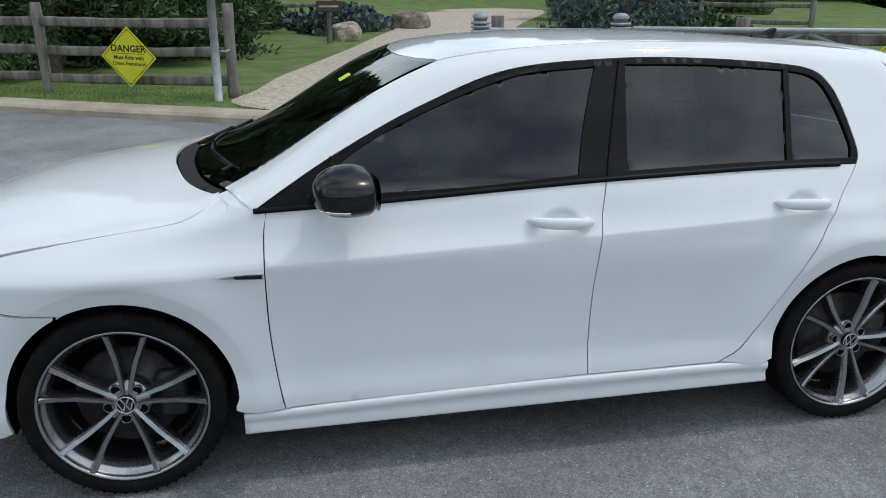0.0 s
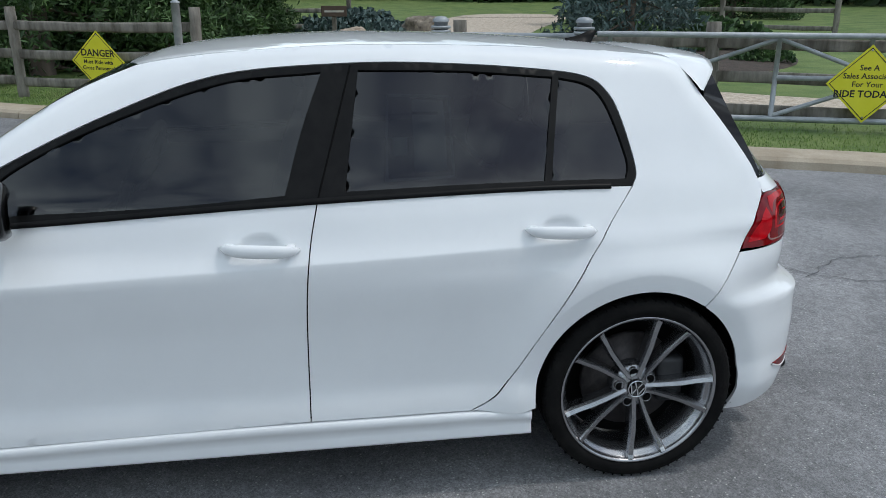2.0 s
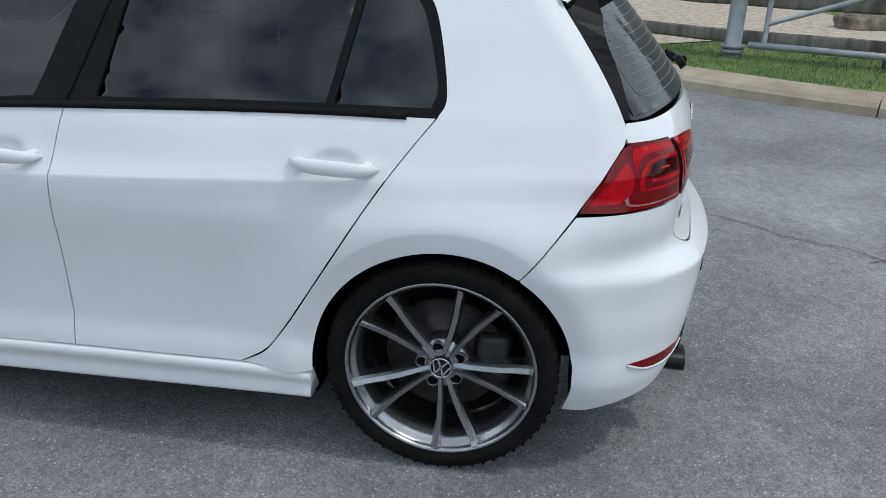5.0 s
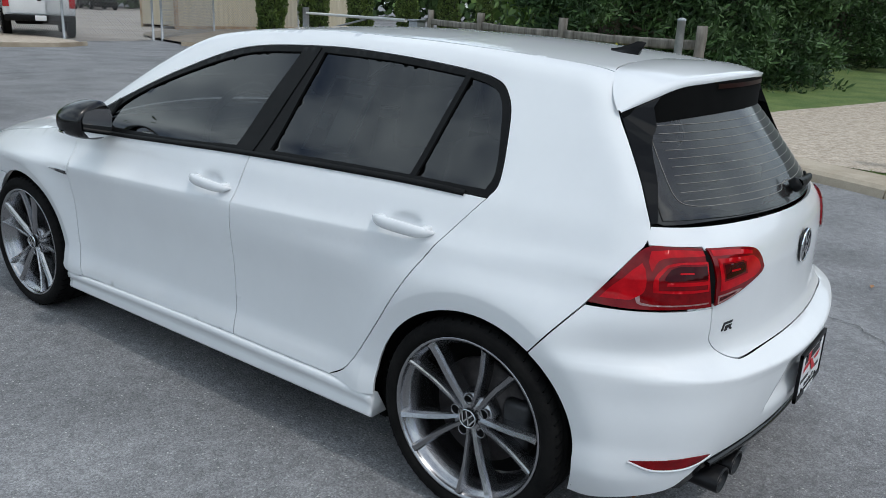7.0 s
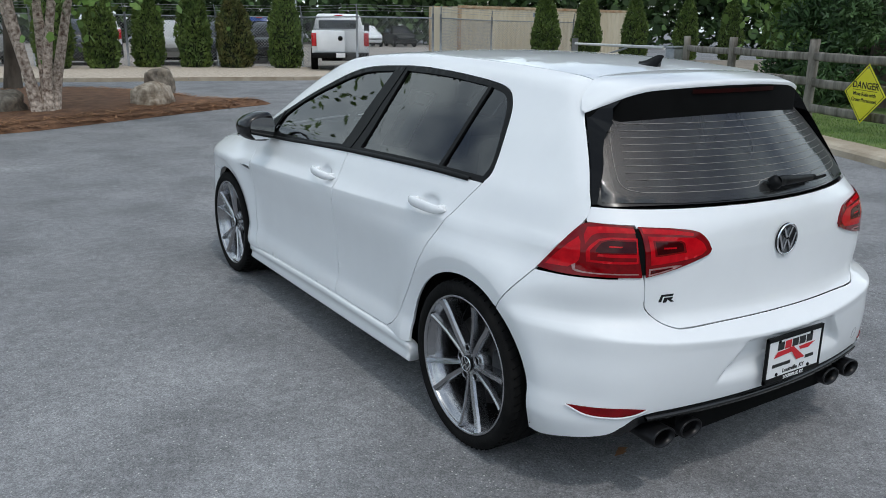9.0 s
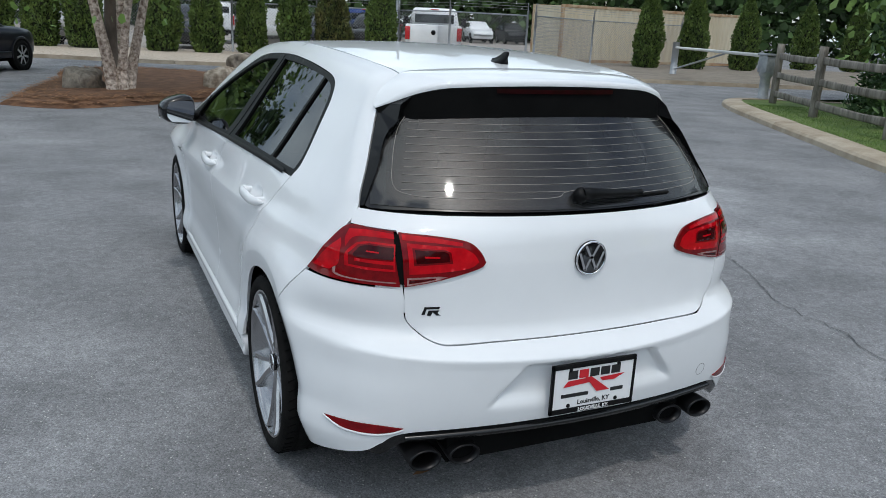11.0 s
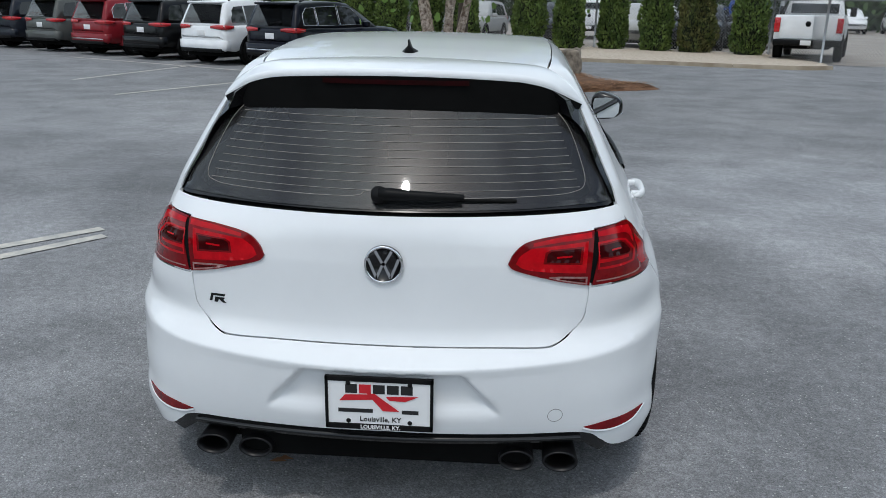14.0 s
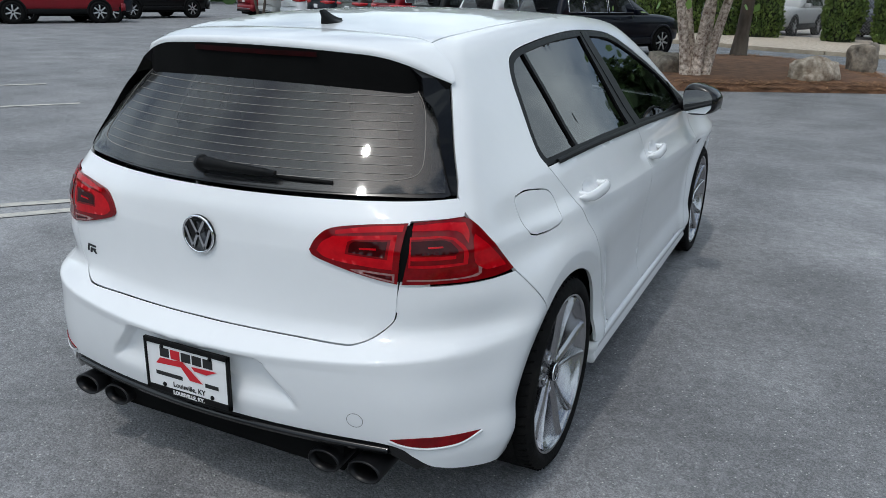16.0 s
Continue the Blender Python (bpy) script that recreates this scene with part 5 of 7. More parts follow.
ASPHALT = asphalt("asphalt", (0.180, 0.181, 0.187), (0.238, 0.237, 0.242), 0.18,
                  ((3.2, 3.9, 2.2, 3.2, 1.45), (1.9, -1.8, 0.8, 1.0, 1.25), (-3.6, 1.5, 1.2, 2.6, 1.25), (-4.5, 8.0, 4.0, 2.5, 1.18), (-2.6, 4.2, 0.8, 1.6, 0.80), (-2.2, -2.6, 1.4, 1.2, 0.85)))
GRASS = material("lawn", (0.07, 0.125, 0.025), (0.15, 0.20, 0.055), 1.2, 0.9, bump=0.6, bump_scale=70, fine=0.45)
BLADES = material("grass_blades", (0.09, 0.17, 0.03), (0.19, 0.27, 0.07), 1.5, 0.7, island=0.35)
CONCRETE = material("concrete_kerb", (0.31, 0.25, 0.18), (0.48, 0.41, 0.32), 2.0, 0.92, bump=0.4, bump_scale=90, fine=0.2)
GRAVEL = material("gravel", (0.36, 0.29, 0.22), (0.58, 0.50, 0.41), 9, 0.95, bump=1.0, bump_scale=38, fine=0.6)
MULCH = material("mulch", (0.10, 0.045, 0.022), (0.22, 0.11, 0.055), 5, 0.95, bump=1.0, bump_scale=40, fine=0.5)
STRAW = material("pine_straw", (0.20, 0.09, 0.04), (0.36, 0.19, 0.09), 8, 0.9, island=0.4)
DARK_MULCH = material("dark_mulch", (0.035, 0.025, 0.02), (0.075, 0.055, 0.042), 6, 0.95, bump=1.0, bump_scale=25, fine=0.5)
WOODGREY = material("weathered_wood", (0.10, 0.088, 0.072), (0.29, 0.265, 0.23), 7, 0.9, bump=0.6, bump_scale=35, stretch=(1, 1, 0.25))
STEEL = material("galvanised_steel", (0.28, 0.30, 0.32), (0.40, 0.42, 0.44), 7, 0.5, metal=0.35, bump=0.1)
YELLOW = material("yellow_sign", (0.72, 0.66, 0.02), (0.78, 0.72, 0.04), 3, 0.45)
LINE_PAINT = material("lot_line_paint", (0.60, 0.56, 0.49), (0.36, 0.35, 0.33), 7, 0.8, fine=0.3, bump_scale=120)
TAR = material("crack_tar", (0.05, 0.05, 0.052), (0.12, 0.118, 0.115), 9, 0.9)
bm = bmesh.new()
bmesh.ops.create_grid(bm, x_segments=60, y_segments=60, size=600)
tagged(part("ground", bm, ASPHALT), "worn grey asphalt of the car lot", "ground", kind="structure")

# outside edge of the kerb along the lawn, from behind the camera to the round end
KERB = [(-0.5, -10.5), (1.0, -8.0), (2.4, -5.8), (3.5, -4.0), (4.25, -2.3), (5.1, -0.95), (5.75, 0.1), (6.35, 1.6), (7.2, 3.2), (7.95, 4.7), (8.6, 5.8), (9.2, 6.9), (10.2, 8.7), (11.2, 10.4), (11.9, 11.4), (12.5, 12.0), (13.3, 12.2), (14.5, 11.8), (17.0, 10.6), (24.0, 9.0)]


def smooth_path(path, n=5):
    p = [Vector((*q, 0)) for q in path]
    out = []
    for i in range(len(p) - 1):
        a, b, c, d = p[max(i - 1, 0)], p[i], p[i + 1], p[min(i + 2, len(p) - 1)]
        for k in range(n):
            t = k / n
            out.append(0.5 * (2 * b + (c - a) * t + (2 * a - 5 * b + 4 * c - d) * t * t + (3 * b - 3 * c + d - a) * t ** 3))
    return out + [p[-1]]


def side_points(p, d):
    out = []
    for i, q in enumerate(p):
        t = (p[min(i + 1, len(p) - 1)] - p[max(i - 1, 0)]).normalized()
        out.append(q + Vector((t.y, -t.x, 0)) * d)
    return out


def kerb_run(name, path, prof, label, joint=3.0):
    """A cast kerb in lengths, with a narrow joint between them."""
    pts = smooth_path(path)
    cum = [0.0]
    for a, b in zip(pts, pts[1:]):
        cum.append(cum[-1] + (b - a).length)
    root = tagged(new(name), label, "kerb", kind="structure")

    def at(s):
        for i in range(len(cum) - 1):
            if cum[i + 1] >= s:
                return pts[i].lerp(pts[i + 1], (s - cum[i]) / (cum[i + 1] - cum[i]))
        return pts[-1]
    s = 0.0
    while s < cum[-1] - 0.2:
        e = min(s + joint, cum[-1])
        run = [at(s + 0.006 + (e - s - 0.012) * k / 7) for k in range(8)]
        bm = bmesh.new()
        rows = [[bm.verts.new(p + Vector((0, 0, z + 0.004 * math.sin(9 * s)))) for p in side_points(run, d)] for d, z in prof]
        for a, b in zip(rows, rows[1:]):
            for i in range(7):
                bm.faces.new((a[i], a[i + 1], b[i + 1], b[i]))
        for i in (0, -1):
            bm.faces.new([r[i] for r in rows])
        bmesh.ops.recalc_face_normals(bm, faces=bm.faces)
        part("kerb_length", bm, CONCRETE, root, smooth=False)
        s = e
    return root


kerb_run("kerb", KERB, [(0.0, -0.05), (0.02, 0.075), (0.06, 0.110), (0.13, 0.125), (0.42, 0.135), (0.44, -0.05)], "weathered concrete kerb beside the lawn")
KP = smooth_path(KERB)
bm = bmesh.new()
inner = [p + Vector((0, 0, 0.112)) for p in side_points(KP, 0.43)]
far = [Vector((70, -45 + 70 * i / (len(inner) - 1), 0.112)) for i in range(len(inner))]
steps = [0.0, 0.03, 0.08, 0.16, 0.3, 0.55, 1.0]
rows = [[a.lerp(b, f) + Vector((0, 0, 2.2 * max(0, f - 0.12))) for a, b in zip(inner, far)] for f in steps]
for a, b in zip(rows, rows[1:]):
    quad_strip(bm, a, b)
bmesh.ops.remove_doubles(bm, verts=bm.verts, dist=0.001)
bmesh.ops.recalc_face_normals(bm, faces=bm.faces)
from mathutils.bvhtree import BVHTree
LAWN = BVHTree.FromBMesh(bm)


def on_lawn(u):
    """(x, y) laid a little above the lawn."""
    out = []
    for x, y in u:
        hit = LAWN.ray_cast(Vector((x, y, 20)), Vector((0, 0, -1)))[0]
        out.append((x, y, (hit.z if hit else 0.112) + 0.012))
    return np.array(out)


tagged(part("lawn", bm, GRASS), "mown lawn behind the kerb", "lawn", kind="structure")


def sheet(name, pts, z, mat, label, category, thick=0.0, kind="structure"):
    """A low bed laid on the ground, its rim sloping down."""
    from mathutils import geometry
    p = smooth_path(list(pts) + [pts[0]], 4)[:-1]
    c = sum(p, Vector()) / len(p)
    bm = bmesh.new()
    rim = [bm.verts.new(q + Vector((0, 0, z))) for q in p]
    ring = [bm.verts.new(c + (q - c) * 0.93 + Vector((0, 0, z + thick))) for q in p]
    ring2 = [bm.verts.new(c + (q - c) * 0.6 + Vector((0, 0, z + thick * 1.6))) for q in p]
    for a, b in ((rim, ring), (ring, ring2)):
        for i in range(len(p)):
            j = (i + 1) % len(p)
            bm.faces.new((a[i], a[j], b[j], b[i]))
    bm.faces.new(ring2)
    bmesh.ops.recalc_face_normals(bm, faces=bm.faces)
    if sum(f.normal.z for f in bm.faces) < 0:
        bmesh.ops.reverse_faces(bm, faces=bm.faces)
    return tagged(part(name, bm, mat), label, category, kind=kind)


WAY = [p.to_2d() for p in smooth_path([(7.0, 2.0), (8.1, 2.85), (9.6, 2.55), (11.9, 2.15), (14.6, 1.35), (18.9, 0.05), (23.0, -1.3), (34, -5), (33, -9.5), (23.0, -5.4), (16, -4.4), (11.0, -3.9), (8.8, -5.4), (7.6, -7.0), (6.6, -9.5), (5.6, -9.0), (6.5, -6.0), (7.3, -3.6), (7.4, -2.4), (6.4, -0.6), (6.55, 1.0), (7.0, 2.0)], 4)[:-1]]
tagged(part("gravel_path", panel_mesh([tuple(p) for p in WAY], on_lawn, step=0.45, gap=0.0, fold=0), GRAVEL), "pale gravel path crossing the lawn", "path", kind="structure")
sheet("shrub_bed", [(12.0, -4.6), (16, -5.4), (22, -8), (20, -12), (14, -9.6), (11.6, -7.2), (10.8, -5.4)], 0.125, DARK_MULCH, "dark mulch bed behind the fence", "bed", 0.10)
sheet("path_bed", [(21.2, 0.6), (24, 1.5), (30, 0.9), (30, -1.6), (25, -1.7), (22, -0.5)], 0.125, DARK_MULCH, "dark mulch bed beside the path", "bed", 0.08)
ISLAND = [(-2.6, 11.4), (-1.6, 10.8), (0.0, 11.6), (1.2, 12.3), (2.4, 13.0), (3.6, 13.7), (2.6, 14.8), (2.3, 16.6), (1.2, 18.6), (-0.6, 19.6), (-1.8, 18.4), (-1.8, 16.4), (-2.2, 14.2)]
sheet("planting_island", ISLAND, 0.004, MULCH, "planting island covered in brown pine straw", "planting bed", 0.09)
STRIP = [(-16, 27.5), (-8, 25.8), (-2.4, 24.0), (0.5, 22.6), (3, 22.0), (5, 21.4), (8.4, 20.4), (9.6, 20.9), (10.2, 23.0), (10.0, 27.2), (4, 30.2), (-4, 32), (-16, 34)]
sheet("gravel_strip", STRIP, 0.06, GRAVEL, "pale gravel strip under the cedars", "gravel", 0.03)
kerb_run("far_kerb", [(-16, 27.4), (-8, 25.7), (-2.4, 23.9), (0.5, 22.5), (3, 21.9), (5, 21.3), (8.4, 20.3), (9.6, 20.75)], [(0, -0.02), (0.02, 0.10), (0.16, 0.11), (0.17, -0.02)], "low kerb along the gravel strip")
kerb_run("bend_kerb", [(12.5, 20.2), (14.5, 18.6), (17.0, 17.4), (21.0, 16.4), (30, 16)], [(0, -0.02), (0.02, 0.10), (0.3, 0.12), (0.32, -0.02)], "pale kerb before the container")
sheet("verge", [(12.7, 20.3), (14.7, 18.8), (17.2, 17.6), (21.0, 16.7), (32, 16.4), (40, 24), (22, 29), (15, 26)], 0.07, material("dry_verge", (0.25, 0.21, 0.17), (0.17, 0.145, 0.11), 1.5, 0.95, bump=0.8, bump_scale=40, fine=0.5), "dry verge with fallen leaves", "verge", 0.02)


def strip_line(name, path, width, mat, label, jitter=0.0, z=0.006):
    pts = [Vector((*q, z)) for q in path]
    if jitter:
        fine = []
        for a, b in zip(pts, pts[1:]):
            k = max(2, int((b - a).length / 0.035))
            d = (b - a).normalized()
            for i in range(k):
                p = a.lerp(b, i / k)
                w = noise.noise(p * 2.3) * jitter + noise.noise(p * 9.1) * jitter * 0.35 + noise.noise(p * 31.0) * jitter * 0.16
                fine.append(p + Vector((d.y, -d.x, 0)) * w)
        pts = fine + [pts[-1]]
    bm = bmesh.new()
    wl_ = [width * (1 + (0.5 * noise.noise(p * 5) + 0.5 * noise.noise(p * 23) if jitter else 0)) / 2 for p in pts]
    a = [side_points(pts, 1)[i] for i in range(len(pts))]
    left = [p + (q - p) * w + Vector((0, 0, 0)) for p, q, w in zip(pts, a, wl_)]
    right = [p - (q - p) * w for p, q, w in zip(pts, a, wl_)]
    quad_strip(bm, [Vector((v.x, v.y, z)) for v in left], [Vector((v.x, v.y, z)) for v in right])
    bmesh.ops.recalc_face_normals(bm, faces=bm.faces)
    if sum(f.normal.z for f in bm.faces) < 0:
        bmesh.ops.reverse_faces(bm, faces=bm.faces)
    return tagged(part(name, bm, mat), label, "crack" if jitter else "road marking", kind="structure")


CRACKS = [[(0.7, -2.3), (1.0, -1.7), (1.67, -0.82), (1.92, -0.54), (2.18, -0.23), (2.3, 0.4), (2.64, 1.19), (2.9, 2.1)], [(1.0, -1.7), (1.3, -2.3), (1.2, -3.0)],
          [(-4.6, 2.8), (-3.74, 4.13), (-3.38, 4.67), (-3.08, 5.65), (-2.6, 6.74), (-2.2, 8.0)], [(-3.25, 6.98), (-3.41, 7.6), (-3.3, 7.98)], [(-7.2, 6.8), (-6.18, 8.93), (-5.78, 10.49), (-5.44, 11.36), (-5.0, 12.2)],
          [(-7.5, 4.0), (-6.0, 5.2), (-5.2, 6.6)], [(3.4, 15.3), (4.68, 14.71), (7.11, 13.94), (9.54, 13.58), (13.0, 13.4)],
          [(-4.9, 1.4), (-4.77, 2.04), (-4.67, 2.52), (-4.57, 2.8)], [(-10.5, 5.0), (-12.5, 7.5), (-16.0, 9.0)]]
for c in CRACKS:
    strip_line("asphalt_crack", c, 0.006, TAR, "dark winding crack in the asphalt", 0.10)
for a, b in (((-2.44, 2.42), (-6.9, -2.6)), ((-2.34, 2.25), (-6.2, -2.7)), ((-7.1, 4.85), (-9.6, 1.2)), ((-9.1, 5.95), (-11.5, 2.4)), ((-6.16, 10.43), (-4.0, 14.8)), ((-8.13, 12.76), (-7.1, 17.8)), ((-3.7, 14.8), (-11.5, 19.0))):
    strip_line("parking_line", (a, b), 0.10, LINE_PAINT, "worn pale parking line")
bm = bmesh.new()
for x, y in ((-0.42, -0.40), (-0.40, -0.385), (2.6, -0.6)):
    q = [bm.verts.new(Vector((x, y, 0.012)) + Vector(v)) for v in ((-0.03, 0, 0), (0, 0.014, 0.01), (0.035, 0, 0.004), (0, -0.014, 0.008))]
    bm.faces.new(q)
tagged(part("fallen_leaf", bm, STRAW), "small dry yellow leaves on asphalt", "leaf litter", kind="stuff")


# ---------------------------------------------------------------- grass, straw, stones
def scatter_quads(name, rng, place, n, size, mat, label, category, flat=False):
    """Many small blades or chips in one mesh."""
    v, f = [], []
    while len(f) < n:
        p = place(rng)
        if p is None:
            continue
        a = rng.uniform(0, 2 * math.pi)
        l = size * rng.uniform(0.6, 1.4)
        w = l * (0.09 if flat else 0.14)
        c, s = math.cos(a), math.sin(a)
        i = len(v)
        if flat:
            up = rng.uniform(-0.25, 0.25) * l
            v += [(p[0] - c * l - s * w, p[1] - s * l + c * w, p[2]), (p[0] - c * l + s * w, p[1] - s * l - c * w, p[2]), (p[0] + c * l + s * w, p[1] + s * l - c * w, p[2] + abs(up)), (p[0] + c * l - s * w, p[1] + s * l + c * w, p[2] + abs(up))]
            f.append((i, i + 1, i + 2, i + 3))
        else:
            lean = rng.uniform(0.1, 0.6) * l
            v += [(p[0] - s * w, p[1] + c * w, p[2]), (p[0] + s * w, p[1] - c * w, p[2]), (p[0] + c * lean, p[1] + s * lean, p[2] + l)]
            f.append((i, i + 1, i + 2))
    me = bpy.data.meshes.new(name)
    me.from_pydata(v, [], f)
    me.materials.append(mat)
    return tagged(new(name, me), label, category, kind="stuff")


rng = random.Random(7)
NEAR = [(a, b) for a, b in zip(side_points(KP, 0.45), side_points(KP, 1.0))]


LAWN_GAP = [(6.9, 2.0), (8.3, 2.75), (9.6, 2.1), (14.6, 1.4), (20, 1.0), (38, -4), (36, -11), (16, -4.6), (11.0, -3.9), (8.8, -5.4), (7.6, -7.0), (6.6, -9.5), (5.6, -9.0), (6.5, -6.0), (7.3, -3.6), (7.4, -2.4), (6.4, -0.6), (6.4, 1.0)]


def in_path(x, y):
    return within(LAWN_GAP, x, y)


def lawn_place(r):
    i = r.randrange(8, len(NEAR) - 28)
    a, b = NEAR[i]
    c = NEAR[i + 1][0]
    d = (b - a).normalized()
    p = a.lerp(c, r.random()) + d * (abs(r.gauss(0, 1.3)))
    if in_path(p.x, p.y):
        return None
    return (p.x, p.y, 0.105)


scatter_quads("grass", rng, lawn_place, 40000, 0.030, BLADES, "short green grass blades on the lawn", "grass")
ISL = [tuple(p) for p in ISLAND]
ISL_MID = (sum(p[0] for p in ISL) / len(ISL), sum(p[1] for p in ISL) / len(ISL))


def island_place(r):
    x, y = r.uniform(-2.7, 3.6), r.uniform(10.8, 19.5)
    if not within(ISL, x, y):
        return None
    d = 0.094 if within(ISL, ISL_MID[0] + (x - ISL_MID[0]) * 1.06, ISL_MID[1] + (y - ISL_MID[1]) * 1.06) else 0.044
    return (x, y, d + r.uniform(0.005, 0.03))


scatter_quads("pine_straw", rng, island_place, 9000, 0.09, STRAW, "loose brown pine straw on the island", "mulch", flat=True)


def rock(x, y, z, r, squash, mat, label, seed):
    bm = bmesh.new()
    bmesh.ops.create_icosphere(bm, subdivisions=4, radius=1)
    for v in bm.verts:
        c = v.co.copy()
        c = Vector([math.copysign(abs(k) ** 0.65, k) for k in c])
        n_ = noise.noise(c * 1.3 + Vector((seed, 0, 0))) * 0.28 + noise.noise(c * 4.2 + Vector((0, seed, 0))) * 0.10 + noise.noise(c * 11 + Vector((0, seed, 3))) * 0.03
        v.co = c * (1 + n_) * r
        v.co.x *= squash[0]
        v.co.y *= squash[1]
        v.co.z *= squash[2]
    ob = part("rock", bm, mat)
    ob.matrix_basis = pose(x, y, z, 0, 0, seed * 47)
    return tagged(ob, label, "rock")


STONE_TAN = material("tan_rock", (0.22, 0.16, 0.11), (0.60, 0.52, 0.42), 4.5, 0.95, bump=0.8, bump_scale=18, fine=0.3)
STONE_GREY = material("grey_rock", (0.12, 0.10, 0.08), (0.34, 0.29, 0.23), 4, 0.95, bump=0.8, bump_scale=16, fine=0.3)
rock(1.17, 13.35, 0.24, 0.36, (1.15, 0.8, 0.75), STONE_TAN, "pitted tan boulder on the planting island", 1)
rock(1.95, 16.05, 0.30, 0.40, (0.85, 0.7, 0.9), STONE_GREY, "dark grey upright boulder on the island", 2)
rock(-1.35, 12.95, 0.22, 0.34, (1.0, 0.8, 0.75), STONE_GREY, "mossy grey boulder beside the birch", 3)
rock(20.2, 0.4, 0.40, 0.42, (1.4, 1.0, 0.8), STONE_TAN, "pale boulder beside the gravel path", 4)
rock(24.0, -2.0, 0.60, 0.45, (1.4, 1.0, 0.8), STONE_GREY, "grey boulder on the path edge", 5)
rock(8.9, -4.1, 0.20, 0.28, (1.3, 0.8, 0.55), STONE_GREY, "flat grey stone behind the gate", 6)


# ---------------------------------------------------------------- fence, gate, signs
def beam(p, q, w, h, bow=0.0, seed=0):
    """A rough split rail from p to q."""
    p, q = Vector(p), Vector(q)
    d = (q - p).normalized()
    s = d.cross(Vector((0, 0, 1)) if abs(d.z) < 0.7 else Vector((0.95, 0.3, 0))).normalized()
    u = s.cross(d)
    bm = bmesh.new()
    rows = []
    for i in range(9):
        f = i / 8
        c = p.lerp(q, f) + Vector((0, 0, -bow * math.sin(math.pi * f)))
        ring = []
        for k in range(8):
            a = 2 * math.pi * k / 8 + 0.4
            n_ = 1 + 0.22 * noise.noise(Vector((f * 5 + seed, k * 1.7, seed)))
            ring.append(bm.verts.new(c + (s * math.copysign(abs(math.cos(a)) ** 0.6, math.cos(a)) * w / 2 + u * math.copysign(abs(math.sin(a)) ** 0.6, math.sin(a)) * h / 2) * n_))
        rows.append(ring)
    for a, b in zip(rows, rows[1:]):
        for k in range(8):
            bm.faces.new((a[k], a[(k + 1) % 8], b[(k + 1) % 8], b[k]))
    bm.faces.new(rows[0])
    bm.faces.new(rows[-1][::-1])
    bmesh.ops.recalc_face_normals(bm, faces=bm.faces)
    return bm


def split_rail_fence(posts, heights, label, z0=0.10, tall=1.33):
    fence = thing("split_rail_fence", label, "fence")
    for i, (x, y) in enumerate(posts):
        lean = 0.03 * math.sin(i * 2.1)
        part("fence_post", beam((x, y, z0 - 0.05), (x + lean, y + lean, z0 + tall), 0.15, 0.14, 0, i), WOODGREY, fence)
    for (a, b), (c, d) in zip(posts, posts[1:]):
        for k, h in enumerate(heights):
            part("rail", beam((a, b, z0 + h), (c, d, z0 + h + 0.02 * math.sin(a * 7 + k)), 0.055, 0.14, 0.015, a + k), WOODGREY, fence)
    return fence


FENCE_A = [(8.75, 2.85), (9.85, 5.65), (11.4, 8.45), (13.0, 11.0)]
split_rail_fence(FENCE_A, (0.26, 0.66, 1.06), "weathered three-rail split-rail fence along the lawn")
FENCE_B = [(6.9, -0.6), (5.78, -3.4), (4.6, -6.3), (3.1, -9.0)]
split_rail_fence(FENCE_B, (0.22, 0.60, 0.98), "weathered split-rail fence behind the steel gate", tall=1.2)
split_rail_fence([(24, 6), (24.5, 3.2), (25, 0.4)], (0.4, 0.9), "far split-rail fence beside the path", z0=0.25)
split_rail_fence([(19, -13.5), (22, -11.5), (26, -10.5), (30, -9.5)], (0.4, 0.9), "far split-rail fence past the beds", z0=0.3)


def pipe(p, q, r=0.03, sides=10):
    return tube(bmesh.new(), [p, q], r, sides)


t = thing("steel_pole", "tall grey steel pole chained to the fence", "pole")
part("shaft", tube(bmesh.new(), [(8.43, 3.04, 0.05), (8.43, 3.04, 1.50)], 0.057, 16), STEEL, t)
part("cap", lathe(bmesh.new(), [(0, 0.06), (0.02, 0.058), (0.035, 0.03), (0.04, 0)], 16, Matrix.Translation((8.43, 3.04, 1.49)) @ Matrix.Rotation(-math.pi / 2, 4, "Y")), STEEL, t)
part("chain", tube(bmesh.new(), [(8.43, 2.97, 0.80), (8.55, 2.9, 0.78), (8.70, 2.86, 0.80)], 0.016, 6), STEEL, t, "loop of steel chain")


def gate_post(x, y, tall):
    g = thing("gate_post", "dark grey steel gate post with coil hinges", "gate post", "gate posts")
    part("shaft", tube(bmesh.new(), [(x, y, 0.06), (x, y, tall)], 0.085, 16), STEEL, g)
    part("cap", lathe(bmesh.new(), [(0, 0.10), (0.03, 0.10), (0.06, 0.06), (0.07, 0)], 16, Matrix.Translation((x, y, tall)) @ Matrix.Rotation(-math.pi / 2, 4, "Y")), STEEL, g)
    for z in (tall - 0.16, tall - 0.11, tall - 0.06, 0.22, 0.17):
        part("hinge_ring", tube(bmesh.new(), [(x + 0.105 * math.cos(a), y + 0.105 * math.sin(a), z) for a in np.linspace(0, 2 * math.pi, 17)], 0.02, 6, caps=False), STEEL, g)
    return g


gate_post(6.78, -0.35, 1.28)
gate_post(6.15, -1.95, 1.28)
gate = thing("farm_gate", "galvanised tubular farm gate with diagonal braces", "gate")
GA, GD = Vector((6.12, -2.05, 0)), Vector((-0.345, -0.938, 0))


def gp(s, z):
    p = GA + GD * s
    return (p.x, p.y, z)


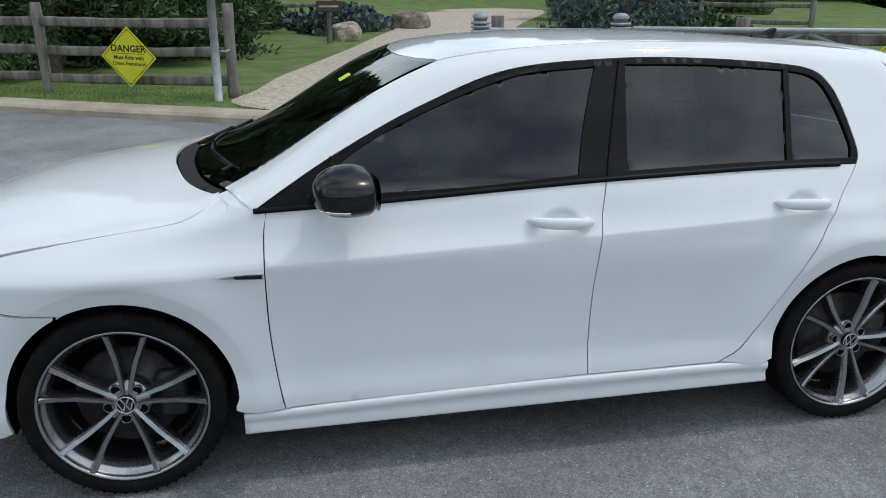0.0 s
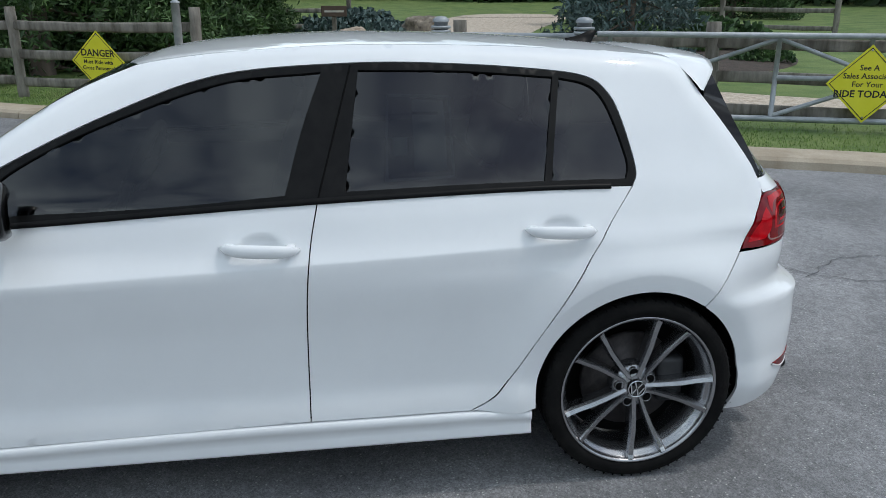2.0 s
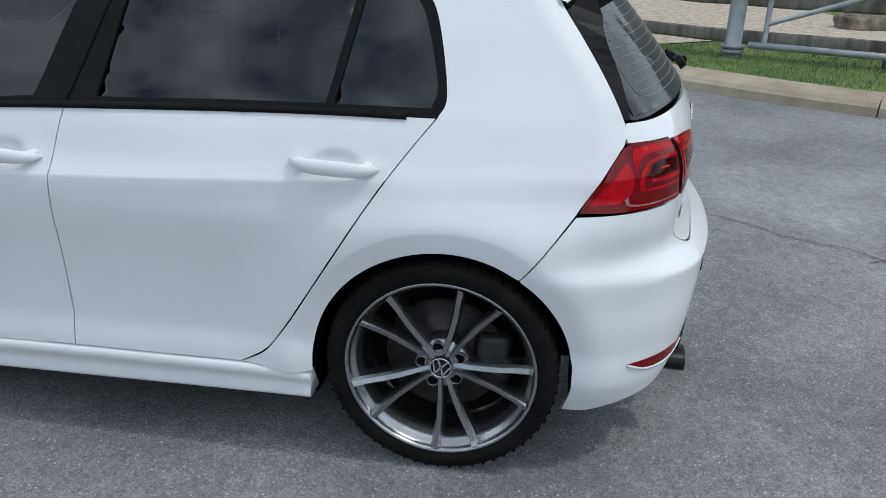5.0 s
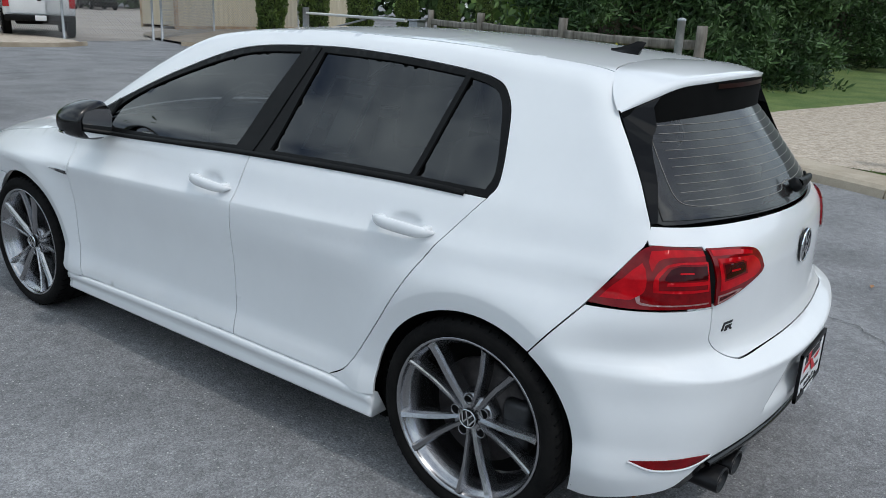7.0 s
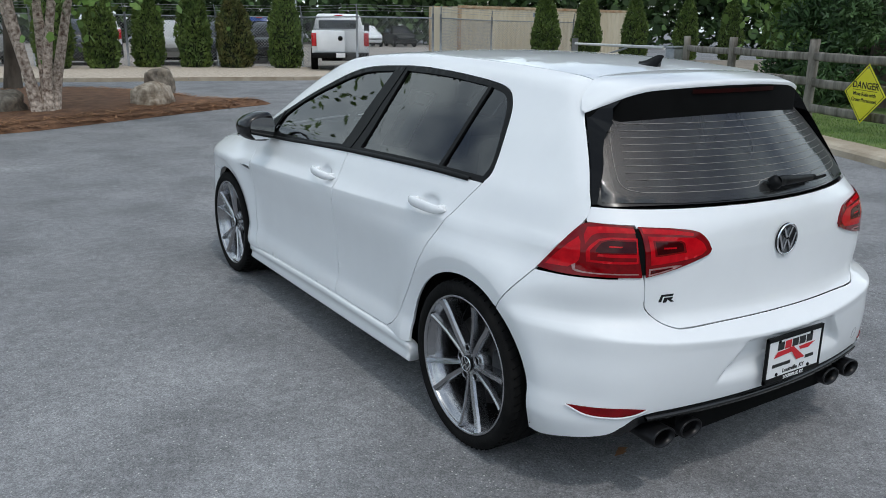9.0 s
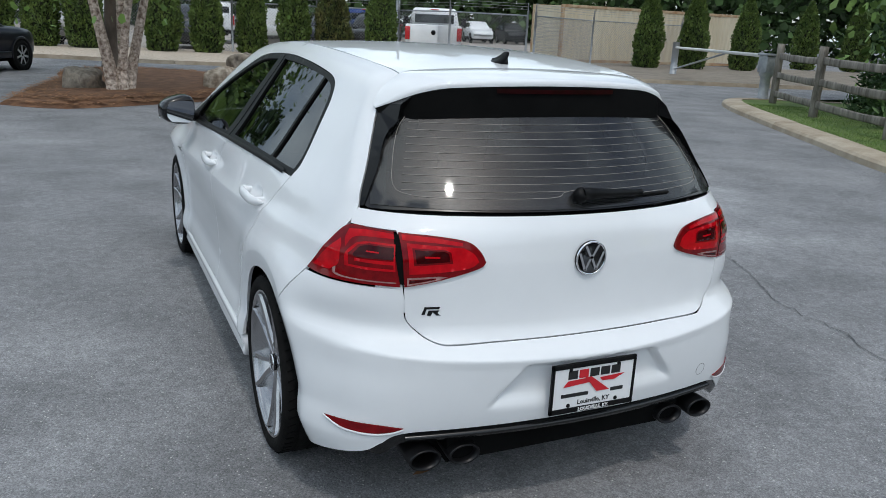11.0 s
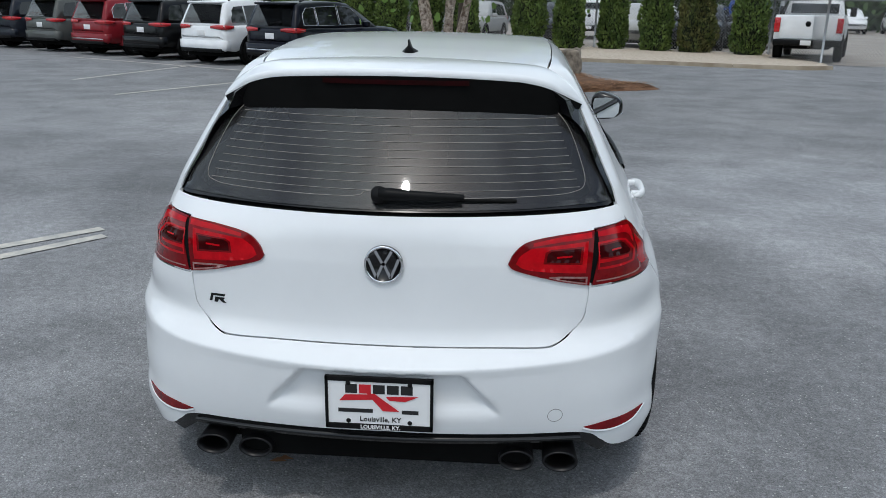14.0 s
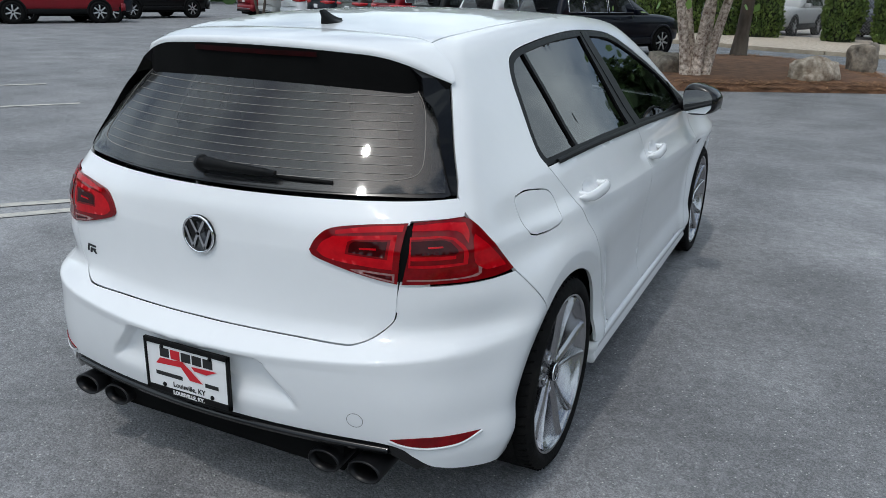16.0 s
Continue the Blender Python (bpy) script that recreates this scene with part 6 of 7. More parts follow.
GATE_RAILS = [((0.05, 1.16), (5.6, 1.16), 0.035), ((0.05, 0.24), (5.6, 0.24), 0.035), ((0.20, 0.24), (0.20, 1.16), 0.028), ((2.05, 0.24), (2.05, 1.16), 0.028), ((3.0, 0.24), (3.0, 1.16), 0.028), ((3.95, 0.24), (3.95, 1.16), 0.028), ((5.55, 0.24), (5.55, 1.16), 0.028),
              ((0.20, 0.46), (2.03, 1.12), 0.026), ((2.07, 1.12), (3.0, 0.78), 0.026), ((2.07, 0.28), (3.0, 0.62), 0.026), ((3.93, 1.12), (3.0, 0.78), 0.026), ((3.93, 0.28), (3.0, 0.62), 0.026), ((2.05, 0.70), (3.95, 0.70), 0.03), ((5.55, 0.46), (3.97, 1.12), 0.026)]
for (a, b), (c, d), r in GATE_RAILS:
    part("gate_tube", pipe(gp(a, b), gp(c, d), r), STEEL, gate)
t = thing("top_pipe", "long grey steel pipe between the gate posts", "pipe rail")
part("pipe", pipe((6.78, -0.35, 1.13), (6.15, -1.95, 1.13), 0.035), STEEL, t)
part("brace", pipe((6.7, -0.5, 0.5), (6.2, -1.8, 1.1), 0.026), STEEL, t)


def diamond_sign(name, at, side_len, lines, label):
    """A diamond plate with a thin border and lettering on its face (towards -y)."""
    t = thing(name, label, "sign", "diamond signs", at=at)
    h = side_len / 2
    turn = Matrix.Rotation(radians(45), 4, "Y")
    bm = boxed(-h, h, -0.002, 0.002, -h, h, m=turn)
    part("plate", bm, YELLOW, t, smooth=False)
    for a in range(4):
        m = Matrix.Rotation(radians(45 + 90 * a), 4, "Y")
        part("border", boxed(-h + 0.022, h - 0.022, -0.0045, -0.0025, h - 0.030, h - 0.022, m=m), INK, t, smooth=False)
    for text, size, z, bold in lines:
        words(text, size, pose(0, -0.0035, z, 90, 0, 0), INK, t, bold=bold, thick=0.0006)
    for z in (h * 1.414 - 0.06, -h * 1.414 + 0.06):
        part("bolt", lathe(bmesh.new(), [(0, 0.012), (0.006, 0.010), (0.008, 0)], 10, Matrix.Translation((0, -0.002, z)) @ Matrix.Rotation(-math.pi / 2, 4, "Z")), STEEL, t)
    return t


diamond_sign("danger_sign", pose(9.125, 4.31, 0.68, 0, 2, -111), 0.61, (("DANGER", 0.135, 0.115, 0.003), ("Must Ride with", 0.078, -0.01, 0.0015), ("Cross Personnel", 0.078, -0.095, 0.0015)), "yellow diamond danger sign on the rail fence")
part("underline", boxed(-0.25, 0.25, -0.004, -0.003, 0.045, 0.052), INK, bpy.data.objects["danger_sign"], smooth=False)
p = gp(3.0, 0.66)
diamond_sign("ride_sign", pose(p[0] - 0.05, p[1] + 0.018, 0.655, 0, 0, -110), 0.60, (("See A", 0.085, 0.175, 0.001), ("Sales Associate", 0.085, 0.085, 0.001), ("For Your", 0.085, -0.005, 0.001), ("RIDE TODAY !", 0.105, -0.11, 0.0025)), "yellow diamond sales sign on the steel gate")

t = thing("path_sign", "small brown wooden sign on a post", "sign", at=pose(19.2, 0.9, 0.25, 0, 0, -85))
part("post", boxed(-0.06, 0.06, -0.06, 0.06, -0.1, 0.85, 0.01), WOODGREY, t)
part("board", boxed(-0.34, 0.34, -0.10, -0.06, 0.82, 1.10, 0.01), material("brown_board", (0.06, 0.04, 0.03), (0.09, 0.06, 0.045), 6, 0.8), t, smooth=False)
part("text_bar", boxed(-0.26, 0.26, -0.104, -0.101, 0.93, 0.98), LINE_PAINT, t, smooth=False)
# bollard and barrier by the bend
t = thing("bollard", "squat grey-blue utility post by the fence", "bollard", at=pose(13.6, 11.9, 0.08))
part("stem", lathe(bmesh.new(), [(0, 0.14), (0.05, 0.16), (0.10, 0.12), (0.55, 0.12), (0.60, 0.17), (0.68, 0.17)], 20, Matrix.Rotation(-math.pi / 2, 4, "Y")), STEEL, t)
part("box", boxed(-0.17, 0.17, -0.14, 0.14, 0.66, 1.05, 0.02), STEEL, t)
part("lid", boxed(-0.20, 0.20, -0.16, 0.16, 1.05, 1.10, 0.01), STEEL, t)
t = thing("barrier_arm", "white pipe barrier on a stout post", "barrier")
part("post", tube(bmesh.new(), [(18.6, 21.2, 0.0), (18.6, 21.2, 1.25)], 0.12, 14), STEEL, t)
part("arm", pipe((18.6, 21.2, 1.05), (14.0, 12.6, 1.12), 0.045), material("white_pipe", (0.6, 0.6, 0.58), (0.7, 0.7, 0.68), 5, 0.5), t)
part("brace", pipe((18.5, 21.0, 0.3), (15.5, 15.4, 1.05), 0.03), STEEL, t)


# ---------------------------------------------------------------- far fence, container
def chain_link(posts, tall, label, rusty=False):
    f = thing("chain_link_fence", label, "fence")
    wire = material("fence_wire", (0.30, 0.31, 0.32), (0.36, 0.36, 0.36), 5, 0.5, metal=0.5) if "fence_wire" not in bpy.data.materials else bpy.data.materials["fence_wire"]
    for x, y in posts:
        part("fence_post", tube(bmesh.new(), [(x, y, 0), (x, y, tall + 0.15)], 0.04, 8), STEEL, f)
        part("wire_arm", tube(bmesh.new(), [(x, y, tall + 0.1), (x - 0.12, y - 0.2, tall + 0.4)], 0.02, 6), STEEL, f)
    for (a, b), (c, d) in zip(posts, posts[1:]):
        part("top_rail", pipe((a, b, tall), (c, d, tall), 0.025, 6), STEEL, f)
        for k in range(3):
            part("barbed_wire", pipe((a - 0.04 * (k + 1), b - 0.066 * (k + 1), tall + 0.2 + 0.09 * k), (c - 0.04 * (k + 1), d - 0.066 * (k + 1), tall + 0.2 + 0.09 * k), 0.006, 4), wire, f)
        ln = math.hypot(c - a, d - b)
        bm = bmesh.new()
        n = int(ln / 0.11)
        rise = tall - 0.05
        for i in range(-int(rise / 0.11), n):
            for sg in (1, -1):
                u0, u1 = i * 0.11, i * 0.11 + rise
                w0, w1 = 0.05, 0.05 + rise
                if u0 < 0:
                    w0, u0 = w0 - u0, 0
                if u1 > ln:
                    w1, u1 = w1 - (u1 - ln), ln
                if u1 <= u0:
                    continue
                if sg < 0:
                    w0, w1 = 0.05 + tall - w0, 0.05 + tall - w1
                p0 = Vector((a + (c - a) * u0 / ln, b + (d - b) * u0 / ln, w0))
                p1 = Vector((a + (c - a) * u1 / ln, b + (d - b) * u1 / ln, w1))
                tube(bm, [p0, p1], 0.005, 3, caps=False)
        part("mesh", bm, wire, f)
    return f


chain_link([(-16.0, 34.4), (-12.5, 33.5), (-9.0, 32.6), (-5.5, 31.6), (-2.0, 30.6), (1.0, 29.8), (4.0, 29.0), (7.0, 28.0), (9.8, 26.6), (10.1, 22.6), (12.95, 22.35)], 1.9, "grey chain-link fence behind the cedars")
chain_link([(13.25, 22.3), (18.6, 26.6), (24.0, 27.4)], 1.9, "rusty chain-link gate before the container")
t = thing("light_pole", "slim pale steel pole behind the fence", "pole", at=pose(12.2, 33, 0))
part("shaft", tube(bmesh.new(), [(0, 0, 0), (0, 0, 9)], [0.10, 0.06], 10), STEEL, t)


def container(at):
    """A corrugated steel box with corner posts and rails."""
    t = thing("shipping_container", "rust-streaked cream corrugated shipping container", "container", at=at)
    cream = material("cream_steel", (0.52, 0.44, 0.31), (0.60, 0.53, 0.40), 0.8, 0.7, fine=0.1, bump_scale=6, stretch=(1, 1, 0.25))
    rust = material("rusty_frame", (0.30, 0.15, 0.07), (0.52, 0.42, 0.28), 2.0, 0.85)
    bm = bmesh.new()
    L, Wd, H = 12.19, 2.44, 2.59
    for y, sg in ((0.0, 1), (Wd, -1)):
        xs = []
        x, k = 0.12, 0
        while x < L - 0.12:
            xs.append((x, 0.0 if k % 4 in (0, 3) else 0.035))
            x += 0.07
            k += 1
        lo = [bm.verts.new((x, y + sg * d, 0.16)) for x, d in xs]
        hi = [bm.verts.new((x, y + sg * d, H - 0.10)) for x, d in xs]
        for i in range(len(xs) - 1):
            bm.faces.new((lo[i], lo[i + 1], hi[i + 1], hi[i]))
    bmesh.ops.recalc_face_normals(bm, faces=bm.faces)
    part("side_wall", bm, cream, t, smooth=False)
    part("roof", boxed(0.05, L - 0.05, 0.02, Wd - 0.02, H - 0.10, H - 0.04), cream, t, smooth=False)
    part("end_wall", boxed(0.02, 0.06, 0.1, Wd - 0.1, 0.15, H - 0.1), cream, t, smooth=False)
    part("end_wall", boxed(L - 0.06, L - 0.02, 0.1, Wd - 0.1, 0.15, H - 0.1), cream, t, smooth=False)
    for x in (0, L - 0.14):
        for y in (-0.02, Wd - 0.12):
            part("corner_post", boxed(x, x + 0.14, y, y + 0.14, 0, H, 0.01), rust, t, smooth=False)
    for z in (0.02, H - 0.12):
        for y in (-0.012, Wd - 0.05):
            part("side_rail", boxed(0.1, L - 0.1, y, y + 0.06, z, z + 0.13, 0.01), rust, t, smooth=False)
    for x in (4.6, 7.6):
        part("text_bar", boxed(x, x + 1.3, -0.006, -0.002, H - 0.42, H - 0.25), material("faded_print", (0.16, 0.22, 0.36), (0.3, 0.33, 0.38), 4, 0.7) if "faded_print" not in bpy.data.materials else bpy.data.materials["faded_print"], t, smooth=False)
    return t


container(pose(18.9, 29.6, 0.0, 0, 0, 3))


# ---------------------------------------------------------------- trees and shrubs
def leaf_cloud(points, size, rng, stretch=1.0, up=0.0, slim=0.5):
    """Quads at the points, turned about at random; up leans them upright."""
    v, f = [], []
    for p, out in points:
        a = Vector((rng.gauss(0, 1), rng.gauss(0, 1), rng.gauss(0, 1) + up)).normalized()
        a = (a + out * 0.6).normalized()
        b = a.cross(Vector((rng.gauss(0, 1), rng.gauss(0, 1), rng.gauss(0, 1)))).normalized()
        l = size * rng.uniform(0.6, 1.4)
        i = len(v)
        a, b = a * l * stretch, b * l * slim
        v += [tuple(p - b * 0.4), tuple(p + b * 0.4), tuple(p + a * 0.6 + b), tuple(p + a), tuple(p + a * 0.6 - b)]
        f.append((i, i + 1, i + 2, i + 3, i + 4))
    return v, f


def mesh_of(name, v, f, mat):
    me = bpy.data.meshes.new(name)
    me.from_pydata(v, [], f)
    me.materials.append(mat)
    return me


CEDAR_LEAF = material("cedar_leaf", (0.045, 0.085, 0.016), (0.13, 0.19, 0.040), 2.2, 0.75, island=0.45)
CEDAR_BROWN = material("browned_cedar_leaf", (0.055, 0.085, 0.018), (0.13, 0.12, 0.038), 2.6, 0.8, island=0.45)
FIR_LEAF = material("evergreen_leaf", (0.022, 0.055, 0.018), (0.075, 0.14, 0.040), 1.3, 0.7, island=0.5)
BLUE_LEAF = material("blue_spruce_leaf", (0.05, 0.09, 0.085), (0.12, 0.17, 0.16), 2.0, 0.75, island=0.4)
WILLOW_LEAF = material("willow_leaf", (0.09, 0.17, 0.03), (0.20, 0.31, 0.07), 1.2, 0.6, island=0.35)
WOODS_LEAF = material("woods_leaf", (0.022, 0.05, 0.014), (0.07, 0.125, 0.035), 0.25, 0.8, island=0.6)
MAPLE_LEAF = material("birch_leaf", (0.10, 0.19, 0.03), (0.18, 0.29, 0.06), 2.0, 0.55, island=0.35)
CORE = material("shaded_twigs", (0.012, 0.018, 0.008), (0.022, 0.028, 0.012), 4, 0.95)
BARK = material("brown_bark", (0.06, 0.045, 0.035), (0.14, 0.11, 0.085), 5, 0.95, bump=0.9, bump_scale=22, stretch=(1, 1, 0.3))
BIRCH = material("peeling_birch_bark", (0.14, 0.085, 0.06), (0.72, 0.60, 0.50), 16, 0.9, bump=0.9, bump_scale=26, fine=0.3)


def column_cedar_meshes(seed, tall, wide, leaves):
    r = random.Random(seed)
    pts = []
    ph = [r.uniform(0, 6.28) for _ in range(4)]

    def rad(h, a):
        f = h / tall
        base = wide * (0.62 + 0.38 * math.sin(math.pi * min(0.1 + 0.9 * f, 1) ** 0.8)) * max(1 - f ** 3.2, 0) ** 0.75
        return base * (1 + 0.10 * math.sin(3 * a + 4 * f + ph[0]) + 0.08 * math.sin(5 * a - 9 * f + ph[1]) + 0.06 * math.sin(17 * f + 2 * a + ph[2]))
    for _ in range(leaves):
        h = tall * r.random() ** 0.9
        a = r.uniform(0, 2 * math.pi)
        k = rad(h, a) * (1 - abs(r.gauss(0, 0.10)))
        pts.append((Vector((k * math.cos(a), k * math.sin(a), 0.04 + h)), Vector((math.cos(a), math.sin(a), 0.8))))
    v, f = leaf_cloud(pts, 0.075, r, 1.3, up=1.1, slim=0.38)
    # solid core in near-black green; its colour stands in for shade inside the crown
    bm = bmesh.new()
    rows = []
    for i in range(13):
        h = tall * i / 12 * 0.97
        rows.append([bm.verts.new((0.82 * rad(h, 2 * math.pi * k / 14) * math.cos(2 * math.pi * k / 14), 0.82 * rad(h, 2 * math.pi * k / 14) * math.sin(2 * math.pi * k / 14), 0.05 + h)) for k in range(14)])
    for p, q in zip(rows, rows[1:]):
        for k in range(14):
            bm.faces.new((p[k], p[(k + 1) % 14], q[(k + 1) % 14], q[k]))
    return v, f, bm


def cedar(seed, tall, wide, leaf, label, leaves=7000):
    t = thing("cedar_tree", label, "tree", "cedars in the hedge row")
    v, f, bm = column_cedar_meshes(seed, tall, wide, leaves)
    o = new("crown", mesh_of("crown", v, f, leaf))
    o.parent = t
    part("shade_core", bm, CORE, t)
    part("trunk", tube(bmesh.new(), [(0, 0, -0.05), (0, 0, tall * 0.5)], [0.07, 0.03], 8), BARK, t)
    return t


kinds = [cedar(11, 3.3, 0.62, CEDAR_LEAF, "dense green column cedar on the gravel strip"), cedar(12, 3.0, 0.55, CEDAR_LEAF, "slim green column cedar on the gravel strip"), cedar(13, 2.7, 0.66, CEDAR_BROWN, "browning column cedar on the gravel strip")]
ROW = [(-10.6, 31.4, 0), (-9.3, 31.0, 1), (-8.0, 30.6, 0), (-6.6, 30.2, 1), (-5.2, 29.8, 0), (-3.9, 29.5, 1), (-2.5, 29.3, 0), (-1.1, 28.8, 0), (1.4, 27.9, 0), (2.9, 27.7, 1), (4.5, 28.0, 1), (6.0, 27.4, 1), (7.3, 26.9, 2), (8.9, 26.0, 0), (20.6, 25.4, 1), (22.9, 25.2, 0), (25.6, 25.0, 0), (31.5, 27.0, 1), (34.0, 26.2, 0), (37.5, 26.0, 0)]
for i, (x, y, k) in enumerate(ROW):
    s = 0.94 + 0.12 * ((i * 37) % 10) / 10
    m = pose(x, y, 0.05, 0, 0, i * 53) @ Matrix.Scale(s, 4)
    if i < 3:
        kinds[k].matrix_basis = m
        if i == 2:
            kinds[2].matrix_basis = pose(7.3, 26.9, 0.05)
            copy_thing(kinds[0], m)
    elif not (k == 2):
        copy_thing(kinds[k], m)


def conifer(name, seed, tall, wide, leaf, label, leaves, size, droop=0.25):
    """Tiers of drooping limbs with needle sprays, over a tapered trunk."""
    r = random.Random(seed)
    t = thing(name, label, "tree")
    pts = []
    limbs = bmesh.new()
    n = int(tall * 9)
    for i in range(n):
        f = (i + r.random()) / n
        h = tall * (0.02 + 0.97 * f)
        a = r.uniform(0, 2 * math.pi)
        ln = wide * (1 - f) ** 0.75 * r.uniform(0.7, 1.12) + 0.1
        d = Vector((math.cos(a), math.sin(a), 0))
        tip = d * ln + Vector((0, 0, h - ln * droop * (1 - 0.8 * f)))
        tube(limbs, [Vector((0, 0, h)), tip], [0.03 * (1 - f) + 0.008, 0.004], 4, caps=False)
        for _ in range(leaves // n):
            u = r.random() ** 0.55
            p = Vector((0, 0, h)).lerp(tip, u) + Vector((r.gauss(0, 1), r.gauss(0, 1), r.gauss(0, 0.7))) * (0.10 + 0.16 * (1 - u) * ln)
            pts.append((p, (d + Vector((0, 0, 0.25))) * 0.8))
    v, f = leaf_cloud(pts, size, r, 1.5, up=0.3, slim=0.22)
    o = new("crown", mesh_of("crown", v, f, leaf))
    o.parent = t
    tagged(part("limb_whorl", limbs, BARK, t), kind="stuff")
    part("trunk", tube(bmesh.new(), [(0, 0, -0.1), (0, 0, tall * 0.6), (0, 0, tall * 0.97)], [0.05 * tall ** 0.7, 0.03 * tall ** 0.7, 0.01], 10), BARK, t)
    return t


big = conifer("evergreen_tree", 21, 6.5, 2.0, FIR_LEAF, "dense dark evergreen behind the rail fence", 62000, 0.072)
big.matrix_basis = pose(16.0, 4.8, 0.12) @ Matrix.Scale(1.25, 4)
for x, y, s, a in ((13.6, 6.6, 1.1, 70), (15.4, 7.2, 1.15, 150), (18.9, 5.3, 1.25, 220), (24.0, 4.2, 1.0, 20), (17.6, 7.6, 1.25, 200), (18.6, 6.6, 1.3, 250), (30.5, -16, 1.2, 10), (28, 6, 1.4, 100)):
    copy_thing(big, pose(x, y, 0.12, 0, 0, a) @ Matrix.Scale(s, 4))
blue = conifer("blue_spruce", 22, 5.0, 2.0, BLUE_LEAF, "blue spruce with sweeping limbs in a mulch bed", 14000, 0.11, 0.35)
blue.matrix_basis = pose(15.3, -5.9, 0.2)
copy_thing(blue, pose(27.0, -8.5, 0.5, 0, 0, 90) @ Matrix.Scale(0.8, 4))
copy_thing(blue, pose(33.0, -14.0, 0.5, 0, 0, 190))


def low_shrub(name, seed, w, h, leaf, label, n, size):
    r = random.Random(seed)
    t = thing(name, label, "shrub")
    pts = []
    for _ in range(n):
        a, u = r.uniform(0, 2 * math.pi), r.random() ** 0.5
        lump = 1 + 0.25 * math.sin(3 * a + seed) + 0.15 * math.sin(7 * a)
        z = h * math.sqrt(max(1 - u * u, 0)) * (0.75 + 0.25 * math.sin(9 * u + 5 * a))
        pts.append((Vector((w * u * lump * math.cos(a), w * u * lump * math.sin(a), max(0.02, z * (1 - abs(r.gauss(0, 0.15)))))), Vector((math.cos(a), math.sin(a), 0.6)) * 0.7))
    v, f = leaf_cloud(pts, size, r, 1.2, 0.5)
    o = new("foliage", mesh_of("foliage", v, f, leaf))
    o.parent = t
    st = bmesh.new()
    for k in range(7):
        a = 6.28 * k / 7
        tube(st, [(0, 0, -0.05), (0.5 * w * math.cos(a), 0.5 * w * math.sin(a), h * 0.6)], [0.03, 0.008], 5)
    part("stem_cluster", st, BARK, t)
    return t


jun = low_shrub("juniper_shrub", 31, 1.3, 0.9, BLUE_LEAF, "spreading blue-green juniper beside the path", 2600, 0.13)
jun.matrix_basis = pose(23.0, 0.5, 0.3)
for x, y, s in ((25.2, 0.5, 1.1), (27.4, -0.2, 1.1), (24.6, -0.7, 0.8)):
    copy_thing(jun, pose(x, y, 0.15, 0, 0, x * 40) @ Matrix.Scale(s, 4))
spread = low_shrub("yew_shrub", 32, 1.2, 0.6, FIR_LEAF, "low dark green yew in the mulch bed", 2200, 0.12)
spread.matrix_basis = pose(17.3, -8.6, 0.25)
for x, y, s in ((19.4, -9.9, 1.2), (24, -8.6, 1.1), (13.6, -8.3, 0.5)):
    copy_thing(spread, pose(x, y, 0.25, 0, 0, x * 60) @ Matrix.Scale(s, 4))


def broadleaf(name, seed, stems, tall, crown_r, crown_z, leaf, bark, label, n, size, trunk_r, hang=0.0):
    """Leaning stems that fork, with leaf clumps on the twigs."""
    r = random.Random(seed)
    t = thing(name, label, "tree")
    tips = []
    for k in range(stems):
        a = 2 * math.pi * k / stems + r.uniform(-0.3, 0.3)
        base = Vector((math.cos(a), math.sin(a), 0)) * (trunk_r * 1.7 if stems > 1 else 0)
        lean = Vector((math.cos(a), math.sin(a), 0)) * (0.16 if stems > 1 else 0.02)
        path, rad = [], []
        for i in range(9):
            f = i / 8
            path.append(base + lean * f * tall * (0.6 + 0.8 * f) + Vector((0.05 * math.sin(5 * f + k), 0.05 * math.cos(4 * f + k), f * tall * 0.75)))
            rad.append(trunk_r * (1.25 if i == 0 else 1) * (1 - 0.75 * f) + 0.01)
        bm = tube(bmesh.new(), path, rad, 10)
        for v in bm.verts:
            v.co += Vector((1, 1, 0.3)) * noise.noise(v.co * 9) * trunk_r * 0.25
        part("trunk", bm, bark, t)
        br = bmesh.new()
        for j in range(9):
            s = path[4 + j % 4]
            d = Vector((r.gauss(0, 1), r.gauss(0, 1), r.uniform(0.1, 0.9))).normalized()
            e = s + d * crown_r * r.uniform(0.5, 1.0)
            m = s.lerp(e, 0.5) + Vector((0, 0, 0.2))
            tube(br, [s, m, e], [trunk_r * 0.35, trunk_r * 0.2, 0.01], 6, caps=False)
            tips += [m, e, m.lerp(e, 0.5)]
        part("branch_work", br, bark, t)
    pts = []
    for _ in range(n):
        c = r.choice(tips)
        d = Vector((r.gauss(0, 1), r.gauss(0, 1), r.gauss(0, 0.8)))
        p = c + d * crown_r * 0.22
        if hang:
            p.z -= abs(r.gauss(0, hang))
        pts.append((p, Vector((0, 0, -0.9 if hang else 0.1))))
    v, f = leaf_cloud(pts, size, r, 1.3)
    o = new("crown", mesh_of("crown", v, f, leaf))
    o.parent = t
    return t


broadleaf("birch_tree", 41, 5, 6.5, 2.6, 5, MAPLE_LEAF, BIRCH, "multi-stemmed birch with peeling tan bark", 5200, 0.10, 0.085, hang=0.3).matrix_basis = pose(-0.78, 12.7, 0.03)
broadleaf("shade_tree", 42, 1, 7.0, 2.6, 5, MAPLE_LEAF, BARK, "single-trunk shade tree on the island", 4200, 0.11, 0.17).matrix_basis = pose(-0.7, 18.6, 0.03)
broadleaf("willow_tree", 43, 2, 7.0, 3.0, 5, WILLOW_LEAF, BARK, "light green willow behind the fence", 9000, 0.16, 0.16, hang=1.6).matrix_basis = pose(18.6, 11.2, 0.1)
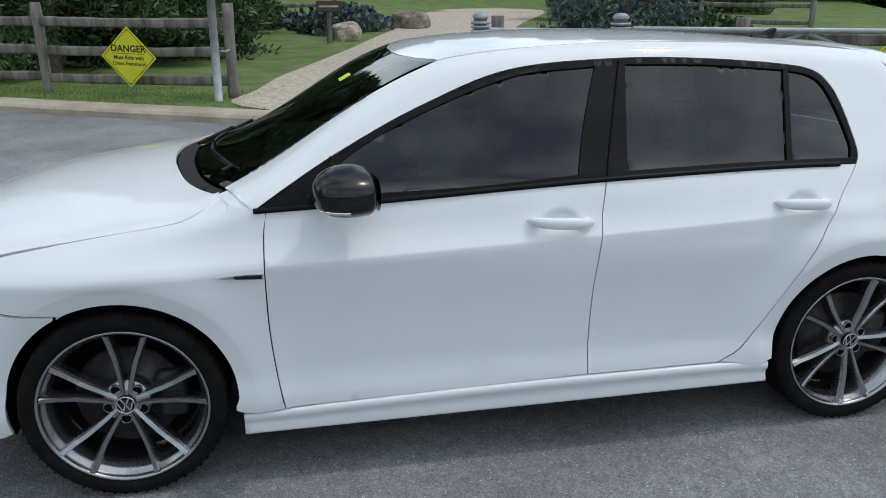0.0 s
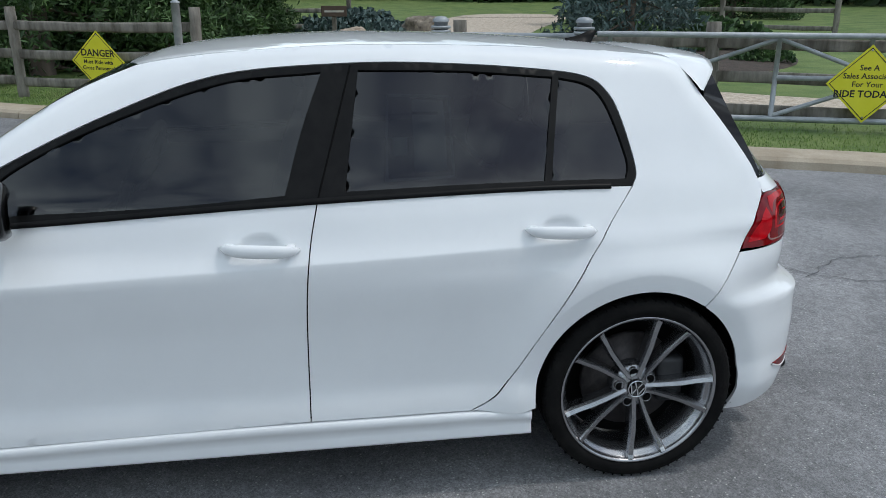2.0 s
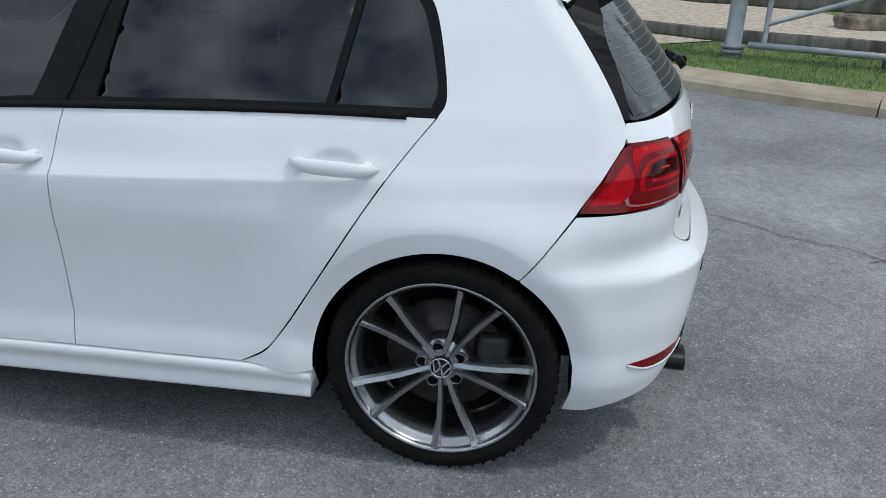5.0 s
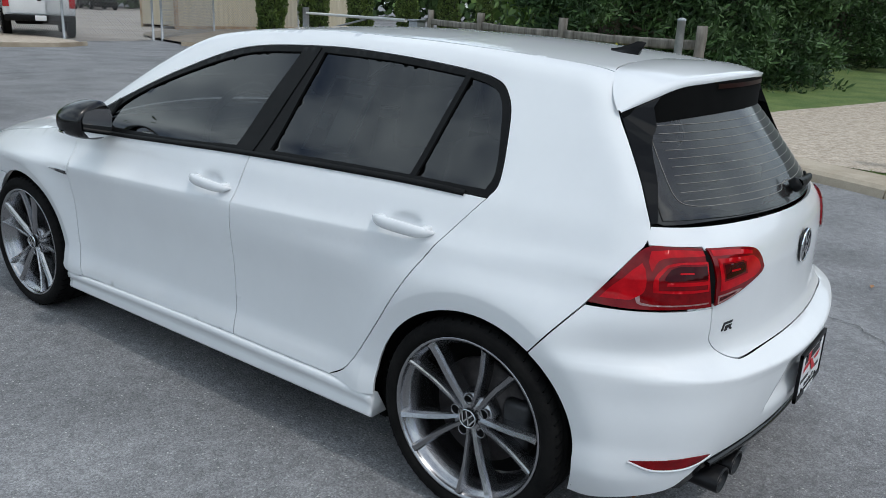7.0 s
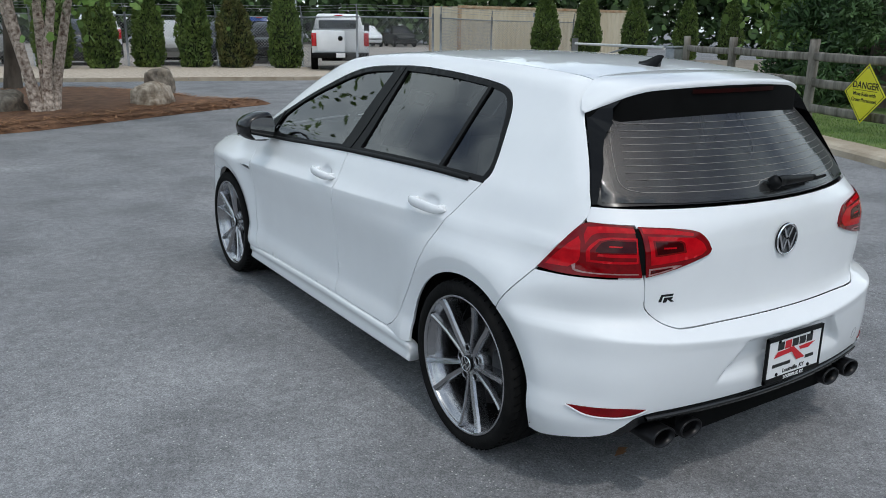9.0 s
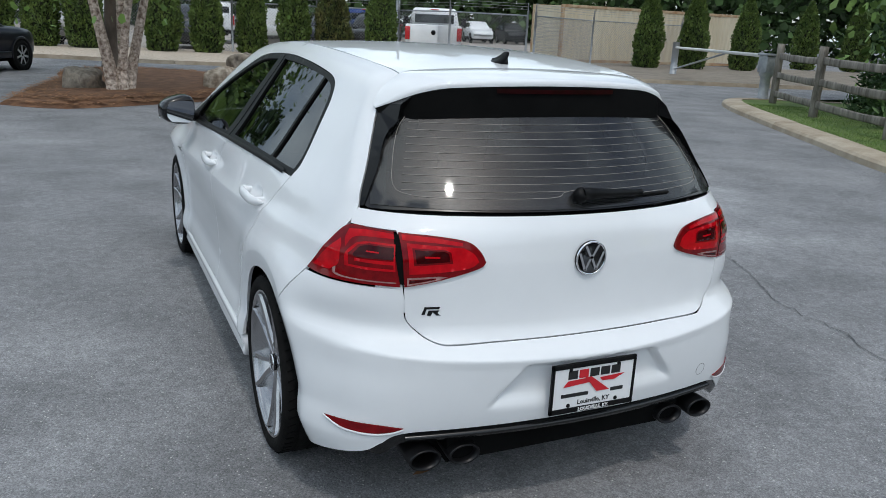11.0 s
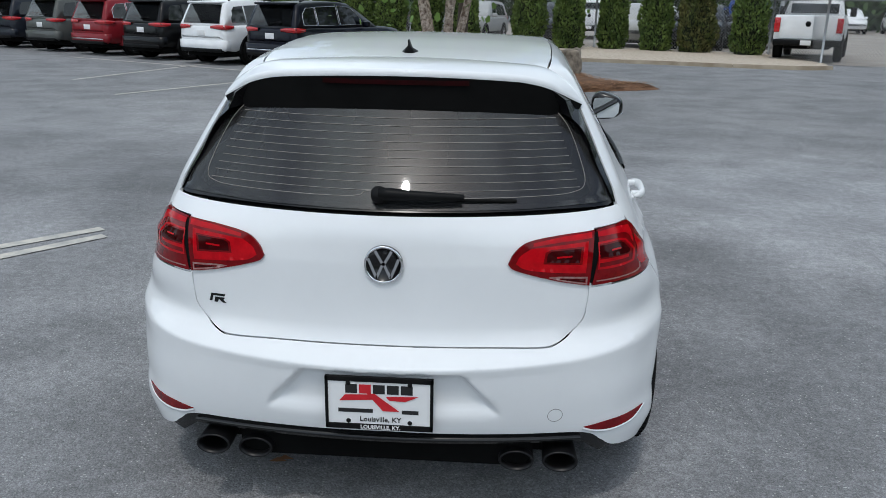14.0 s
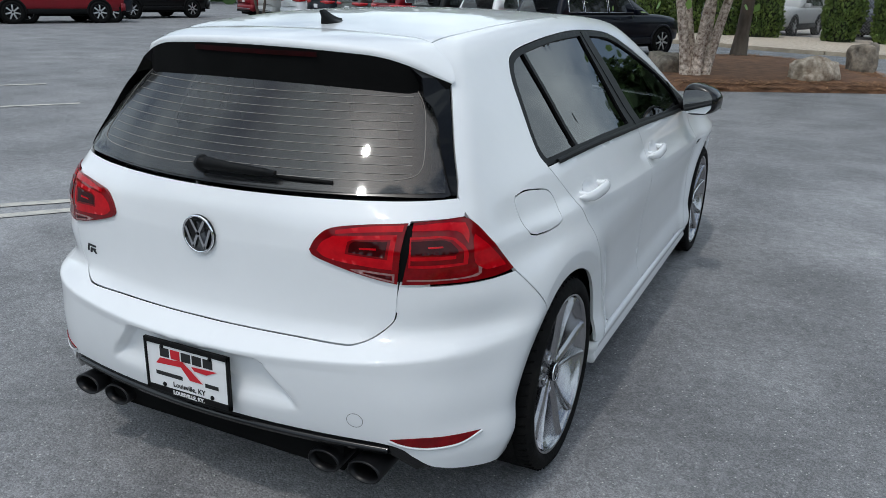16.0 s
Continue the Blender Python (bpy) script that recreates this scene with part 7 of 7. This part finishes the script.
broadleaf("young_tree", 44, 2, 4.0, 1.3, 3, MAPLE_LEAF, BARK, "young thin tree at the far rows", 1500, 0.10, 0.05).matrix_basis = pose(-18.5, 22.8, 0)


def woods(name, spots, label, seed, size=0.5, per=420):
    """A far wood: many clumps of leaves with an uneven top."""
    r = random.Random(seed)
    pts = []
    for x, y, h, w in spots:
        for _ in range(per):
            z = h * r.random() ** 0.8
            a, k = r.uniform(0, 6.28), w * math.sqrt(r.random()) * (1 - 0.5 * (z / h) ** 2)
            pts.append((Vector((x + k * math.cos(a), y + k * math.sin(a), z)), Vector((0, 0, 0.2))))
    v, f = leaf_cloud(pts, size, r, 1.1)
    return tagged(new(name, mesh_of(name, v, f, WOODS_LEAF)), label, "trees", kind="stuff")


r_ = random.Random(5)
spots = []
for a in np.linspace(radians(-20), radians(78), 60):
    d = r_.uniform(76, 88)
    spots.append((d * math.sin(a), d * math.cos(a), r_.uniform(11, 16), r_.uniform(4, 6)))
for a in np.linspace(radians(78), radians(140), 26):
    d = r_.uniform(50, 60)
    spots.append((d * math.sin(a), d * math.cos(a), r_.uniform(6, 11), r_.uniform(3, 5)))
woods("woodland", spots, "dark leafy woodland behind the lot", 6, 0.62, 1100)
# unseen trees behind the camera, added for the car's paint and windows to mirror
spots = []
for a in np.linspace(radians(140), radians(340), 46):
    d = r_.uniform(60, 75)
    spots.append((d * math.sin(a), d * math.cos(a), r_.uniform(6, 10), r_.uniform(4, 6)))
woods("tree_line", spots, "unseen far trees added round the lot for reflections", 8, 1.1, 240)


# ---------------------------------------------------------------- parked vehicles
def loft(stations, bm=None):
    """A closed skin through half-sections (x, z) at each y, mirrored about x = 0."""
    bm = bm or bmesh.new()
    rings = []
    for y, sec in stations:
        full = [(x, z) for x, z in sec] + [(-x, z) for x, z in sec[::-1] if x > 1e-6]
        rings.append([bm.verts.new((x, y, z)) for x, z in full])
    n = len(rings[0])
    for p, q in zip(rings, rings[1:]):
        for i in range(n):
            bm.faces.new((p[i], p[(i + 1) % n], q[(i + 1) % n], q[i]))
    bm.faces.new(rings[0])
    bm.faces.new(rings[-1][::-1])
    bmesh.ops.recalc_face_normals(bm, faces=bm.faces)
    return bm


def paint(name, c):
    return material(name, c, tuple(min(1, k * 1.12 + 0.0006) for k in c), 2, 0.30, coat=0.18, spec=0.2)


CAR_GLASS = material("dark_car_glass", (0.010, 0.012, 0.014), (0.018, 0.020, 0.022), 2, 0.06, spec=0.5)
LAMP_RED = material("tail_lamp_red", (0.55, 0.01, 0.015), (0.45, 0.008, 0.012), 20, 0.12, coat=0.8)
SILVER = material("silver_alloy", (0.5, 0.5, 0.51), (0.6, 0.6, 0.61), 12, 0.3, metal=0.8)


def plain_wheel(parent, x, y, r, rim_mat, s):
    m = Matrix.Translation((x, y, r)) @ (Matrix.Rotation(math.pi, 4, "Z") if s < 0 else Matrix.Identity(4))
    w = part("wheel", lathe(bmesh.new(), [(0.10, r * 0.66), (0.115, r * 0.68), (0.10, r * 0.62), (0.02, r * 0.60), (0.0, 0)], 28, m), ALLOY_DARK, parent)
    part("tyre", lathe(bmesh.new(), [(0.09, r * 0.67), (0.125, r * 0.74), (0.125, r * 0.88), (0.09, r * 0.99), (0, r), (-0.09, r * 0.99), (-0.12, r * 0.8), (-0.09, r * 0.6)], 32, m), RUBBER, w)
    for k in range(7):
        a = 2 * math.pi * k / 7
        part("spoke", boxed(0.07, 0.105, -0.028, 0.028, 0.03, r * 0.65, 0.006, m=m @ Matrix.Rotation(a, 4, "X")), rim_mat, w)
    return w


def suv(at, body, rim, label, cladding=None, chrome=True, group="parked sport utility vehicles"):
    t = thing("sport_utility_vehicle", label, "car", group, at=at)

    def sec(w, zb, top):
        return [(0.0, zb), (w * 0.80, zb), (w * 0.96, zb + 0.06), (w, zb + 0.28), (w * 1.0, top - 0.24), (w * 0.975, top - 0.09), (w * 0.93, top - 0.02), (w * 0.80, top + 0.01), (0.0, top + 0.02)]
    st = [(-0.985, 0.72, 0.50, 0.98), (-0.95, 0.86, 0.42, 1.04), (-0.85, 0.93, 0.38, 1.08), (-0.5, 0.965, 0.36, 1.10), (0.4, 0.97, 0.34, 1.10), (1.4, 0.97, 0.34, 1.10), (2.3, 0.965, 0.34, 1.11), (2.9, 0.955, 0.36, 1.09), (3.4, 0.93, 0.36, 1.04), (3.7, 0.84, 0.38, 0.96), (3.82, 0.70, 0.45, 0.82)]
    part("body", loft([(y, sec(w, zb, tp)) for y, w, zb, tp in st]), body, t)
    gh = [(-0.945, 0.80, 1.10), (-0.90, 0.79, 1.24), (-0.80, 0.765, 1.46), (-0.70, 0.735, 1.66), (-0.5, 0.70, 1.72), (0.2, 0.69, 1.755), (0.9, 0.69, 1.755), (1.35, 0.70, 1.72), (1.7, 0.73, 1.56), (2.1, 0.78, 1.32), (2.42, 0.84, 1.12)]
    part("cabin", loft([(y, [(0, 1.04), (0.90, 1.04), (0.90 - (0.90 - w) * 0.5 * (tp - 1.04) / 0.7, 1.04 + (tp - 1.04) * 0.5), (w + 0.02, tp - 0.05 * (tp - 1.04) / 0.7), (w - 0.06, tp), (0, tp + 0.02)]) for y, w, tp in gh]), body, t)

    def xs(z, d=0.006):
        return 0.90 - 0.205 * max(0, (z - 1.04)) / 0.7 + d
    for s in (-1, 1):
        for pts in ([(-0.62, 1.16), (-0.10, 1.15), (-0.10, 1.60), (-0.42, 1.58), (-0.60, 1.42)], [(-0.05, 1.15), (0.78, 1.15), (0.78, 1.64), (-0.05, 1.61)], [(0.84, 1.15), (1.85, 1.16), (1.62, 1.46), (1.34, 1.62), (0.84, 1.65)]):
            bm = bmesh.new()
            bm.faces.new([bm.verts.new((s * xs(z), y, z)) for y, z in pts])
            part("side_window", bm, CAR_GLASS, t, smooth=False)
            if chrome:
                part("window_trim", tube(bmesh.new(), [(s * xs(z, 0.008), y, z) for y, z in pts + pts[:1]], 0.009, 5, caps=False), CHROME, t)
        bm = bmesh.new()
        rim_ = [(0.40, -0.990, 1.00, 1.07), (0.60, -0.992, 0.985, 1.085), (0.74, -0.985, 0.975, 1.09), (0.84, -0.962, 0.970, 1.09), (0.905, -0.90, 0.970, 1.09), (0.938, -0.80, 0.98, 1.085), (0.958, -0.64, 1.01, 1.07)]
        rows = [[bm.verts.new((s * (x - d), y + d, z)) for x, y, z0, z1 in rim_ for z in ((z0, z1)[k],)] for k, d in ((0, 0.05), (0, -0.006), (1, -0.012), (1, 0.05))]
        for a, b in zip(rows, rows[1:] + rows[:1]):
            for i in range(len(a) - 1):
                bm.faces.new((a[i], a[i + 1], b[i + 1], b[i]))
        bmesh.ops.recalc_face_normals(bm, faces=bm.faces)
        part("tail_lamp", bm, LAMP_RED, t, "red wrap-round tail lamp")
        part("bumper_reflector", boxed(s * 0.70 - 0.09, s * 0.70 + 0.09, -1.0, -0.96, 0.60, 0.64, 0.008), LAMP_RED, t)
        part("roof_rail", tube(bmesh.new(), [(s * 0.64, -0.5, 1.74), (s * 0.65, -0.3, 1.80), (s * 0.65, 0.9, 1.80), (s * 0.65, 1.15, 1.75)], 0.018, 6), SATIN_BLACK, t)
        m = Matrix.Translation((s * 1.02, 1.78, 1.16))
        part("door_mirror", boxed(-0.11, 0.11, -0.07, 0.09, -0.07, 0.09, 0.04, m=m), body, t)
        for y in (0.10, 1.05):
            part("door_handle", boxed(s * 0.975 - 0.015, s * 0.975 + 0.015, y - 0.11, y + 0.11, 0.985, 1.015, 0.01), body, t)
        part("sill_cladding", boxed(s * 0.955 - 0.03, s * 0.955 + 0.03, 0.45, 2.45, 0.33, 0.50, 0.02), cladding or SATIN_BLACK, t)
        for y in (0.0, 2.915):
            a = Matrix.Translation((0, y, 0.40))
            bm = lathe(bmesh.new(), [(0.80, 0.455), (0.982, 0.455), (0.986, 0.43), (0.982, 0.40)], 36, a)
            bmesh.ops.delete(bm, geom=[v for v in bm.verts if v.co.z < 0.30], context="VERTS")
            if s < 0:
                bmesh.ops.scale(bm, vec=(-1, 1, 1), verts=bm.verts)
            part("wheel_arch", bm, cladding or SATIN_BLACK, t)
            # flat dark disc on the flank stands in for the shaded wheel opening
            part("wheel_well", lathe(bmesh.new(), [(s * 0.978, 0.0), (s * 0.978, 0.445)], 30, a), LINER, t)
            plain_wheel(t, s * 0.875, y, 0.385, rim, s)
    zs_ = np.linspace(1.13, 1.63, 8)
    ys_ = interp(zs_, [1.10, 1.24, 1.46, 1.66], [-0.945, -0.90, -0.80, -0.70]) - 0.014
    bm = bmesh.new()
    quad_strip(bm, [(-0.73 + 0.19 * (z - 1.13), y, z) for y, z in zip(ys_, zs_)], [(0.73 - 0.19 * (z - 1.13), y, z) for y, z in zip(ys_, zs_)])
    bmesh.ops.solidify(bm, geom=bm.faces[:], thickness=0.008)
    part("rear_window", bm, CAR_GLASS, t)
    part("rear_spoiler", boxed(-0.64, 0.64, -0.86, -0.55, 1.66, 1.72, 0.025), body, t)
    part("rear_bumper", loft([(-1.03, [(0, 0.46), (0.70, 0.46), (0.74, 0.50), (0.74, 0.66), (0, 0.66)]), (-0.98, [(0, 0.42), (0.86, 0.42), (0.90, 0.48), (0.90, 0.68), (0, 0.68)]), (-0.80, [(0, 0.40), (0.93, 0.40), (0.955, 0.46), (0.955, 0.68), (0, 0.68)])]), cladding or body, t)
    part("lower_valance", boxed(-0.82, 0.82, -1.035, -0.9, 0.36, 0.46, 0.02), SATIN_BLACK, t)
    if chrome:
        part("bumper_strip", boxed(-0.80, 0.80, -1.045, -1.02, 0.50, 0.535, 0.01), CHROME, t)
    part("number_plate", boxed(-0.155, 0.155, -1.0, -0.985, 0.80, 0.95, 0.005), WHITE_INK, t)
    part("rear_wiper", tube(bmesh.new(), [(0.0, -0.955, 1.19), (0.22, -0.945, 1.23), (0.40, -0.94, 1.235)], 0.012, 5), SATIN_BLACK, t)
    part("shadow_floor", boxed(-0.80, 0.80, -0.8, 3.5, 0.24, 0.45), LINER, t)
    return t


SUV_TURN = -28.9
blacks = paint("black_blue_paint", (0.003, 0.004, 0.010))
whites = paint("bright_white_paint", (0.78, 0.79, 0.80))
jet = paint("jet_black_paint", (0.003, 0.003, 0.0035))
wine = paint("dark_red_paint", (0.20, 0.012, 0.018))
granite = paint("granite_grey_paint", (0.085, 0.09, 0.085))
slate = paint("slate_blue_paint", (0.015, 0.018, 0.025))
silver = paint("silver_paint", (0.42, 0.42, 0.41))
blue = paint("bright_blue_paint", (0.015, 0.05, 0.22))
SUVS = [(blacks, SILVER, "dark blue sport utility vehicle with chrome strips", True, blacks), (whites, ALLOY_DARK, "white sport utility vehicle with dark wheels", False, None), (jet, SILVER, "black sport utility vehicle with black arches", False, None), (wine, SILVER, "dark red sport utility vehicle with chrome trim", True, wine), (granite, ALLOY_DARK, "grey sport utility vehicle with black wheels", False, granite), (slate, ALLOY_DARK, "slate blue sport utility vehicle in the row", False, None), (whites, ALLOY_DARK, "white sport utility vehicle in the row", False, None), (silver, SILVER, "silver sport utility vehicle at the row's end", True, None), (wine, SILVER, "red sport utility vehicle at the row's end", True, None)]
turn = Matrix.Rotation(radians(SUV_TURN), 4, "Z")
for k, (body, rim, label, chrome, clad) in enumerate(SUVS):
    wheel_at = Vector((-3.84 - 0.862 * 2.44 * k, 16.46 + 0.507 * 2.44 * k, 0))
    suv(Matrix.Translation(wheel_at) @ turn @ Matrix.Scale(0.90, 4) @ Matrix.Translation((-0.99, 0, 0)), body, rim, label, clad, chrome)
# a second row side-on, and vehicles beyond the fence
FAR = [(-24.6, 17.2, -22, slate, "dark sport utility vehicle in the far row"), (-23.6, 19.4, -200, wine, "red sport utility vehicle standing side-on"), (-25.0, 25.4, -190, jet, "black sport utility vehicle standing side-on"), (-28.5, 14.5, 60, whites, "white sport utility vehicle in the far row"), (-30, 18, 60, silver, "silver sport utility vehicle in the far row"),
       (-8.6, 36.5, 170, silver, "silver vehicle behind the cedars"), (-5.0, 36.0, 175, slate, "slate vehicle behind the cedars"), (-0.4, 35.0, 165, silver, "grey vehicle behind the cedars"), (3.0, 34.2, 170, slate, "slate blue vehicle behind the cedars"), (6.3, 33.6, 175, silver, "pale grey vehicle behind the cedars"), (9.2, 33.2, 160, slate, "blue-grey vehicle behind the cedars"), (11.8, 34.5, 150, jet, "black vehicle behind the pickup"),
       (30.5, 62, 165, whites, "white vehicle far across the yard"), (27.0, 62.5, 165, whites, "white vehicle parked across the yard"), (33.8, 62, 165, jet, "dark vehicle far across the yard"), (22.5, 62, 160, wine, "red vehicle far across the yard"), (36.5, 57, -100, blue, "blue vehicle far across the yard"), (18.5, 60, 160, slate, "slate vehicle across the yard")]
for x, y, a, body, label in FAR:
    suv(pose(x, y, 0, 0, 0, a), body, SILVER, label, None, False, "vehicles across the yard")
for x, y, a, body, label in ((62, 1.5, 80, slate, "dark vehicle beyond the path"), (60, -3.5, 80, jet, "black vehicle beyond the path"), (64, -40, 60, slate, "dark vehicle past the far beds")):
    suv(pose(x, y, 1.9, 0, 0, a), body, SILVER, label, None, False, "vehicles beyond the path")


def pickup(at, body, label, tyre=0.43):
    t = thing("pickup_truck", label, "truck", at=at)
    z0 = 0.62

    def sec(w, zb, top):
        return [(0, zb), (w * 0.92, zb), (w, zb + 0.08), (w, top - 0.12), (w * 0.98, top), (0, top)]
    part("bed", loft([(-1.15, sec(0.93, z0 + 0.05, 1.42)), (-1.10, sec(0.98, z0, 1.44)), (0.75, sec(0.99, z0, 1.44))]), body, t)
    part("front_body", loft([(0.78, sec(0.99, z0, 1.36)), (2.2, sec(0.99, z0, 1.36)), (3.9, sec(0.97, z0, 1.34)), (4.6, sec(0.88, z0 + 0.05, 1.22))]), body, t)
    gh = [(0.78, 0.80, 1.96), (0.9, 0.80, 2.02), (1.8, 0.80, 2.04), (2.3, 0.80, 2.0), (2.95, 0.88, 1.38)]
    part("cab", loft([(y, [(0, 1.3), (0.93, 1.3), (0.92, 1.42), (w, tp - 0.06), (w - 0.07, tp), (0, tp + 0.01)]) for y, w, tp in gh]), body, t)
    part("rear_window", boxed(-0.72, 0.72, -0.008, 0.008, 0, 0.40, 0.004, m=Matrix.Translation((0, 0.772, 1.50)) @ Matrix.Rotation(radians(-3), 4, "X")), CAR_GLASS, t)
    part("cargo_light", boxed(-0.14, 0.14, 0.755, 0.79, 1.955, 1.99, 0.005), LAMP_RED, t)
    part("tailgate", boxed(-0.80, 0.80, -1.18, -1.14, z0 + 0.10, 1.43, 0.015), body, t)
    part("gate_badge", lathe(bmesh.new(), [(0, 0.09), (0.01, 0.09), (0.012, 0)], 6, Matrix.Translation((0, -1.18, 1.18)) @ Matrix.Rotation(-math.pi / 2, 4, "Z")), SATIN_BLACK, t)
    part("rear_bumper", boxed(-0.96, 0.96, -1.32, -1.12, 0.52, 0.70, 0.03), SATIN_BLACK, t)
    part("number_plate", boxed(-0.155, 0.155, -1.335, -1.325, 0.54, 0.69, 0.004), WHITE_INK, t)
    part("chassis", boxed(-0.65, 0.65, -1.0, 4.2, 0.42, 0.66), LINER, t)
    for s in (-1, 1):
        part("tail_lamp", boxed(s * 0.90 - 0.085, s * 0.90 + 0.085, -1.185, -1.05, 0.92, 1.36, 0.02), LAMP_RED, t)
        part("door_mirror", boxed(s * 1.12 - 0.10, s * 1.12 + 0.10, 2.25, 2.36, 1.40, 1.72, 0.04), SATIN_BLACK, t)
        for pts in ([(1.0, 1.46), (1.75, 1.46), (1.75, 1.90), (1.0, 1.90)], [(1.82, 1.46), (2.78, 1.46), (2.36, 1.88), (1.82, 1.90)]):
            bm = bmesh.new()
            bm.faces.new([bm.verts.new((s * (0.925 - 0.12 * (z - 1.42) / 0.55 + 0.006), y, z)) for y, z in pts])
            part("side_window", bm, CAR_GLASS, t, smooth=False)
        for y in (0.0, 3.55):
            # no opening is cut: a near-black disc carries the shade of the well
            part("wheel_well", lathe(bmesh.new(), [(s * 0.996, 0.0), (s * 0.996, 0.50)], 30, Matrix.Translation((0, y, tyre + 0.06))), LINER, t)
            plain_wheel(t, s * 0.90, y, tyre, ALLOY_DARK, s)
    return t


pickup(pose(9.9, 23.5, 0, 0, 0, -24) @ Matrix.Translation((0, 1.18, 0)), whites, "white lifted pickup truck behind the chain-link fence")
pickup(pose(11.6, 36.0, 0, 0, 0, -20), blue, "bright blue pickup truck behind the fence")
pickup(pose(5.0, 40.0, 0, 0, 0, -10), whites, "white pickup truck behind the cedars")
# pale open yard beyond the fence
sheet("yard", [(9.8, 27.5), (10.6, 22.6), (14.3, 23.5), (19, 29), (45, 52), (45, 75), (0, 78), (-4, 40)], 0.008, material("pale_yard", (0.30, 0.27, 0.24), (0.40, 0.36, 0.32), 0.4, 0.95, bump=0.5, bump_scale=60, fine=0.2), "pale dusty yard beyond the fence", "yard")
